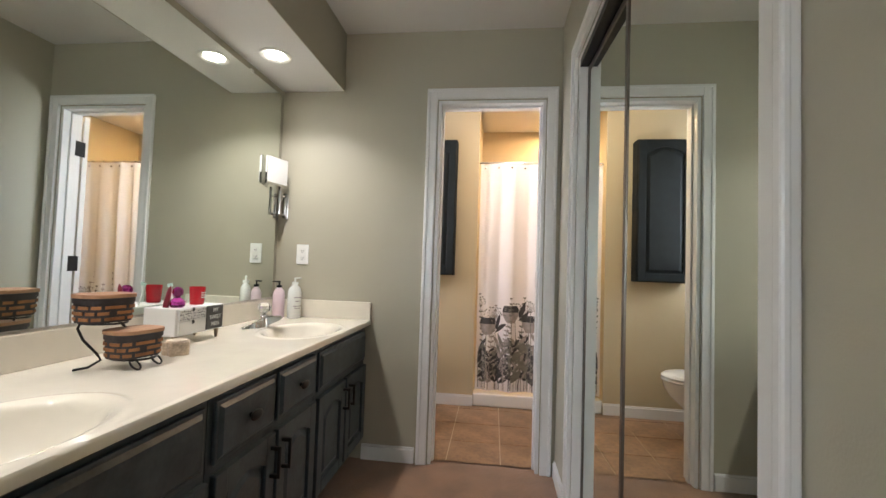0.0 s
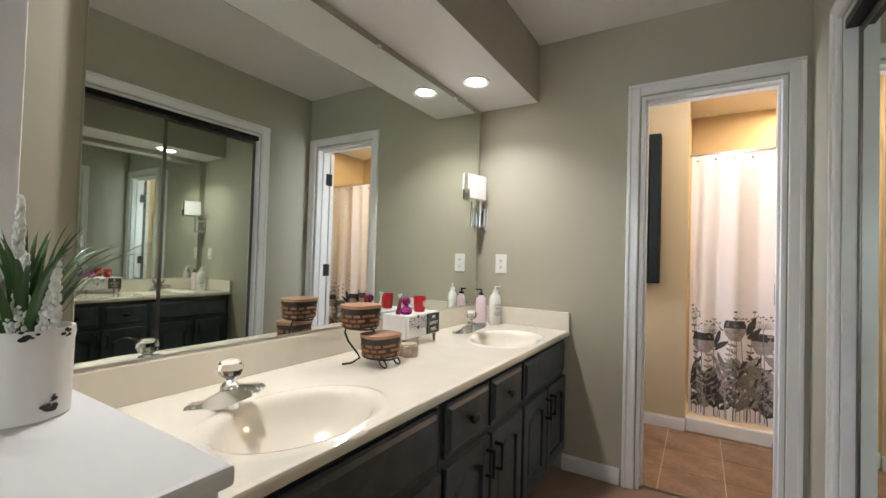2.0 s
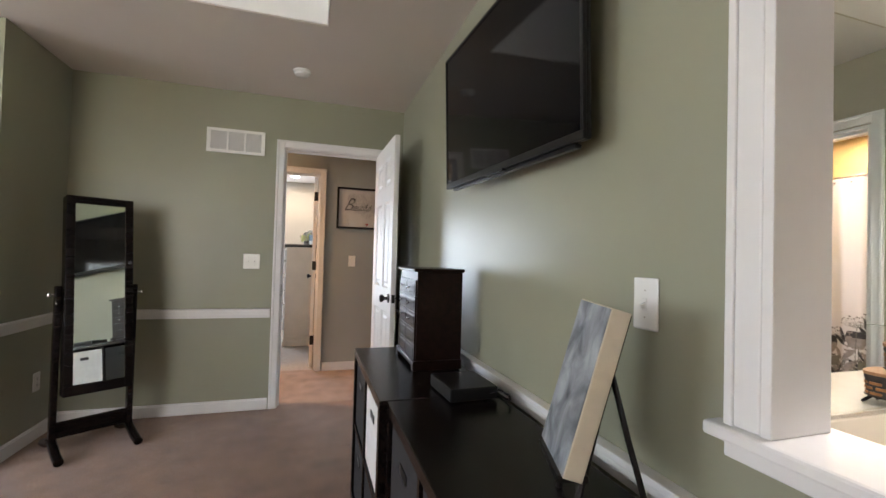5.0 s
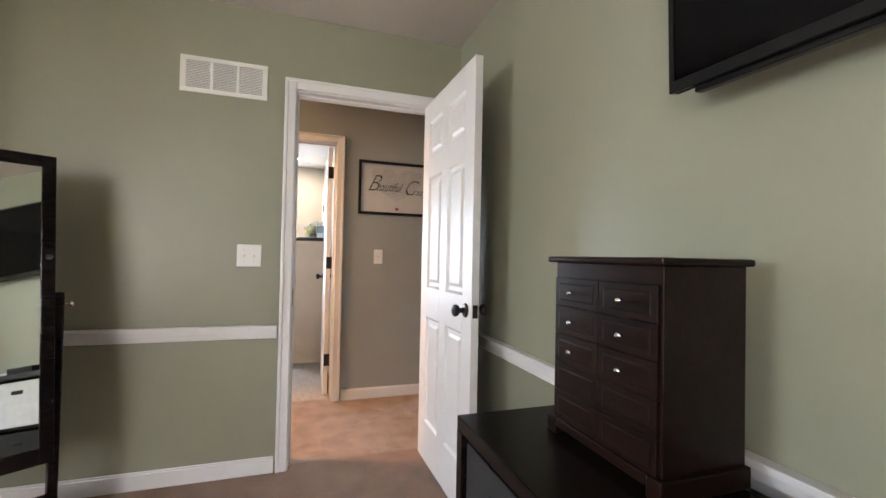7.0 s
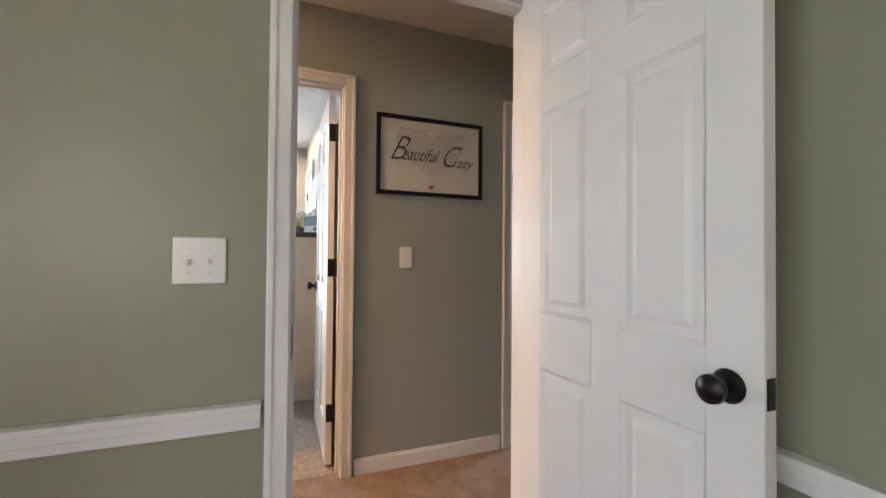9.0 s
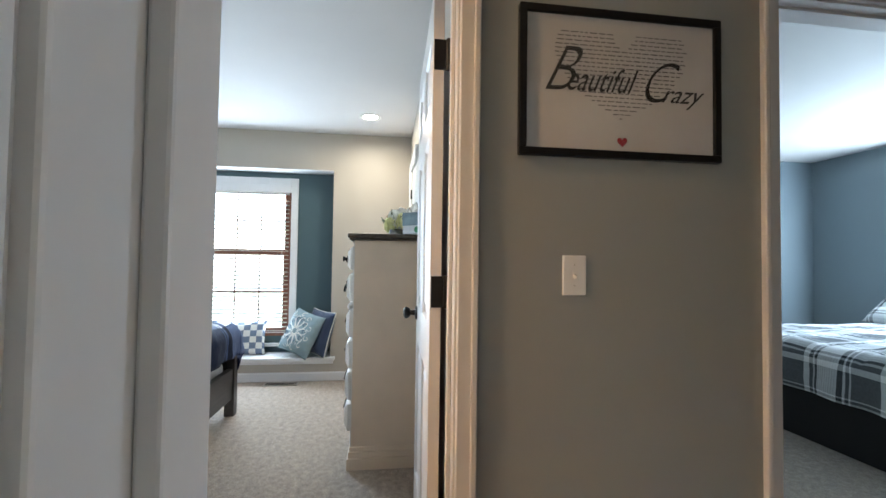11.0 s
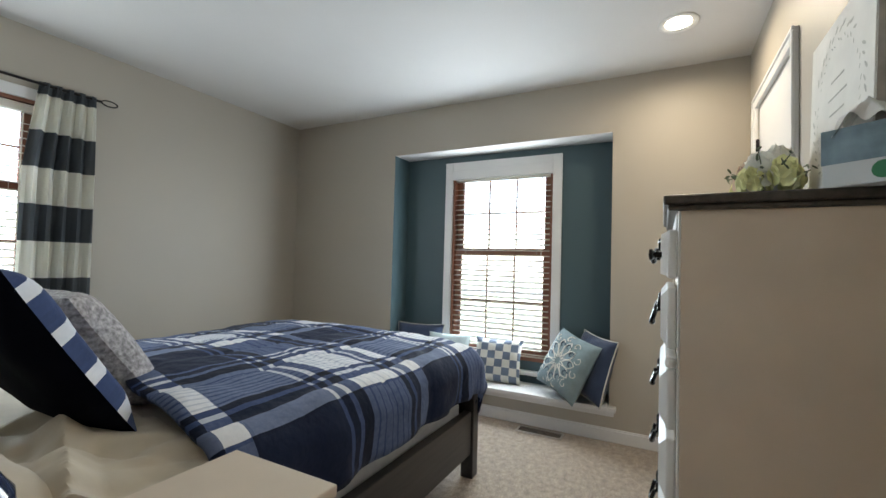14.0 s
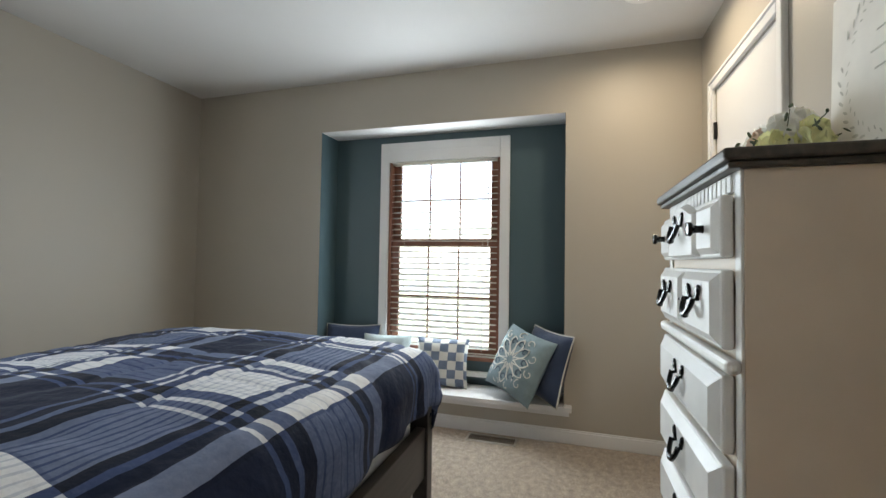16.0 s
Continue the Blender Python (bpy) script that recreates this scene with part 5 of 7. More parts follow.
for s in (-1, 1):
    part("post", boxes((s * cw - 0.016, -0.024, 0.06, s * cw + 0.016, 0.024, 0.98), bev=0.007), espresso, ch)
    bm = bmesh.new()
    tube(bm, [(s * cw, -0.20, 0.024), (s * cw, -0.12, 0.040), (s * cw, 0, 0.085), (s * cw, 0.12, 0.040), (s * cw, 0.20, 0.024)], 0.024, 10)
    part("foot", bm, espresso, ch, smooth=True)
    bm = bmesh.new()
    cyl(bm, (s * (cw + 0.016), 0, 0.93), 0.005, 0.022, pose(0, 0, 0, 0, s * 90), 10)
    ball(bm, (s * (cw + 0.040), 0, 0.93), 0.010, 0.013, 0.013, 14)
    part("pivot_knob", bm, chrome, ch, "small silver pivot knob", True)
part("stretcher", boxes((-cw + 0.014, -0.014, 0.095, cw - 0.014, 0.014, 0.185), bev=0.004), espresso, ch)


# Windows: a sash window built facing +y (inwards), its opening from the origin along x
sash_brown = material("brown_sash_wood", (0.24, 0.095, 0.055), 0.45, var=0.15, scale=14)
slat_cream = material("cream_blind_slat", (0.86, 0.83, 0.79), 0.45, var=0.04, scale=20)
snt = slat_cream.node_tree
str_, smx = snt.nodes.new("ShaderNodeBsdfTranslucent"), snt.nodes.new("ShaderNodeMixShader")
str_.inputs[0].default_value, smx.inputs[0].default_value = (0.90, 0.86, 0.80, 1), 0.5
snt.links.new(snt.nodes["Principled BSDF"].outputs[0], smx.inputs[1]), snt.links.new(str_.outputs[0], smx.inputs[2])
snt.links.new(smx.outputs[0], snt.nodes["Material Output"].inputs[0])


def sash_window(name, m, w, z0, z1, mat, cols=3, label="sash window"):
    win = single(name, boxes((0, -0.11, z0, 0.02, 0.0, z1), (w - 0.02, -0.11, z0, w, 0, z1), (0.02, -0.11, z1 - 0.02, w - 0.02, 0, z1), (0.02, -0.11, z0, w - 0.02, 0, z0 + 0.025)), mat, label, "window", m, kind="structure")
    mid = (z0 + z1) / 2 + 0.08
    for a, b, y in ((z0 + 0.025, mid + 0.02, -0.055), (mid - 0.02, z1 - 0.02, -0.085)):
        s = part("sash", boxes((0.02, y, a, 0.075, y + 0.028, b), (w - 0.075, y, a, w - 0.02, y + 0.028, b), (0.075, y, a, w - 0.075, y + 0.028, a + 0.05), (0.075, y, b - 0.045, w - 0.075, y + 0.028, b), bev=0.002), mat, win)
        for i in range(1, cols):
            x = 0.075 + (w - 0.15) * i / cols
            part("muntin", boxes((x - 0.005, y + 0.004, a + 0.05, x + 0.005, y + 0.022, b - 0.045)), mat, s)
        zc = (a + b) / 2
        part("muntin", boxes((0.075, y + 0.0045, zc - 0.005, w - 0.075, y + 0.0215, zc + 0.005)), mat, s)
        g = part("pane", boxes((0.075, y + 0.011, a + 0.05, w - 0.075, y + 0.015, b - 0.045)), pane_glass, s)
        g.visible_shadow = False
    return win


def blinds(m, w, z0, z1, label):
    b = thing("window_blind", label, "blind", m)
    part("headrail", boxes((0.004, -0.03, z1 - 0.05, w - 0.004, 0.02, z1 - 0.004), bev=0.003), slat_cream, b)
    me = mesh("slat", boxes((0.006, -0.0235, -0.0014, w - 0.006, 0.0235, 0.0014)), slat_cream)
    n = int((z1 - z0 - 0.09) / 0.043)
    for i in range(n):
        s = new("slat", me)
        s.parent = b
        s.matrix_basis = pose(0, 0.0, z0 + 0.035 + i * 0.043, -15 + random.uniform(-1.5, 1.5))
    part("bottom_rail", boxes((0.006, -0.02, z0 + 0.004, w - 0.006, 0.02, z0 + 0.02), bev=0.002), slat_cream, b)
    for x in (0.12, w - 0.12):
        part("ladder_cord", tube(bmesh.new(), [(x, 0.021, z0 + 0.01), (x, 0.021, z1 - 0.04)], 0.0012, 6), slat_cream, b)
    part("tilt_wand", tube(bmesh.new(), [(0.08, 0.030, z1 - 0.05), (0.08, 0.032, z1 - 0.75)], 0.0035, 6), slat_cream, b)
    return b


def window_trim(m, w, z0, z1, cw=0.062, sill=True):
    t = boxes((-cw, 0, z0 - (0 if sill else cw), 0, 0.018, z1 + cw), (w, 0, z0 - (0 if sill else cw), w + cw, 0.018, z1 + cw), (0, 0, z1, w, 0.018, z1 + cw), bev=0.004)
    if sill:
        bx(t, -cw - 0.01, 0, z0 - 0.022, w + cw + 0.01, 0.05, z0, 0.004), bx(t, -cw, 0, z0 - 0.08, w + cw, 0.016, z0 - 0.022, 0.004)
    o = single("trim_window", t, trim_white, "white painted window casing", "trim", m, kind="structure")
    return o


sash_window("window_bedroom", pose(-2.6, -4.48, 0), 2.0, 0.75, 2.1, trim_white, 5, "wide white bedroom window")
window_trim(pose(-2.6, -4.48, 0), 2.0, 0.75, 2.1)
# Unseen window, added so that light reaches the west wall.
sash_window("window_added_east", pose(0.42, -1.7, 0) @ pose(0, 0, 0, 0, 0, 90) @ pose(-1.6, 0, 0), 1.6, 0.80, 2.1, trim_white, 4, "white east window added out of view to light the bedroom")
sash_window("window_bathroom", pose(-1.0, 3.68, 0, 0, 0, -90), 0.56, 1.15, 2.0, trim_white, 2, "small white bathroom window")
window_trim(pose(-1.0, 3.68, 0, 0, 0, -90), 0.56, 1.15, 2.0)
sash_window("window_north_room", pose(-6.1, 4.75, 0, 0, 0, 180), 1.4, 0.9, 2.1, trim_white, 4, "white window of the north bedroom")


# ---- guest room ----
def node_math(nt, op, a, b=None):
    n = nt.nodes.new("ShaderNodeMath")
    n.operation = op
    for i, v in enumerate((a, b)):
        if v is None:
            continue
        if isinstance(v, (int, float)):
            n.inputs[i].default_value = v
        else:
            nt.links.new(v, n.inputs[i])
    return n.outputs[0]


def plaid(name, bands_u, bands_v, period_u, period_v, colours, rough=0.85, shift=(0.0, 0.0)):
    """Woven plaid over the UV map in metres. Bands are (start, lightness) steps of one repeat; colours run from both dark to both light."""
    m = bpy.data.materials.new(name)
    m.use_nodes = True
    nt = m.node_tree
    b = nt.nodes["Principled BSDF"]
    b.inputs["Roughness"].default_value, b.inputs["Sheen Weight"].default_value = rough, 0.05
    b.inputs["Specular IOR Level"].default_value = 0.15
    uv = nt.nodes.new("ShaderNodeUVMap")
    sep = nt.nodes.new("ShaderNodeSeparateXYZ")
    nt.links.new(uv.outputs[0], sep.inputs[0])
    outs = []
    for axis, bands, period in ((0, bands_u, period_u), (1, bands_v, period_v)):
        f = node_math(nt, "FRACT", node_math(nt, "DIVIDE", node_math(nt, "ADD", sep.outputs[axis], shift[axis]), period))
        r = nt.nodes.new("ShaderNodeValToRGB")
        r.color_ramp.interpolation = "CONSTANT"
        while len(r.color_ramp.elements) < len(bands):
            r.color_ramp.elements.new(0.5)
        for e, (at, val) in zip(r.color_ramp.elements, bands):
            e.position, e.color = at, (val, val, val, 1)
        nt.links.new(f, r.inputs[0])
        outs.append(r.outputs[0])
    mean = node_math(nt, "ADD", node_math(nt, "MULTIPLY", outs[0], 0.47), node_math(nt, "MULTIPLY", outs[1], 0.53))
    weave = nt.nodes.new("ShaderNodeTexNoise")
    weave.inputs["Scale"].default_value, weave.inputs["Detail"].default_value = 60, 4
    nt.links.new(uv.outputs[0], weave.inputs["Vector"])
    mean = node_math(nt, "ADD", mean, node_math(nt, "MULTIPLY", node_math(nt, "SUBTRACT", weave.outputs[0], 0.5), 0.10))
    r = nt.nodes.new("ShaderNodeValToRGB")
    while len(r.color_ramp.elements) < len(colours):
        r.color_ramp.elements.new(0.5)
    for i, (e, c) in enumerate(zip(r.color_ramp.elements, colours)):
        e.position, e.color = i / (len(colours) - 1), (*c, 1)
    nt.links.new(mean, r.inputs[0])
    nt.links.new(r.outputs[0], b.inputs["Base Color"])
    n2 = nt.nodes.new("ShaderNodeTexNoise")
    n2.inputs["Scale"].default_value, n2.inputs["Detail"].default_value = 14, 5
    nt.links.new(uv.outputs[0], n2.inputs["Vector"])
    bp = nt.nodes.new("ShaderNodeBump")
    bp.inputs["Strength"].default_value, bp.inputs["Distance"].default_value = 0.8, 0.014
    nt.links.new(n2.outputs[0], bp.inputs["Height"]), nt.links.new(bp.outputs[0], b.inputs["Normal"])
    return m


NAVY = ((0.003, 0.005, 0.013), (0.013, 0.022, 0.058), (0.046, 0.074, 0.170), (0.31, 0.36, 0.47), (0.78, 0.79, 0.80))
def bands(lines):
    """One repeat: a broad navy band, white lines, a broad white band crossed by fine grey lines, and white lines again."""
    out = [(0.0, 0.16), (0.34, 0.85), (0.362, 0.08), (0.40, 0.90), (0.428, 0.0), (0.49, 0.97)]
    for i in range(lines):
        at = 0.50 + 0.27 * (i + 0.5) / lines
        out += [(at, 0.78), (at + 0.010, 0.97)]
    out += [(0.78, 0.0), (0.82, 0.80), (0.845, 0.10), (0.905, 1.0), (0.985, 0.08)]
    return out


bands_a, bands_b = bands(6), bands(8)
plaid_navy = plaid("navy_plaid_cotton", bands_a, bands_b, 0.78, 0.80, NAVY, shift=(0.68, 0.06))
GREYP = ((0.03, 0.035, 0.04), (0.15, 0.165, 0.175), (0.40, 0.42, 0.42), (0.66, 0.69, 0.71), (0.82, 0.83, 0.83))
plaid_grey = plaid("grey_plaid_cotton", bands_a, bands_b, 0.44, 0.46, GREYP, shift=(0.12, 0.30))


def drape(x0, x1, y0, y1, top, drop_side, drop_foot, lift, name, mat, label, res=0.03, foot_sign=-1, turned=0.0):
    """A quilt over a bed that lies along x, its head at x0 and its foot at x1, hanging over both sides and the foot."""
    bm = bmesh.new()
    uvl = bm.loops.layers.uv.new("UVMap")
    length, width = abs(x1 - x0), y1 - y0
    nu, nv = int((length + drop_foot) / res), int((width + 2 * drop_side) / res)
    R = 0.09

    def bend(s, L):
        """Arc length past the edge to outward travel and fall."""
        if s <= L - R:
            return s, 0.0
        q = s - (L - R)
        if q < R * math.pi / 2:
            a = q / R
            return L - R + R * math.sin(a), R * (1 - math.cos(a))
        return L + 0.012 * (q - R * 1.57), R + (q - R * math.pi / 2)

    rows = []
    for i in range(nu + 1):
        u = i * (length + drop_foot) / nu
        xu, fu = bend(u, length)
        row = []
        for j in range(nv + 1):
            v = -drop_side + j * (width + 2 * drop_side) / nv
            c = v - width / 2
            yo, fv = bend(abs(c), width / 2)
            yy = (y0 + y1) / 2 + math.copysign(yo, c)
            fall = max(fu, fv) + 0.25 * min(fu, fv)
            p = Vector((u * 3.0, v * 3.0, 1.3))
            n = noise.fractal(p, 0.9, 2.2, 3) * 0.014 + noise.noise(p * 2.7) * 0.007 + 0.006 * abs(noise.noise(Vector((u * 16, v * 7, 2.0))))
            stitch = -0.007 * (abs(math.sin(math.pi * u / 0.30)) < 0.10 or abs(math.sin(math.pi * (v + 0.04) / 0.30)) < 0.10)
            ripple = 0.016 * math.sin(u * 21 + 2.0 * noise.noise(p)) * min(1, fv / 0.25) + 0.014 * math.sin(v * 19) * min(1, fu / 0.25)
            crown = lift * (1 - (2 * c / width) ** 2) if abs(c) < width / 2 else 0
            pull = turned * (0.06 - 0.14 * min(1.0, max(0.0, (v - width + 0.80) / 0.80))) * max(0.0, 1 - u / 0.6) ** 1.5
            x = x0 + foot_sign * (xu + pull + (n + ripple if fu > 0.05 else 0))
            row.append((bm.verts.new((x, yy + math.copysign(1, c) * (ripple + n + stitch if fv > 0.05 else 0), top + crown * (1 - 0.3 * (xu / length) ** 4) - fall + (n + stitch if fall < 0.06 else 0))), (u, v)))
        rows.append(row)
    for i in range(nu):
        for j in range(nv):
            q = (rows[i][j], rows[i + 1][j], rows[i + 1][j + 1], rows[i][j + 1])
            f = bm.faces.new([a[0] for a in q])
            for lp, a in zip(f.loops, q):
                lp[uvl].uv = a[1]
    ob = single(name, bm, mat, label, "bedding", smooth=True)
    s = ob.modifiers.new("thickness", "SOLIDIFY")
    s.thickness, s.offset = 0.018, 1.0
    return ob


def bed(m, label, wid, lng, mat_frame):
    """A bed with its head at the origin's x = 0 and its length along -x, its north side at y = 0."""
    b = thing("bed", label, "bed", m)
    for y in (-0.035, -wid + 0.035):
        part("side_rail", boxes((-lng + 0.06, y - 0.022, 0.13, -0.05, y + 0.022, 0.355), bev=0.004), mat_frame, b)
    part("footboard", boxes((-lng + 0.012, -wid + 0.07, 0.16, -lng + 0.052, -0.07, 0.47), bev=0.004), mat_frame, b)
    part("headboard", boxes((-0.05, -wid - 0.01, 0.20, 0, 0.01, 1.05), bev=0.006), mat_frame, b)
    for x in (-lng + 0.035, -0.035):
        for y in (-0.035, -wid + 0.035):
            part("post", boxes((x - 0.035, y - 0.035, 0, x + 0.035, y + 0.035, 0.49 if x < -1 else 1.05), bev=0.005), mat_frame, b)
    part("slat_base", boxes((-lng + 0.06, -wid + 0.06, 0.22, -0.05, -0.06, 0.26)), mat_frame, b)
    return b


bed(pose(-5.30, -1.475, 0), "dark charcoal wooden bed with a plaid comforter", 1.62, 2.10, bed_wood)
sheet_tan = material("tan_sheet", (0.60, 0.52, 0.40), 0.85, var=0.10, scale=6, bump=0.9, bscale=9, sheen=0.2)
mattress_white = material("mattress_cover", (0.50, 0.49, 0.47), 0.85, var=0.06, scale=20, bump=0.4, bscale=250)
mt = thing("mattress", "white mattress with a tan fitted sheet", "mattress", pose(-5.36, -1.545, 0.262))
part("box_spring", boxes((-1.95, -1.48, 0, 0, 0, 0.14), bev=0.02), mattress_white, mt)
part("mattress_body", boxes((-1.95, -1.49, 0.142, 0, 0.01, 0.385), bev=0.04, ), sheet_tan, mt)
drape(-5.93, -7.385, -3.045, -1.470, 0.685, 0.185, 0.26, 0.055, "comforter", plaid_navy, "navy and white plaid quilted comforter on the bed", 0.022, turned=1.0)


def rumpled_sheet():
    """The tan sheet over the head of the mattress, pushed into soft folds and hanging a little over the side."""
    bm = bmesh.new()
    nu, nv = 60, 70
    rows = []
    for i in range(nu + 1):
        x = -5.33 - 0.62 * i / nu
        row = []
        for j in range(nv + 1):
            d = -0.62 + 0.80 * j / nv
            over = max(0.0, d)
            y = -1.545 + min(d, 0.0) + 0.018 + 0.10 * over
            p = Vector((x * 2.2 + y * 1.4, y * 2.6, 0.4))
            fold = abs(noise.noise(p * 1.6)) * 0.075 + 0.026 * abs(noise.noise(p * 4.2)) + 0.042 * max(0.0, 1 - abs(x + 5.66 - 0.35 * (y + 1.7)) / 0.06)
            edge = min(1.0, (nv - j) / 12) if d < 0 else 1.0
            row.append(bm.verts.new((x, y + (0.02 * noise.noise(p * 3) if over else 0), 0.652 + fold * (0.35 + 0.65 * edge) - over * 0.98)))
        rows.append(row)
    for a, b in zip(rows, rows[1:]):
        for j in range(nv):
            bm.faces.new((a[j], b[j], b[j + 1], a[j + 1]))
    ob = single("bed_sheet", bm, sheet_tan, "rumpled tan cotton sheet at the head of the bed", "bedding", smooth=True)
    md = ob.modifiers.new("thickness", "SOLIDIFY")
    md.thickness, md.offset = 0.004, 1.0


rumpled_sheet()


def cushion(name, m, w, h, t, mats, label, category="pillow", group="", trim=None):
    """A stuffed pillow standing in the xz plane, its face towards -y. mats: face, back."""
    c = thing(name, label, category, m, group)
    n = 22
    for side, mat, pname in ((-1, mats[0], "face"), (1, mats[1], "back")):
        bm = bmesh.new()
        uvl = bm.loops.layers.uv.new("UVMap")
        g = []
        for i in range(n + 1):
            row = []
            for j in range(n + 1):
                a, b = 2 * i / n - 1, 2 * j / n - 1
                puff = max(0.0, (1 - a ** 4) * (1 - b ** 4)) ** 0.55
                pin = 1 - 0.07 * (1 - a * a) * abs(b) ** 3, 1 - 0.07 * (1 - b * b) * abs(a) ** 3
                wr = noise.noise(Vector((a * 2.3, b * 2.3, w * 9 + side))) * 0.012 * puff
                row.append((bm.verts.new((a * w / 2 * pin[1], side * (t / 2 * puff + wr), h / 2 + b * h / 2 * pin[0])), (i / n * w, j / n * h)))
            g.append(row)
        for i in range(n):
            for j in range(n):
                q = (g[i][j], g[i + 1][j], g[i + 1][j + 1], g[i][j + 1])
                f = bm.faces.new([v[0] for v in q])
                for lp, v in zip(f.loops, q):
                    lp[uvl].uv = v[1]
        part(pname, bm, mat, c, smooth=True)
    if trim:
        edge = []
        for k in range(81):
            s = k / 20
            e, f = int(s) % 4, (s % 1) * 2 - 1
            a, b = ((f, -1), (1, f), (-f, 1), (-1, -f))[e]
            edge.append((a * w / 2 * (1 - 0.07 * (1 - b * b) * abs(a) ** 3), 0, h / 2 + b * h / 2 * (1 - 0.07 * (1 - a * a) * abs(b) ** 3)))
        part("piping", tube(bmesh.new(), edge, 0.005, 6), trim, c, "corded piping", True)
    return c


def checks(name, c1, c2, size):
    m = bpy.data.materials.new(name)
    m.use_nodes = True
    nt = m.node_tree
    b = nt.nodes["Principled BSDF"]
    b.inputs["Roughness"].default_value = 0.9
    uv = nt.nodes.new("ShaderNodeUVMap")
    k = nt.nodes.new("ShaderNodeTexChecker")
    k.inputs["Scale"].default_value = 1 / size
    k.inputs["Color1"].default_value, k.inputs["Color2"].default_value = (*c1, 1), (*c2, 1)
    wob = nt.nodes.new("ShaderNodeTexNoise")
    wob.inputs["Scale"].default_value = 45
    mix = nt.nodes.new("ShaderNodeVectorMath")
    mix.operation = "MULTIPLY_ADD"
    mix.inputs[1].default_value = (0.006, 0.006, 0)
    nt.links.new(uv.outputs[0], wob.inputs["Vector"])
    nt.links.new(wob.outputs["Color"], mix.inputs[0]), nt.links.new(uv.outputs[0], mix.inputs[2])
    nt.links.new(mix.outputs[0], k.inputs["Vector"])
    nt.links.new(k.outputs[0], b.inputs["Base Color"])
    n2 = nt.nodes.new("ShaderNodeTexNoise")
    n2.inputs["Scale"].default_value = 160
    nt.links.new(uv.outputs[0], n2.inputs["Vector"])
    bp = nt.nodes.new("ShaderNodeBump")
    bp.inputs["Strength"].default_value, bp.inputs["Distance"].default_value = 0.6, 0.004
    nt.links.new(n2.outputs[0], bp.inputs["Height"]), nt.links.new(bp.outputs[0], b.inputs["Normal"])
    return m


navy_cloth = material("navy_cotton", (0.024, 0.040, 0.082), 0.9, var=0.12, scale=12, bump=0.5, bscale=300, sheen=0.2)
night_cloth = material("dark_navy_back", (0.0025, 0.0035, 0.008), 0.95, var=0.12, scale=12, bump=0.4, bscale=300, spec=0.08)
pale_blue = material("pale_blue_linen", (0.36, 0.42, 0.42), 0.9, var=0.10, scale=20, bump=0.5, bscale=300)
slate_linen = material("slate_blue_linen", (0.20, 0.265, 0.285), 0.9, var=0.12, scale=20, bump=0.5, bscale=300)
grey_knit = material("marled_grey_knit", (0.36, 0.34, 0.34), 0.95, var=0.14, scale=30, bump=1.0, bscale=75, fine=0.50)
cream_cord = material("cream_cord", (0.60, 0.58, 0.52), 0.8, var=0.06, scale=20)
check_blue = checks("blue_check_weave", (0.115, 0.145, 0.20), (0.56, 0.55, 0.50), 0.060)
stripe_navy = plaid("navy_stripe_cotton", ((0.0, 0.9), (0.0001, 0.9)), ((0.0, 0.05), (0.35, 1.0), (0.66, 0.05), (0.8, 0.0)), 1.0, 0.13, NAVY)
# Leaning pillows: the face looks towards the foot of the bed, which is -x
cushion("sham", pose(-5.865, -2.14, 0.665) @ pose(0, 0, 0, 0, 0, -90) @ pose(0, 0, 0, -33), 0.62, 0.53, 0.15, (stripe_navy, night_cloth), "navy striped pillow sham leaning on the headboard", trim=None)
cushion("knit_pillow", pose(-6.05, -2.33, 0.655) @ pose(0, 0, 0, 0, 0, -90) @ pose(0, 0, 0, -36), 0.54, 0.45, 0.20, (grey_knit, grey_knit), "marled grey knit pillow on the bed")
cushion("bed_pillow", pose(-5.62, -1.86, 0.655) @ pose(0, 0, 0, 0, 0, -90) @ pose(0, 0, 0, -70), 0.60, 0.42, 0.14, (sheet_tan, sheet_tan), "tan bed pillow lying by the headboard")

# Nightstand
ns = thing("nightstand", "cream painted nightstand beside the bed", "nightstand", pose(-5.875, -1.455, 0))
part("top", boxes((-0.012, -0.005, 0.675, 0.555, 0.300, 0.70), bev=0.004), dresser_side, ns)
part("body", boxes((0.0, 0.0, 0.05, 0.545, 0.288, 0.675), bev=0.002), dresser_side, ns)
for z in (0.08, 0.38):
    dr = part("drawer_front", boxes((-0.012, 0.02, z, 0.0, 0.268, z + 0.27), bev=0.004), dresser_white, ns)
    part("knob", ball(bmesh.new(), (-0.022, 0.144, z + 0.135), 0.012, 0.013, 0.013, 14), black_metal, dr, "black knob", True)
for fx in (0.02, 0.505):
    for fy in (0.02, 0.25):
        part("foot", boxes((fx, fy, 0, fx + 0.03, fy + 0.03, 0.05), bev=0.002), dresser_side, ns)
vz = thing("table_lamp_base", "glossy navy ceramic lamp base on the nightstand", "lamp", pose(-5.405, -1.370, 0.70))
part("base", lathe(bmesh.new(), (0, 0, 0), [(0.04, 0), (0.06, 0.02), (0.072, 0.07), (0.066, 0.13), (0.04, 0.17), (0.02, 0.19), (0.0001, 0.19)], 36), material("navy_glaze", (0.012, 0.022, 0.06), 0.08, var=0.1, scale=6), vz, smooth=True)

# Window seat niche
seat = thing("bench", "white painted window seat board in the niche", "window seat", pose(-8.49, -2.665, 0))
part("board", boxes((0.001, 0.003, 0.205, 0.300, 1.767, 0.236), bev=0.005), trim_white, seat)
part("nosing", boxes((0.236, -0.045, 0.2045, 0.300, 0.003, 0.2365), bev=0.004), trim_white, seat)
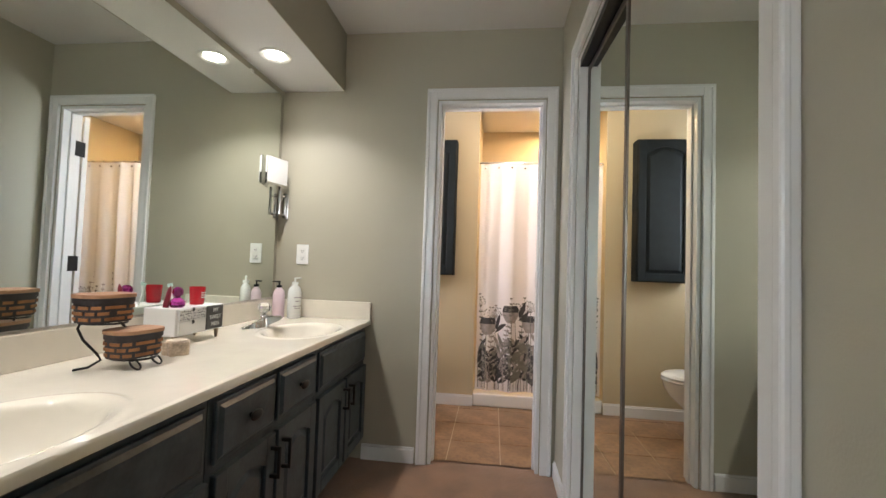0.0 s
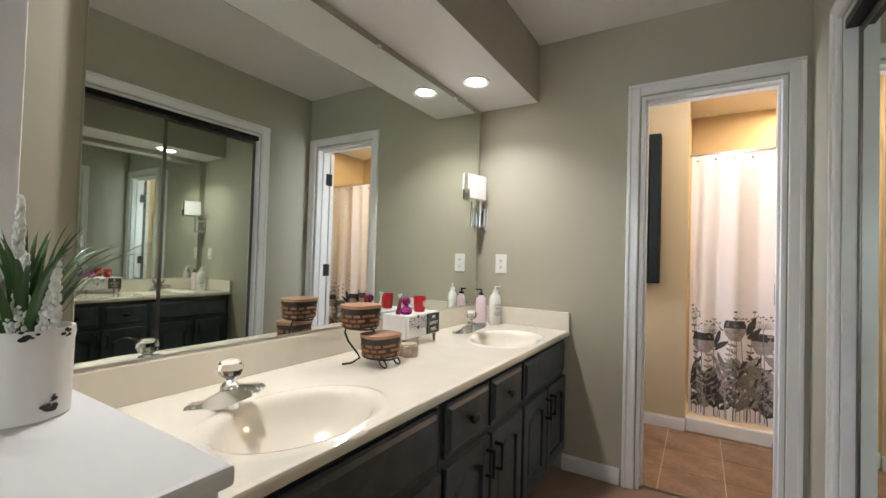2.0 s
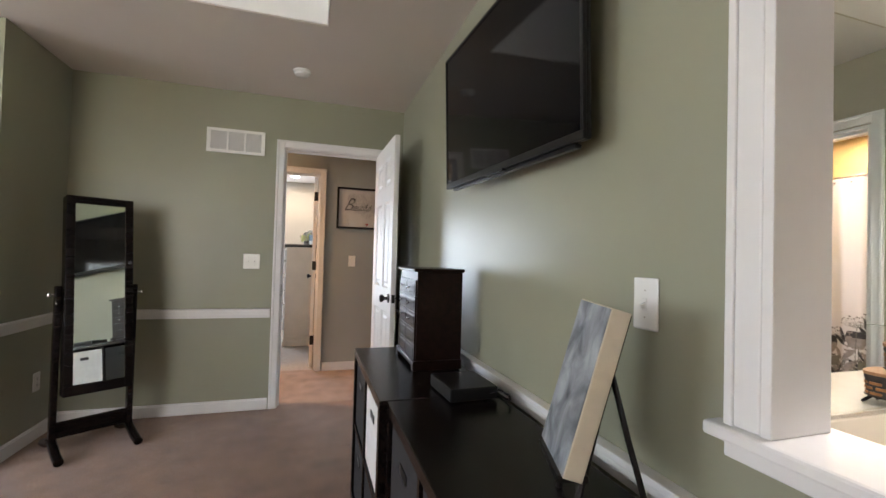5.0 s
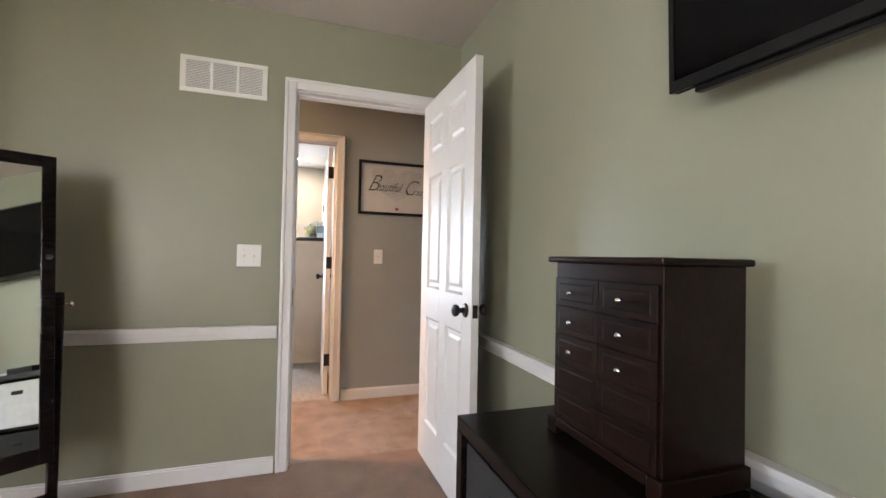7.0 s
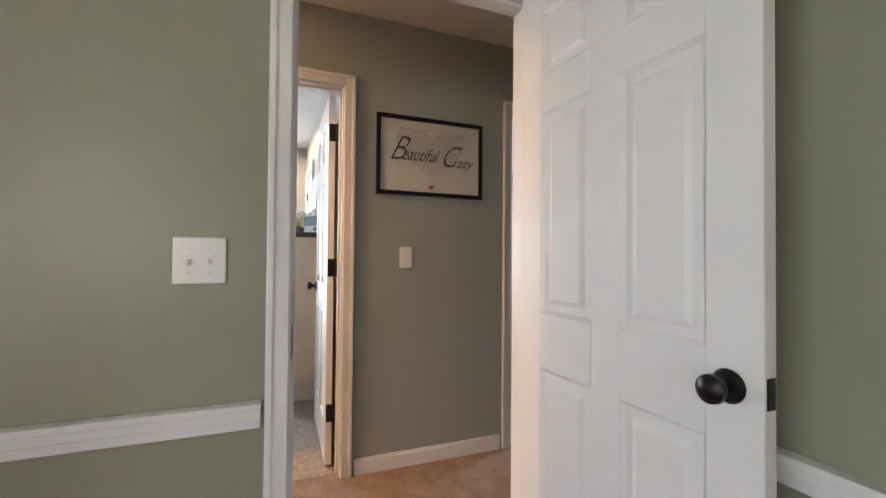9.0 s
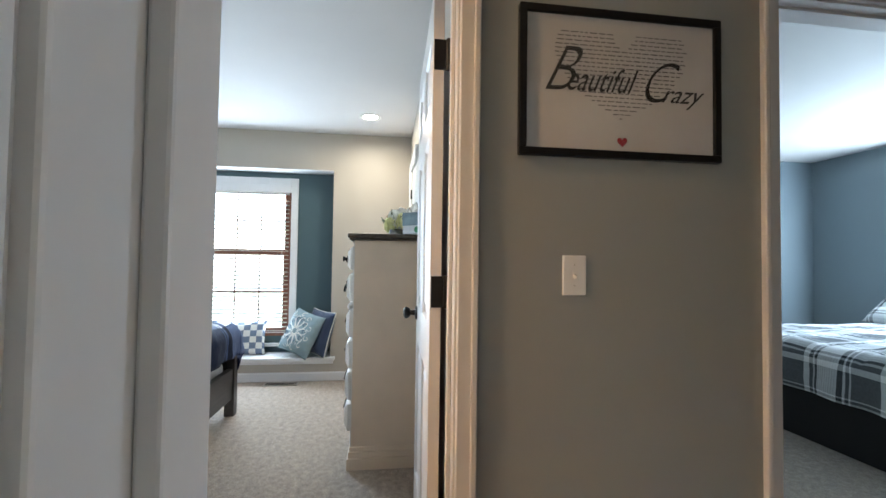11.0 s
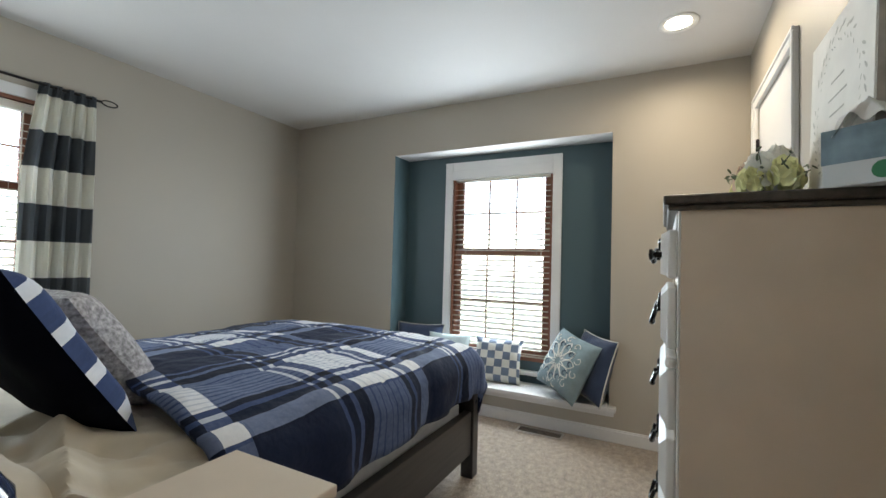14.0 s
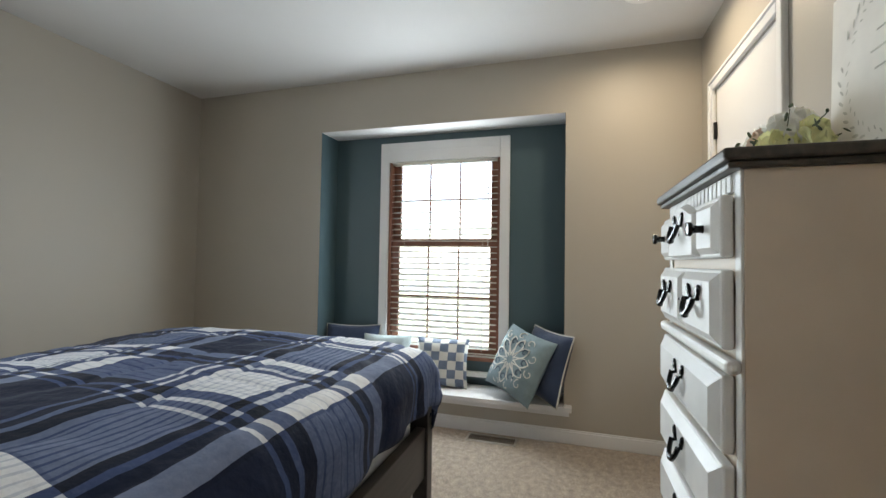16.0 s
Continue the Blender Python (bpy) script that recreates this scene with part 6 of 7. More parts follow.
part("nosing", boxes((0.236, 1.767, 0.2045, 0.300, 1.815, 0.2365), bev=0.004), trim_white, seat)
part("apron", boxes((0.2365, -0.03, 0.165, 0.252, 1.80, 0.2045), bev=0.003), trim_white, seat)
WX = -8.49
sash_window("window_guest", pose(WX, -1.345, 0, 0, 0, -90), 0.86, 0.40, 1.945, sash_brown, 3, "brown wood sash window with grilles")
wt_ = window_trim(pose(WX, -1.345, 0, 0, 0, -90), 0.86, 0.40, 1.945, 0.070, False)
part("valance", boxes((0.0, -0.02, 1.865, 0.86, 0.024, 1.945), bev=0.003), trim_white, wt_)
part("sill", boxes((-0.07, 0.001, 0.30, 0.93, 0.055, 0.33), bev=0.004), trim_white, wt_)
blinds(pose(WX - 0.032, -1.351, 0, 0, 0, -90), 0.848, 0.415, 1.90, "open cream slatted blind in the guest window")
# Pillows along the seat: the face looks into the room, +x
def seat_pillow(y, x, tilt, yaw, *rest, z=0.236, roll=0, **kw):
    return cushion("throw_pillow", pose(x, y, z) @ pose(0, 0, 0, 0, 0, 90 + yaw) @ pose(0, 0, 0, tilt * -1, roll, 0), *rest, group="window seat pillows", **kw)


seat_pillow(-1.725, -8.335, 18, 6, 0.38, 0.34, 0.10, (check_blue, check_blue), "blue and cream checked throw pillow on the window seat")
fp = seat_pillow(-1.255, -8.215, 24, -40, 0.41, 0.43, 0.14, (slate_linen, slate_linen), "grey blue throw pillow with scrolled applique", z=0.272, roll=11)
seat_pillow(-1.065, -8.275, 15, -50, 0.40, 0.44, 0.13, (navy_cloth, navy_cloth), "navy throw pillow with cream piping", trim=cream_cord, z=0.250, roll=3)
seat_pillow(-2.43, -8.32, 16, 12, 0.42, 0.40, 0.13, (navy_cloth, navy_cloth), "navy throw pillow with cream piping", trim=cream_cord)
seat_pillow(-2.12, -8.25, 20, 10, 0.36, 0.36, 0.12, (pale_blue, pale_blue), "pale blue throw pillow beside the window")


def on_face(a, b, w, h, t, lift=0.003):
    puff = max(0.0, (1 - a ** 4) * (1 - b ** 4)) ** 0.55
    return (a * w / 2 * (1 - 0.07 * (1 - b * b) * abs(a) ** 3), -(t / 2 * puff) - lift, h / 2 + b * h / 2 * (1 - 0.07 * (1 - a * a) * abs(b) ** 3))


dark_scroll = material("slate_embroidery", (0.07, 0.10, 0.13), 0.8, var=0.1)
for k in range(11):
    a0 = radians(35 + k * 32.7) + 0.1
    pts, pts2, pts3 = [], [], []
    for i in range(15):
        s = i / 14
        r = 0.12 + 0.62 * s
        pts.append(on_face(-0.12 + r * math.cos(a0 + 0.28 * math.sin(s * math.pi)), -0.02 + r * math.sin(a0 + 0.28 * math.sin(s * math.pi)), 0.41, 0.43, 0.14))
        pts2.append(on_face(-0.12 + r * math.cos(a0 - 0.28 * math.sin(s * math.pi)), -0.02 + r * math.sin(a0 - 0.28 * math.sin(s * math.pi)), 0.41, 0.43, 0.14))
        q = s * 5.2
        rr = 0.13 * (1 - s * 0.75)
        pts3.append(on_face(-0.12 + 0.55 * math.cos(a0) + rr * math.cos(q), -0.02 + 0.55 * math.sin(a0) + rr * math.sin(q), 0.41, 0.43, 0.14))
    bm = bmesh.new()
    tube(bm, pts, 0.0042, 6), tube(bm, pts2, 0.0042, 6)
    part("scroll_petal", bm, cream_cord, fp, smooth=True)
    bm = bmesh.new()
    tube(bm, pts3, 0.0046, 6)
    part("scroll_curl", bm, dark_scroll, fp, smooth=True)
    bm = bmesh.new()
    a1 = a0 + radians(16)
    tube(bm, [on_face(max(-0.95, min(0.95, -0.12 + 0.86 * math.cos(a1) + 0.15 * (1 - q / 7) * math.cos(q + k))), max(-0.95, min(0.95, -0.02 + 0.80 * math.sin(a1) + 0.15 * (1 - q / 7) * math.sin(q + k))), 0.41, 0.43, 0.14) for q in [i * 0.4 for i in range(14)]], 0.0036, 6)
    part("scroll_curl", bm, cream_cord, fp, smooth=True)

# Floor register
rgst = thing("floor_register", "brown metal floor register in the carpet", "vent", pose(-8.20, -1.485, 0.0))
part("frame", boxes((-0.005, 0, 0, 0.105, 0.012, 0.007), (-0.005, 0.300, 0, 0.105, 0.312, 0.007), (-0.005, 0.012, 0, 0.008, 0.300, 0.007), (0.092, 0.012, 0, 0.105, 0.300, 0.007), bev=0.001), nickel, rgst, "brown metal rim")
bm = bmesh.new()
for i in range(24):
    bx(bm, 0.008, 0.016 + i * 0.012, 0.001, 0.092, 0.021 + i * 0.012, 0.005)
tagged(part("louvre", bm, dark_walnut, rgst), kind="stuff")

# Tall dresser
ds = thing("dresser", "tall distressed white dresser with black bail pulls", "dresser", pose(-7.03, -0.545, 0))
DW, DD = 0.60, 0.385
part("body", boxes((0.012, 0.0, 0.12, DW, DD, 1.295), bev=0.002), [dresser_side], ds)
part("face_frame", boxes((0.0, -0.006, 0.12, 0.030, 0.0, 1.295), (DW - 0.030, -0.006, 0.12, DW, 0.0, 1.295), (0.030, -0.006, 1.255, DW - 0.030, 0.0, 1.295), (0.03, -0.006, 0.12, DW - 0.03, 0, 0.19), bev=0.002), dresser_white, ds, "white face frame")
part("top", boxes((-0.03, -0.040, 1.308, DW + 0.022, DD + 0.01, 1.333), bev=0.006), dresser_top, ds, "grey stained wooden top")
part("top_moulding", boxes((-0.022, -0.030, 1.294, DW + 0.014, DD, 1.308), bev=0.005), dresser_top, ds)
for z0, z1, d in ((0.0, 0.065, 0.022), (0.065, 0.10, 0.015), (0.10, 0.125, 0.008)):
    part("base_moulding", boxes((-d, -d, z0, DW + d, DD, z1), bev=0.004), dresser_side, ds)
for i in range(18):
    x = 0.035 + i * 0.0295
    part("bead", boxes((x, -0.010, 1.256, x + 0.024, -0.006, 1.293), bev=0.002), dresser_white, ds)
part("waist_moulding", boxes((-0.006, -0.034, 0.899, DW + 0.008, -0.006, 0.928), bev=0.010), dresser_white, ds)


def bail_pull(x, z, parent):
    bm = bmesh.new()
    for s in (-1, 1):
        lathe(bm, (x + s * 0.030, -0.036, z + 0.014), [(0.011, 0), (0.012, 0.002), (0.006, 0.006), (0.006, 0.014), (0.008, 0.016), (0.0001, 0.018)], 14, pose(0, 0, 0, 90))
        ball(bm, (x + s * 0.038, -0.048, z + 0.030), 0.009, 0.006, 0.017, 8, pose(0, 0, 0, 0, s * 25))
    tube(bm, [(x + 0.034 * math.cos(a), -0.056 + 0.012 * math.sin(a), z + 0.014 + 0.040 * math.sin(a)) for a in [math.pi + math.pi * i / 12 for i in range(13)]], 0.0062, 8)
    ball(bm, (x, -0.066, z - 0.025), 0.018, 0.009, 0.009, 10)
    part("bail_pull", bm, black_gloss, parent, "glossy black bail pull", True)


black_gloss = material("black_hardware", (0.006, 0.006, 0.006), 0.14, 0.5, var=0.1)
rows_ = ((1.123, 1.250, "three"), (0.940, 1.100, "two"), (0.735, 0.890, "one"), (0.555, 0.715, "one"), (0.375, 0.535, "one"), (0.200, 0.355, "one"))
for z0, z1, kind in rows_:
    fr = boxes((0.032, -0.030, z0, DW - 0.032, -0.006, z1), bev=0.006)
    if kind == "three":
        for a, b in ((0.04, 0.17), (DW - 0.17, DW - 0.04)):
            frustum(fr, a, z0 + 0.008, b, z1 - 0.008, -0.029, -0.042, 0.014)
        n = 14
        lo = [fr.verts.new((0.18 + (DW - 0.36) * i / n, -0.046, z0 + 0.010)) for i in range(n + 1)]
        hi = [fr.verts.new((0.18 + (DW - 0.36) * i / n, -0.046, z1 - 0.022 + 0.028 * math.sin(math.pi * i / n) ** 2)) for i in range(n + 1)]
        lo2 = [fr.verts.new((0.172 + (DW - 0.344) * i / n, -0.029, z0 + 0.004)) for i in range(n + 1)]
        hi2 = [fr.verts.new((0.172 + (DW - 0.344) * i / n, -0.029, z1 - 0.012 + 0.028 * math.sin(math.pi * i / n) ** 2)) for i in range(n + 1)]
        for i in range(n):
            fr.faces.new((lo[i], lo[i + 1], hi[i + 1], hi[i])), fr.faces.new((hi[i], hi[i + 1], hi2[i + 1], hi2[i])), fr.faces.new((lo2[i], lo2[i + 1], lo[i + 1], lo[i]))
        fr.faces.new((lo[0], hi[0], hi2[0], lo2[0])), fr.faces.new((lo[n], lo2[n], hi2[n], hi[n]))
    elif kind == "two":
        frustum(fr, 0.038, z0 + 0.006, DW / 2 - 0.006, z1 - 0.006, -0.029, -0.044, 0.020)
        frustum(fr, DW / 2 + 0.006, z0 + 0.006, DW - 0.038, z1 - 0.006, -0.029, -0.044, 0.020)
    else:
        frustum(fr, 0.038, z0 + 0.006, DW - 0.038, z1 - 0.006, -0.029, -0.046, 0.026)
    dr = part("drawer_front", fr, dresser_white, ds)
    dr.matrix_basis = pose(0, 0, 0)
    zc = (z0 + z1) / 2
    hold = part("hardware_back", boxes((DW / 2 - 0.004, -0.0462, zc - 0.003, DW / 2 + 0.004, -0.0455, zc + 0.003)), black_gloss, dr)
    if kind == "three":
        for x in (0.105, DW - 0.105):
            part("knob", lathe(bmesh.new(), (x, -0.040, zc), [(0.010, 0), (0.008, 0.008), (0.009, 0.020), (0.016, 0.026), (0.015, 0.034), (0.0001, 0.036)], 18, pose(0, 0, 0, 90)), black_gloss, dr, "glossy black knob", True)
        bail_pull(DW / 2, zc + 0.01, dr)
    elif kind == "two":
        bail_pull(DW * 0.27, zc, dr), bail_pull(DW * 0.73, zc, dr)
    else:
        bail_pull(DW / 2, zc, dr)

# On the dresser: flowers, a tissue box and a sign
TOP = 1.333
fl = thing("flower_arrangement", "cream and yellow artificial flowers in a grey bowl", "flowers", pose(-6.885, -0.295, TOP) @ Matrix.Diagonal((0.88, 0.82, 1.22, 1)))
part("bowl", lathe(bmesh.new(), (0, 0, 0), [(0.055, 0), (0.062, 0.004), (0.066, 0.048), (0.062, 0.050), (0.056, 0.03), (0.0001, 0.03)], 28), material("grey_ribbed_bowl", (0.20, 0.19, 0.18), 0.6, var=0.2, scale=30), fl, "grey bowl", True)
petal_cream = material("cream_petals", (0.93, 0.92, 0.86), 0.8, var=0.12, scale=20)
petal_yellow = material("yellow_green_petals", (0.90, 0.89, 0.50), 0.8, var=0.18, scale=20)
petal_peach = material("peach_petals", (0.80, 0.60, 0.46), 0.8, var=0.15, scale=20)
rg = random.Random(11)


def blossom(place, r, mat, n=26):
    bm = bmesh.new()
    for i in range(n):
        s = (i + 0.5) / n
        ph, th = math.acos(1 - 1.5 * s), i * 2.4
        d = Vector((math.sin(ph) * math.cos(th), math.sin(ph) * math.sin(th), math.cos(ph)))
        q = d.to_track_quat("Z", "Y").to_matrix().to_4x4()
        t = bmesh.new()
        bmesh.ops.create_grid(t, x_segments=3, y_segments=3, size=r * 0.48)
        for v in t.verts:
            rr = (v.co.x ** 2 + v.co.y ** 2) / (r * r)
            v.co.z = 0.55 * r * rr
            if rr > 0.3:
                v.co.x *= 0.75
                v.co.y *= 0.75
        add(bm, t, Matrix.Translation(Vector(place) + d * r * (0.45 + 0.35 * s)) @ q @ pose(rg.uniform(-1, 1) * 0.002, 0, 0, rg.uniform(-25, 25), rg.uniform(-25, 25), rg.uniform(0, 90)))
    # Core added inside the petals to bounce light back onto them.
    ball(bm, place, r * 0.55, r * 0.55, r * 0.5, 10)
    return part("blossom", bm, mat, fl, smooth=True)


for k, (x, y, z, r, mt_) in enumerate(((-0.045, -0.030, 0.085, 0.036, petal_cream), (0.035, -0.02, 0.085, 0.040, petal_cream), (-0.005, -0.045, 0.080, 0.030, petal_peach), (0.0, 0.03, 0.105, 0.038, petal_cream), (-0.070, 0.02, 0.070, 0.032, petal_yellow), (-0.055, -0.055, 0.060, 0.026, petal_yellow), (0.065, 0.03, 0.075, 0.034, petal_yellow), (0.06, -0.05, 0.065, 0.028, petal_yellow), (0.0, 0.06, 0.075, 0.03, petal_yellow))):
    blossom((x * 1.25, y * 1.25, z * 1.2), r * 1.55, mt_)
for k in range(9):
    a = k * 0.7 + 0.3
    bm = bmesh.new()
    tip = Vector((0.165 * math.cos(a), 0.135 * math.sin(a), 0.095 + 0.05 * rg.random()))
    tube(bm, [(0.02 * math.cos(a), 0.02 * math.sin(a), 0.04), tuple(tip * 0.6 + Vector((0, 0, 0.03))), tuple(tip)], 0.0016, 5)
    for i in range(7):
        s = 0.45 + 0.55 * i / 6
        p = tip * s + Vector((0, 0, 0.03 * (1 - s)))
        ball(bm, p + Vector((rg.uniform(-0.012, 0.012), rg.uniform(-0.012, 0.012), rg.uniform(-0.006, 0.010))), 0.011, 0.0045, 0.002, 8, pose(0, 0, 0, rg.uniform(-60, 60), rg.uniform(-60, 60), rg.uniform(0, 180)))
    part("leaf_sprig", bm, material("dusty_green_leaf", (0.10, 0.13, 0.075), 0.6, var=0.25, scale=30), fl, smooth=True)
tx = thing("tissue_box", "blue and white tissue box with a green seal", "tissue box", pose(-6.425, -0.275, TOP, 0, 0, 50.7))
part("carton", boxes((0, 0, 0, 0.128, 0.080, 0.126), bev=0.003), material("white_carton", (0.62, 0.66, 0.67), 0.55, var=0.05), tx)
part("wave_print", boxes((-0.0008, -0.0008, 0.050, 0.1288, 0.0808, 0.1255)), material("slate_blue_print", (0.20, 0.29, 0.34), 0.55, var=0.35, scale=14), tx, "blue wave print")
part("seal", cyl(bmesh.new(), (0.102, -0.0012, 0.026), 0.018, 0.001, pose(0, 0, 0, 90), 24), material("green_seal", (0.02, 0.20, 0.08), 0.5), tx, "round green seal")
bm = bmesh.new()
t = bmesh.new()
bmesh.ops.create_grid(t, x_segments=14, y_segments=14, size=0.045)
for v in t.verts:
    r = v.co.xy.length
    v.co.z = 0.065 - r * 1.1 + 0.012 * math.sin(6 * math.atan2(v.co.y, v.co.x)) * r / 0.045
add(bm, t, pose(0.064, 0.04, 0.129))
part("tissue", bm, plate_white, tx, "white tissue tuft", True)
sg = thing("wreath_sign", "pale wooden sign with a painted leaf wreath", "sign", pose(-6.89, -0.190, TOP, -1.6))
part("board", boxes((0, 0, 0, 0.45, 0.036, 0.50), bev=0.002), material("whitewashed_board", (0.72, 0.70, 0.65), 0.7, var=0.05, scale=12), sg)
# The sign's sides lie in shade, which is put into their grey.
part("shaded_edge", boxes((-0.004, 0.003, 0, 0, 0.037, 0.50), (0.45, 0.003, 0, 0.454, 0.037, 0.50), (-0.004, 0.003, 0.50, 0.454, 0.037, 0.504)), material("side_shade_grey", (0.42, 0.39, 0.35), 0.6, var=0.2, scale=20), sg, "sign edges greyed for their shade")
sage_ink = material("sage_painted_leaves", (0.48, 0.47, 0.42), 0.8, var=0.2, scale=30)
for k in range(84):
    a = 2 * math.pi * k / 84 + 0.02 * math.sin(k * 5)
    if 0.25 < (k / 84 * 3) % 1 < 0.38:
        continue
    bm = bmesh.new()
    rr = 0.165 + (0.012, -0.008, 0.020, -0.014)[k % 4]
    t = bmesh.new()
    bmesh.ops.create_circle(t, cap_ends=True, segments=8, radius=(0.011, 0.008, 0.013, 0.007)[k % 4])
    add(bm, t, pose(0.225 + rr * math.cos(a), -0.0012, 0.26 + rr * math.sin(a) * 1.1, 90) @ pose(0, 0, 0, 0, 0, math.degrees(a) + (50 if k % 2 else 125)) @ Matrix.Diagonal((1, 0.34, 1, 1)))
    part("painted_leaf", bm, sage_ink, sg)
bm = bmesh.new()
for i, w in enumerate((0.09, 0.13, 0.10)):
    bx(bm, 0.225 - w / 2, -0.0012, 0.33 - i * 0.045, 0.225 + w / 2, 0.0, 0.334 - i * 0.045)
part("painted_words", bm, sage_ink, sg)

# Side window with its curtain
sash_window("window_guest_side", pose(-6.30, -3.83, 0), 0.95, 0.85, 2.02, sash_brown, 3, "brown wood sash window beside the bed")
window_trim(pose(-6.30, -3.83, 0), 0.95, 0.85, 2.02, 0.065)
blinds(pose(-6.294, -3.862, 0), 0.938, 0.86, 2.0, "open cream slatted blind behind the curtain")


def curtain_stripes(name, c1, c2, z_top, first, band):
    """Cloth with broad level bands; thin enough to let some daylight through."""
    m = bpy.data.materials.new(name)
    m.use_nodes = True
    nt = m.node_tree
    b = nt.nodes["Principled BSDF"]
    b.inputs["Roughness"].default_value = 0.9
    tc = nt.nodes.new("ShaderNodeTexCoord")
    sep = nt.nodes.new("ShaderNodeSeparateXYZ")
    nt.links.new(tc.outputs["Object"], sep.inputs[0])
    s = node_math(nt, "DIVIDE", node_math(nt, "SUBTRACT", z_top - first + 20 * band, sep.outputs[2]), band * 2)
    on = node_math(nt, "GREATER_THAN", node_math(nt, "FRACT", s), 0.5)
    mix = nt.nodes.new("ShaderNodeMix")
    mix.data_type = "RGBA"
    nt.links.new(on, mix.inputs[0])
    mix.inputs[6].default_value, mix.inputs[7].default_value = (*c1, 1), (*c2, 1)
    nt.links.new(mix.outputs[2], b.inputs["Base Color"])
    tr = nt.nodes.new("ShaderNodeBsdfTranslucent")
    nt.links.new(mix.outputs[2], tr.inputs[0])
    ms = nt.nodes.new("ShaderNodeMixShader")
    ms.inputs[0].default_value = 0.6
    nt.links.new(b.outputs[0], ms.inputs[1]), nt.links.new(tr.outputs[0], ms.inputs[2])
    nt.links.new(ms.outputs[0], nt.nodes["Material Output"].inputs[0])
    return m


cur = thing("curtain", "grey and cream striped curtain on a black rod", "curtain", pose(-6.56, -3.775, 0))
bm = bmesh.new()
rows2 = []
for i in range(61):
    s = i / 60
    row = []
    for z in [0.05 + 2.08 * k / 30 for k in range(31)]:
        pinch = 0.80 + 0.20 * min(1, (2.13 - z) / 0.5)
        row.append(bm.verts.new((0.015 + s * 0.345 * pinch + (1 - pinch) * 0.05, 0.024 * math.sin(s * 31 + 0.8 * math.sin(z * 1.7)) * (0.5 + 0.5 * min(1, (2.13 - z) / 0.3)) + 0.006 * math.sin(s * 90 + z * 3), z)))
    rows2.append(row)
for a, b in zip(rows2, rows2[1:]):
    for k in range(30):
        bm.faces.new((a[k], b[k], b[k + 1], a[k + 1]))
part("cloth", bm, curtain_stripes("grey_cream_bands", (0.86, 0.85, 0.78), (0.115, 0.13, 0.145), 2.06, 0.0, 0.213), cur, smooth=True)
bm = bmesh.new()
tube(bm, [(0.0, 0.0, 2.115), (1.35, 0.0, 2.115)], 0.008, 10)
part("rod", bm, black_metal, cur, "black curtain rod", True)
bm = bmesh.new()
tube(bm, [(-0.045 + 0.045 * math.cos(a), 0, 2.115 + 0.018 * math.sin(a)) for a in [2 * math.pi * i / 18 for i in range(19)]], 0.0045, 6)
part("finial", bm, black_metal, cur, "looped black finial", True)
part("bracket", boxes((0.03, -0.055, 2.10, 0.045, 0.006, 2.112)), black_metal, cur)

# Framed print in the hall
pf = thing("framed_print", "black framed heart shaped word print on the hall wall", "picture", pose(H1, 0.318, 1.706, 0, 0, 90))
PW, PH = 0.317, 0.219
part("frame", boxes((-PW, -0.022, -PH, PW, 0, -PH + 0.022), (-PW, -0.022, PH - 0.022, PW, 0, PH), (-PW, -0.022, -PH + 0.022, -PW + 0.022, 0, PH - 0.022), (PW - 0.022, -0.022, -PH + 0.022, PW, 0, PH - 0.022), bev=0.003), black_plastic, pf, "black frame")
pp = part("paper", boxes((-PW + 0.02, -0.010, -PH + 0.02, PW - 0.02, -0.006, PH - 0.02)), material("shiplap_paper", (0.52, 0.50, 0.47), 0.7, var=0.05, scale=6), pf, "white print")
bm = bmesh.new()
rg = random.Random(2)
pale_ink = material("grey_ink", (0.17, 0.16, 0.16), 0.8)
for i in range(24):
    z = 0.150 - i * 0.0125
    q = z / 0.16
    half = 0.0
    for k in range(60):
        x = k / 60 * 0.25
        xx = x / 0.21
        yy = q * 1.05 - 0.12
        if (xx * xx + yy * yy - 0.72) ** 3 - xx * xx * yy ** 3 * 1.25 < 0:
            half = x
    x = -half
    while x < half - 0.008:
        w = rg.uniform(0.008, 0.026)
        inner = abs(x) < 0.035 * (z - 0.10) / 0.05 if z > 0.10 else False
        if not inner:
            bx(bm, x, -0.0104, z - 0.0016, min(x + w, half), -0.0098, z + 0.0016)
        x += w + 0.005
tagged(part("lines_of_words", bm, pale_ink, pp, "small grey printed lines"), kind="stuff")
for text, size, px, pz, wx, hz in (("B", 0.19, -0.208, 0.032, 0.85, 1.05), ("eautiful", 0.082, -0.076, 0.008, 0.86, 1.25), ("C", 0.175, 0.094, 0.010, 0.80, 1.05), ("razy", 0.075, 0.184, -0.018, 1.0, 1.05)):
    written(pp, text, size, ink, pose(px, -0.0108, pz, 90) @ Matrix.Diagonal((wx, hz, 1, 1)), 0.60, -0.0026 if len(text) == 1 else 0.0)
bm = bmesh.new()
hv = [bm.verts.new((0.016 * math.sin(a) ** 3, -0.0106, -0.168 + 0.001 * (13 * math.cos(a) - 5 * math.cos(2 * a) - 2 * math.cos(3 * a) - math.cos(4 * a)))) for a in [2 * math.pi * i / 32 for i in range(32)]]
bm.faces.new(hv)
part("heart", bm, material("red_ink", (0.30, 0.02, 0.03), 0.7), pp, "small red heart")
gl = part("glazing", boxes((-PW + 0.02, -0.014, -PH + 0.02, PW - 0.02, -0.0125, PH - 0.02)), pane_glass, pf)
gl.visible_shadow = False

# North bedroom
b3 = thing("bed", "low black bed with a grey plaid quilt", "bed", pose(-5.84, 2.50, 0))
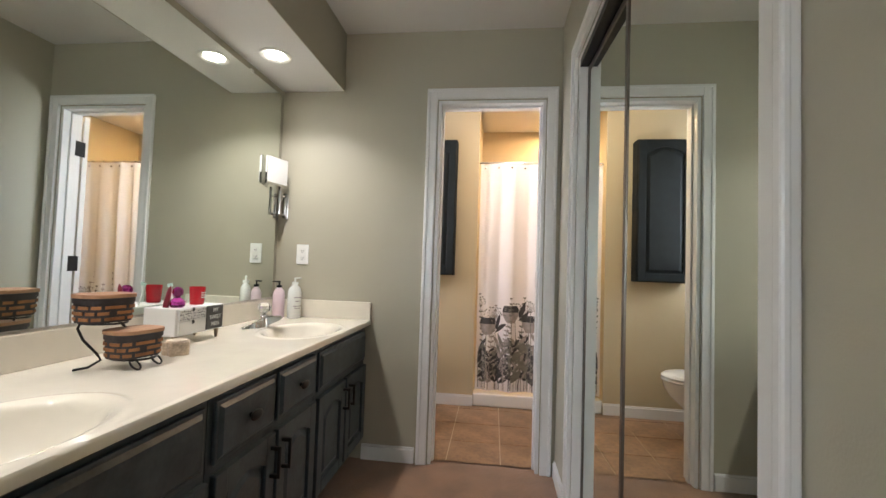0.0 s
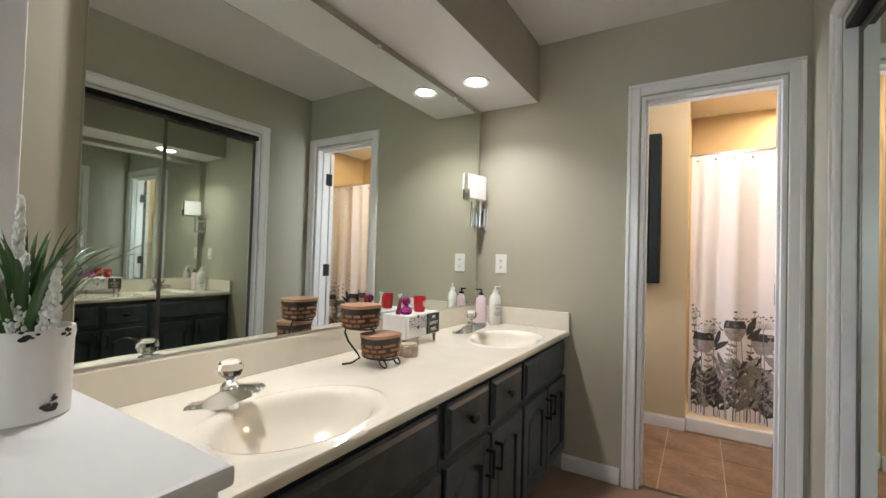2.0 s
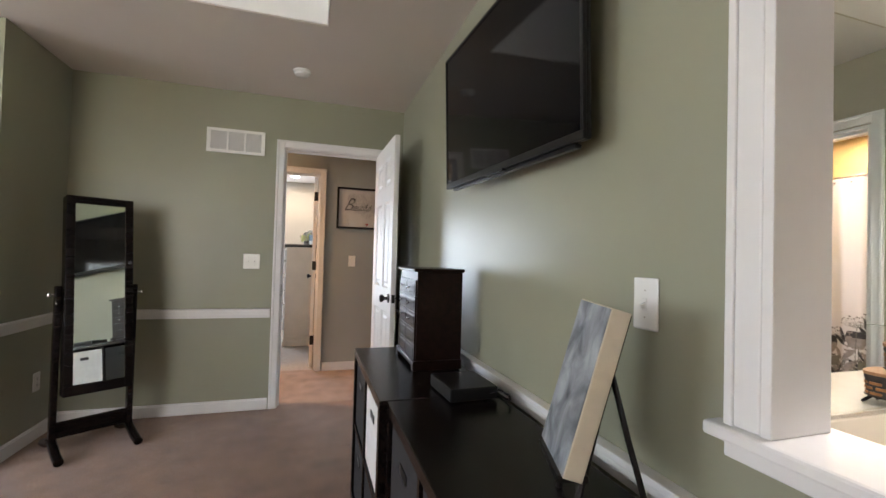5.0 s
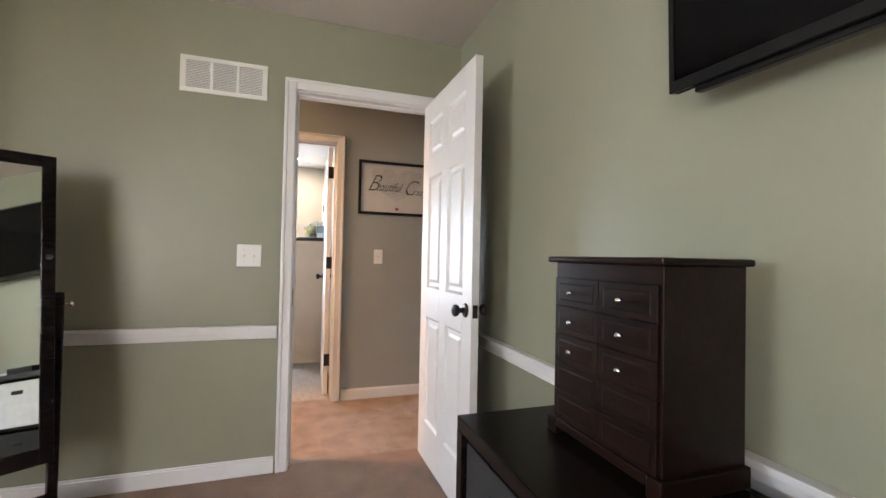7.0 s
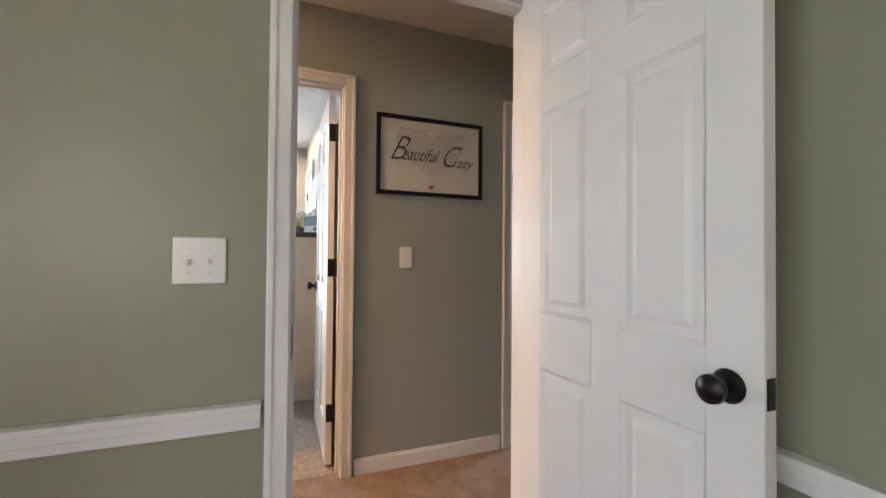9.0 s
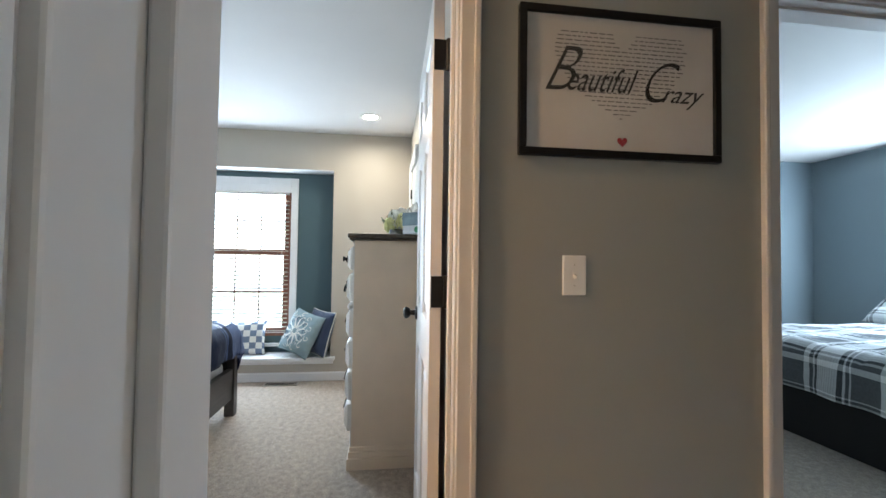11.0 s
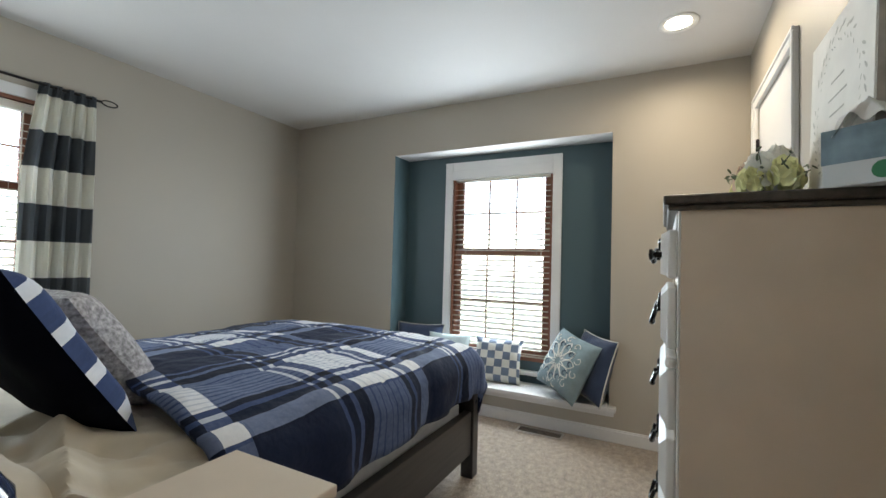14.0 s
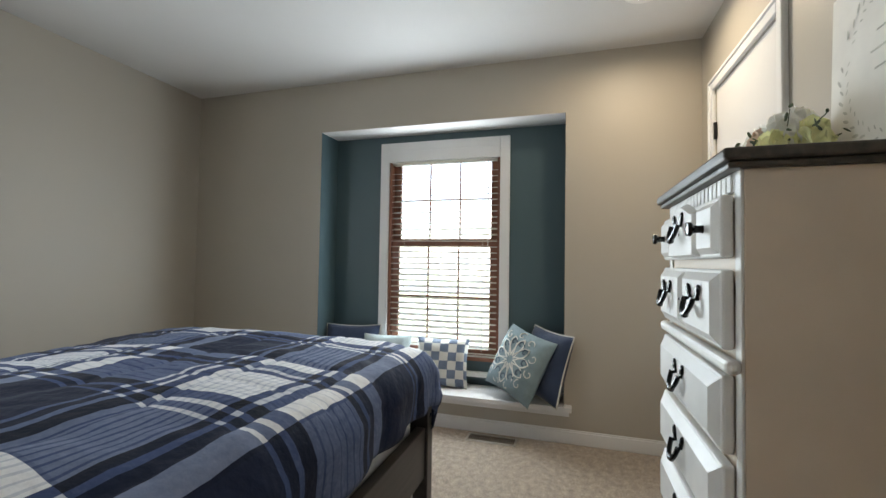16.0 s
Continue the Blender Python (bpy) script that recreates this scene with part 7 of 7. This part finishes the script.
part("base", boxes((-1.65, 0, 0, 0, 2.0, 0.34), bev=0.01), material("black_upholstery", (0.008, 0.008, 0.009), 0.8, var=0.1), b3)
part("mattress", boxes((-1.62, 0.02, 0.34, -0.03, 1.98, 0.58), bev=0.05), mattress_white, b3)
dq = drape(0, 2.0, -1.60, -0.05, 0.63, 0.40, 0.27, 0.03, "quilt", plaid_grey, "grey and white plaid quilt on the north bed", 0.03)
dq.matrix_basis = pose(-7.49, 4.47, 0) @ pose(0, 0, 0, 0, 0, 90) @ Matrix.Identity(4)
cushion("bed_pillow", pose(-7.12, 4.10, 0.67) @ pose(0, 0, 0, -52), 0.6, 0.42, 0.16, (plaid_grey, plaid_grey), "grey plaid pillow on the north bed")


# ---- bathroom ----
porcelain = material("white_porcelain", (0.78, 0.77, 0.74), 0.10, var=0.02, coat=0.3)
to = thing("toilet", "white porcelain toilet with a closed lid", "toilet", pose(-1.0, 3.42, 0) @ Matrix.Diagonal((0.90, 0.92, 0.95, 1)))
part("tank", boxes((0.01, -0.20, 0.40, 0.19, 0.20, 0.74), bev=0.02), porcelain, to, smooth=True)
part("tank_lid", boxes((0.004, -0.21, 0.74, 0.20, 0.21, 0.775), bev=0.010), porcelain, to, smooth=True)


def oval_stack(rows, n=36):
    bm = bmesh.new()
    rings = []
    for cx, rx, ry, z in rows:
        rings.append([bm.verts.new((cx + rx * math.cos(a) * (1 if math.cos(a) > 0 else 0.9), ry * math.sin(a), z)) for a in [2 * math.pi * i / n for i in range(n)]])
    for a, b in zip(rings, rings[1:]):
        for i in range(n):
            bm.faces.new((a[i], a[(i + 1) % n], b[(i + 1) % n], b[i]))
    bm.faces.new(rings[-1]), bm.faces.new(list(reversed(rings[0])))
    return bm


part("bowl", oval_stack(((0.41, 0.175, 0.105, 0), (0.41, 0.17, 0.10, 0.02), (0.41, 0.145, 0.088, 0.09), (0.415, 0.14, 0.088, 0.17), (0.43, 0.185, 0.125, 0.235), (0.445, 0.245, 0.168, 0.30), (0.452, 0.272, 0.186, 0.355), (0.455, 0.28, 0.19, 0.40))), porcelain, to, smooth=True)
part("seat", oval_stack(((0.455, 0.285, 0.190, 0.402), (0.455, 0.292, 0.195, 0.412), (0.455, 0.288, 0.192, 0.424))), porcelain, to, smooth=True)
part("lid", oval_stack(((0.455, 0.285, 0.190, 0.426), (0.455, 0.290, 0.194, 0.436), (0.455, 0.275, 0.182, 0.450), (0.455, 0.2, 0.12, 0.456))), porcelain, to, smooth=True)
part("flush_lever", boxes((0.19, 0.10, 0.68, 0.205, 0.17, 0.695), bev=0.003), chrome, to, "chrome flush lever")

cabinet_black = material("black_slate_paint", (0.007, 0.010, 0.011), 0.6, spec=0.2, var=0.3, scale=14, bump=0.10, bscale=80)
cb = thing("wall_cabinet", "dark slate wall cabinet with arched panel doors", "cabinet", pose(-0.625, 3.80, 1.025))
part("carcass", boxes((0, -0.115, 0, 0.385, -0.001, 1.065), bev=0.003), cabinet_black, cb)
dd = part("door", panel_door(0.375, 1.045, arch=0.05), cabinet_black, cb)
dd.matrix_basis = pose(0.005, -0.116, 0.01)

# Shower: curb, rod, curtain
curb = single("shower_curb", boxes((-0.07, 3.80, 0.0, 1.5, 3.90, 0.10), bev=0.012), porcelain, "white shower curb", "shower")
setting("floor_shower", boxes((-0.07, 3.90, -0.05, 1.5, 4.60, 0.03)), porcelain, "white shower base", "floor")
sc = thing("shower_curtain", "white shower curtain with printed grey meadow flowers", "curtain", pose(-0.065, 3.82, 0))
part("rod", tube(bmesh.new(), [(0.0, 0.035, 1.945), (1.56, 0.035, 1.945)], 0.011, 12), chrome, sc, "chrome rod", True)


def curtain_at(u, z):
    """Place on the hanging cloth, u along it from 0 to 1."""
    hang = min(1, (1.93 - z) / 0.35)
    return Vector((0.012 + 1.44 * u + 0.006 * math.sin(u * 80), 0.020 * math.sin(u * 52 + 1.6 * math.sin(u * 11) + 0.5 * math.sin(z * 2)) * (0.40 + 0.60 * hang) + 0.010 * math.sin(u * 23 + z), z))


cloth_white = bpy.data.materials.new("white_curtain_cloth")
cloth_white.use_nodes = True
cnt = cloth_white.node_tree
cb_ = cnt.nodes["Principled BSDF"]
cb_.inputs["Base Color"].default_value, cb_.inputs["Roughness"].default_value = (0.86, 0.82, 0.82, 1), 0.85
ctr = cnt.nodes.new("ShaderNodeBsdfTranslucent")
ctr.inputs[0].default_value = (0.80, 0.74, 0.70, 1)
cms = cnt.nodes.new("ShaderNodeMixShader")
cms.inputs[0].default_value = 0.15
cnt.links.new(cb_.outputs[0], cms.inputs[1]), cnt.links.new(ctr.outputs[0], cms.inputs[2])
cnt.links.new(cms.outputs[0], cnt.nodes["Material Output"].inputs[0])
bm = bmesh.new()
g = [[bm.verts.new(curtain_at(i / 260, 0.125 + 1.805 * k / 30)) for k in range(31)] for i in range(261)]
for a, b in zip(g, g[1:]):
    for k in range(30):
        bm.faces.new((a[k], b[k], b[k + 1], a[k + 1]))
cloth = part("cloth", bm, cloth_white, sc, smooth=True)
for i in range(14):
    u = 0.022 + i * 0.0735
    p = curtain_at(u, 1.90)
    part("curtain_ring", ball(tube(bmesh.new(), [(p.x, 0.035 + 0.02 * math.sin(a), 1.925 + 0.033 * math.cos(a)) for a in [2 * math.pi * k / 14 for k in range(15)]], 0.0022, 6), (p.x, p.y - 0.006, 1.898), 0.009, 0.005, 0.009, 10), chrome, sc, "chrome hook", True)


inks = {}


def printed(shape, mat):
    """Adds a printed motif, polygons of (u, z) laid 2 mm proud of the cloth, to the sheet of its ink."""
    bm = inks.setdefault(mat.name, (bmesh.new(), mat))[0]
    for poly in shape:
        if min(p[0] for p in poly) < 0.006 or max(p[0] for p in poly) > 0.994 or min(p[1] for p in poly) < 0.128:
            continue
        vs = [bm.verts.new(curtain_at(u, z) + Vector((0, -0.0022, 0))) for u, z in poly]
        if len(vs) > 2:
            bm.faces.new(vs)


def leaf_shape(u, z, length, width, ang):
    """A pointed leaf as a strip of small quads; lengths in metres."""
    out, n = [], 7
    c, s = math.cos(ang), math.sin(ang)
    side = lambda q: width * math.sin(math.pi * min(1, q * 0.96 + 0.02)) ** 0.8 / 2
    pts = []
    for i in range(n + 1):
        q = i / n
        x, y, w = q * length * c, q * length * s, side(q)
        pts.append(((u + (x - s * w) / 1.44, z + y + c * w), (u + (x + s * w) / 1.44, z + y - c * w)))
    for a, b in zip(pts, pts[1:]):
        out.append((a[0], a[1], b[1], b[0]))
    return out


def stem_shape(u, z0, z1, bend, w=0.003):
    out, n = [], 10
    pts = [(u + bend * (i / n) ** 2 / 1.44, z0 + (z1 - z0) * i / n) for i in range(n + 1)]
    for a, b in zip(pts, pts[1:]):
        out.append(((a[0] - w / 2.88, a[1]), (a[0] + w / 2.88, a[1]), (b[0] + w / 2.88, b[1]), (b[0] - w / 2.88, b[1])))
    return out


print_dark = material("charcoal_print", (0.055, 0.05, 0.05), 0.85, var=0.15, scale=30)
print_mid = material("olive_grey_print", (0.20, 0.19, 0.155), 0.85, var=0.2, scale=30)
print_pale = material("pale_taupe_print", (0.36, 0.31, 0.28), 0.85, var=0.2, scale=30)
rg = random.Random(21)


def sprig(u, z0, z1, bend, size):
    """A slim stem with small paired leaves that shrink towards the tip."""
    out = stem_shape(u, z0, z1, bend, 0.003)
    for i in range(12):
        q = 0.30 + 0.70 * i / 11
        a, b = u + bend * q * q / 1.44, z0 + (z1 - z0) * q
        for sd in (-1, 1):
            out += leaf_shape(a, b, size * (1.25 - 0.7 * q), size * 0.42, math.pi / 2 + sd * 0.8)
    return out


def branch(u, z0, z1, bend, size):
    """Pointed leaves in loose pairs along a stem."""
    out = stem_shape(u, z0, z1, bend, 0.005)
    for i in range(5):
        q = 0.25 + 0.72 * i / 4
        a, b = u + bend * q * q / 1.44, z0 + (z1 - z0) * q
        for sd in (-1, 1):
            out += leaf_shape(a, b, size * rg.uniform(0.8, 1.2), size * 0.30, math.pi / 2 + sd * rg.uniform(0.35, 0.85))
    return out


def umbel(u, z0, z1, bend, size):
    """Thin rays that end in dots."""
    out = stem_shape(u, z0, z1, bend, 0.004)
    a, b = u + bend / 1.44, z1
    for i in range(15):
        an = math.pi / 2 + (i - 7) * 0.17
        ll = size * rg.uniform(0.75, 1.1)
        out += leaf_shape(a, b, ll, 0.0025, an) + leaf_shape(a + ll * math.cos(an) / 1.44, b + ll * math.sin(an), 0.013, 0.012, an)
    return out


def cup(u, z, w, h, part_from, part_to):
    """Slices of a bowl shaped blossom between two heights, as level strips."""
    out, n = [], 8
    side = lambda q: w / 2 * (math.sin(math.pi * min(0.93, 0.12 + 0.60 * q)) ** 0.7) / 1.44
    for i in range(n):
        qa, qb = part_from + (part_to - part_from) * i / n, part_from + (part_to - part_from) * (i + 1) / n
        for k in range(6):
            fa, fb = -1 + k / 3, -1 + (k + 1) / 3
            out.append(((u + fa * side(qa), z + h * qa), (u + fb * side(qa), z + h * qa), (u + fb * side(qb), z + h * qb), (u + fa * side(qb), z + h * qb)))
    return out


# A thicket of leaves low down, sprigs and umbels above it, a few large poppies standing over all
for k in range(46):
    u = 0.010 + 0.98 * (k + rg.uniform(-0.4, 0.4)) / 45
    printed(branch(u, 0.13, rg.uniform(0.32, 0.52), rg.uniform(-0.05, 0.05), rg.uniform(0.075, 0.115)), (print_dark, print_mid, print_dark, print_pale)[k % 4])
for k in range(30):
    u = 0.012 + 0.975 * (k + rg.uniform(-0.4, 0.4)) / 29
    top = rg.uniform(0.62, 0.86)
    if k % 3 == 0:
        printed(umbel(u, 0.14, top - 0.08, rg.uniform(-0.03, 0.03), 0.085), print_mid)
    else:
        printed(sprig(u, 0.14, top + 0.08 * (k % 2), rg.uniform(-0.05, 0.05), 0.030), (print_pale, print_mid)[k % 2])
for k in range(8):
    u = 0.055 + 0.118 * k + rg.uniform(-0.015, 0.015)
    z = rg.uniform(0.50, 0.70)
    printed(stem_shape(u, 0.14, z + 0.02, 0.0, 0.007), print_mid)
    for i in range(4):
        printed(leaf_shape(u, 0.20 + 0.075 * i, 0.12, 0.062, math.pi / 2 + (0.75 if i % 2 else -0.75)), print_mid)
    printed(cup(u, z, 0.125, 0.135, 0.0, 0.62), print_pale)
    printed(cup(u, z, 0.125, 0.135, 0.62, 1.0), print_dark)
    printed(leaf_shape(u + 0.045, z + 0.04, 0.13, 0.036, 1.25) + leaf_shape(u + 0.045, z + 0.02, 0.11, 0.034, 0.75), print_dark)

for pbm, pmat in inks.values():
    tagged(part("printed_meadow", pbm, pmat, cloth, "printed meadow leaves and flowers"), kind="stuff")

# Bathroom floor tiles, 31 cm square with recessed joints
tile_me = mesh("tile", boxes((0.002, 0.002, -0.008, 0.303, 0.303, 0.0), bev=0.0015), tile_tan)
fb = bpy.data.objects["floor_bathroom"]
for i in range(0, 10):
    for j in range(4):
        x, y = -1.395 + i * 0.306 + 0.003, 2.835 + j * 0.306 - 0.26
        if x > -1.30 and x + 0.3 < 1.55 and y > 2.80 - 0.27:
            t = new("tile", tile_me)
            t.parent = fb
            t.matrix_basis = pose(x, y + 0.235, 0.0, 0, 0, 0)

# The yard and a pale house across the street
setting("road", boxes((-32, -60, -0.449, -26, 60, -0.44)), material("asphalt", (0.06, 0.06, 0.06), 0.9, var=0.2, scale=2), "grey asphalt street", "road")
hs = thing("house", "pale house with a grey roof across the street", "house", pose(-48, -6, -0.45))
part("wall", boxes((-6, -8, 0, 0, 8, 5.2)), material("pale_siding", (0.80, 0.79, 0.77), 0.8, var=0.03), hs)
bm = bmesh.new()
rv = [bm.verts.new(c) for c in ((-6.5, -8.5, 5.2), (0.5, -8.5, 5.2), (0.5, 8.5, 5.2), (-6.5, 8.5, 5.2), (-3, -8.5, 8.0), (-3, 8.5, 8.0))]
for f in ((0, 1, 4), (1, 2, 5, 4), (2, 3, 5), (3, 0, 4, 5), (3, 2, 1, 0)):
    bm.faces.new([rv[i] for i in f])
part("roof", bm, material("grey_shingle", (0.45, 0.44, 0.44), 0.9, var=0.15, scale=3), hs)
for y in (-5.5, -2, 3, 6):
    for z in (1.0, 3.6):
        part("window", boxes((0.0, y - 0.6, z, 0.04, y + 0.6, z + 1.2), bev=0.02), material("house_pane", (0.25, 0.27, 0.29), 0.2), hs)
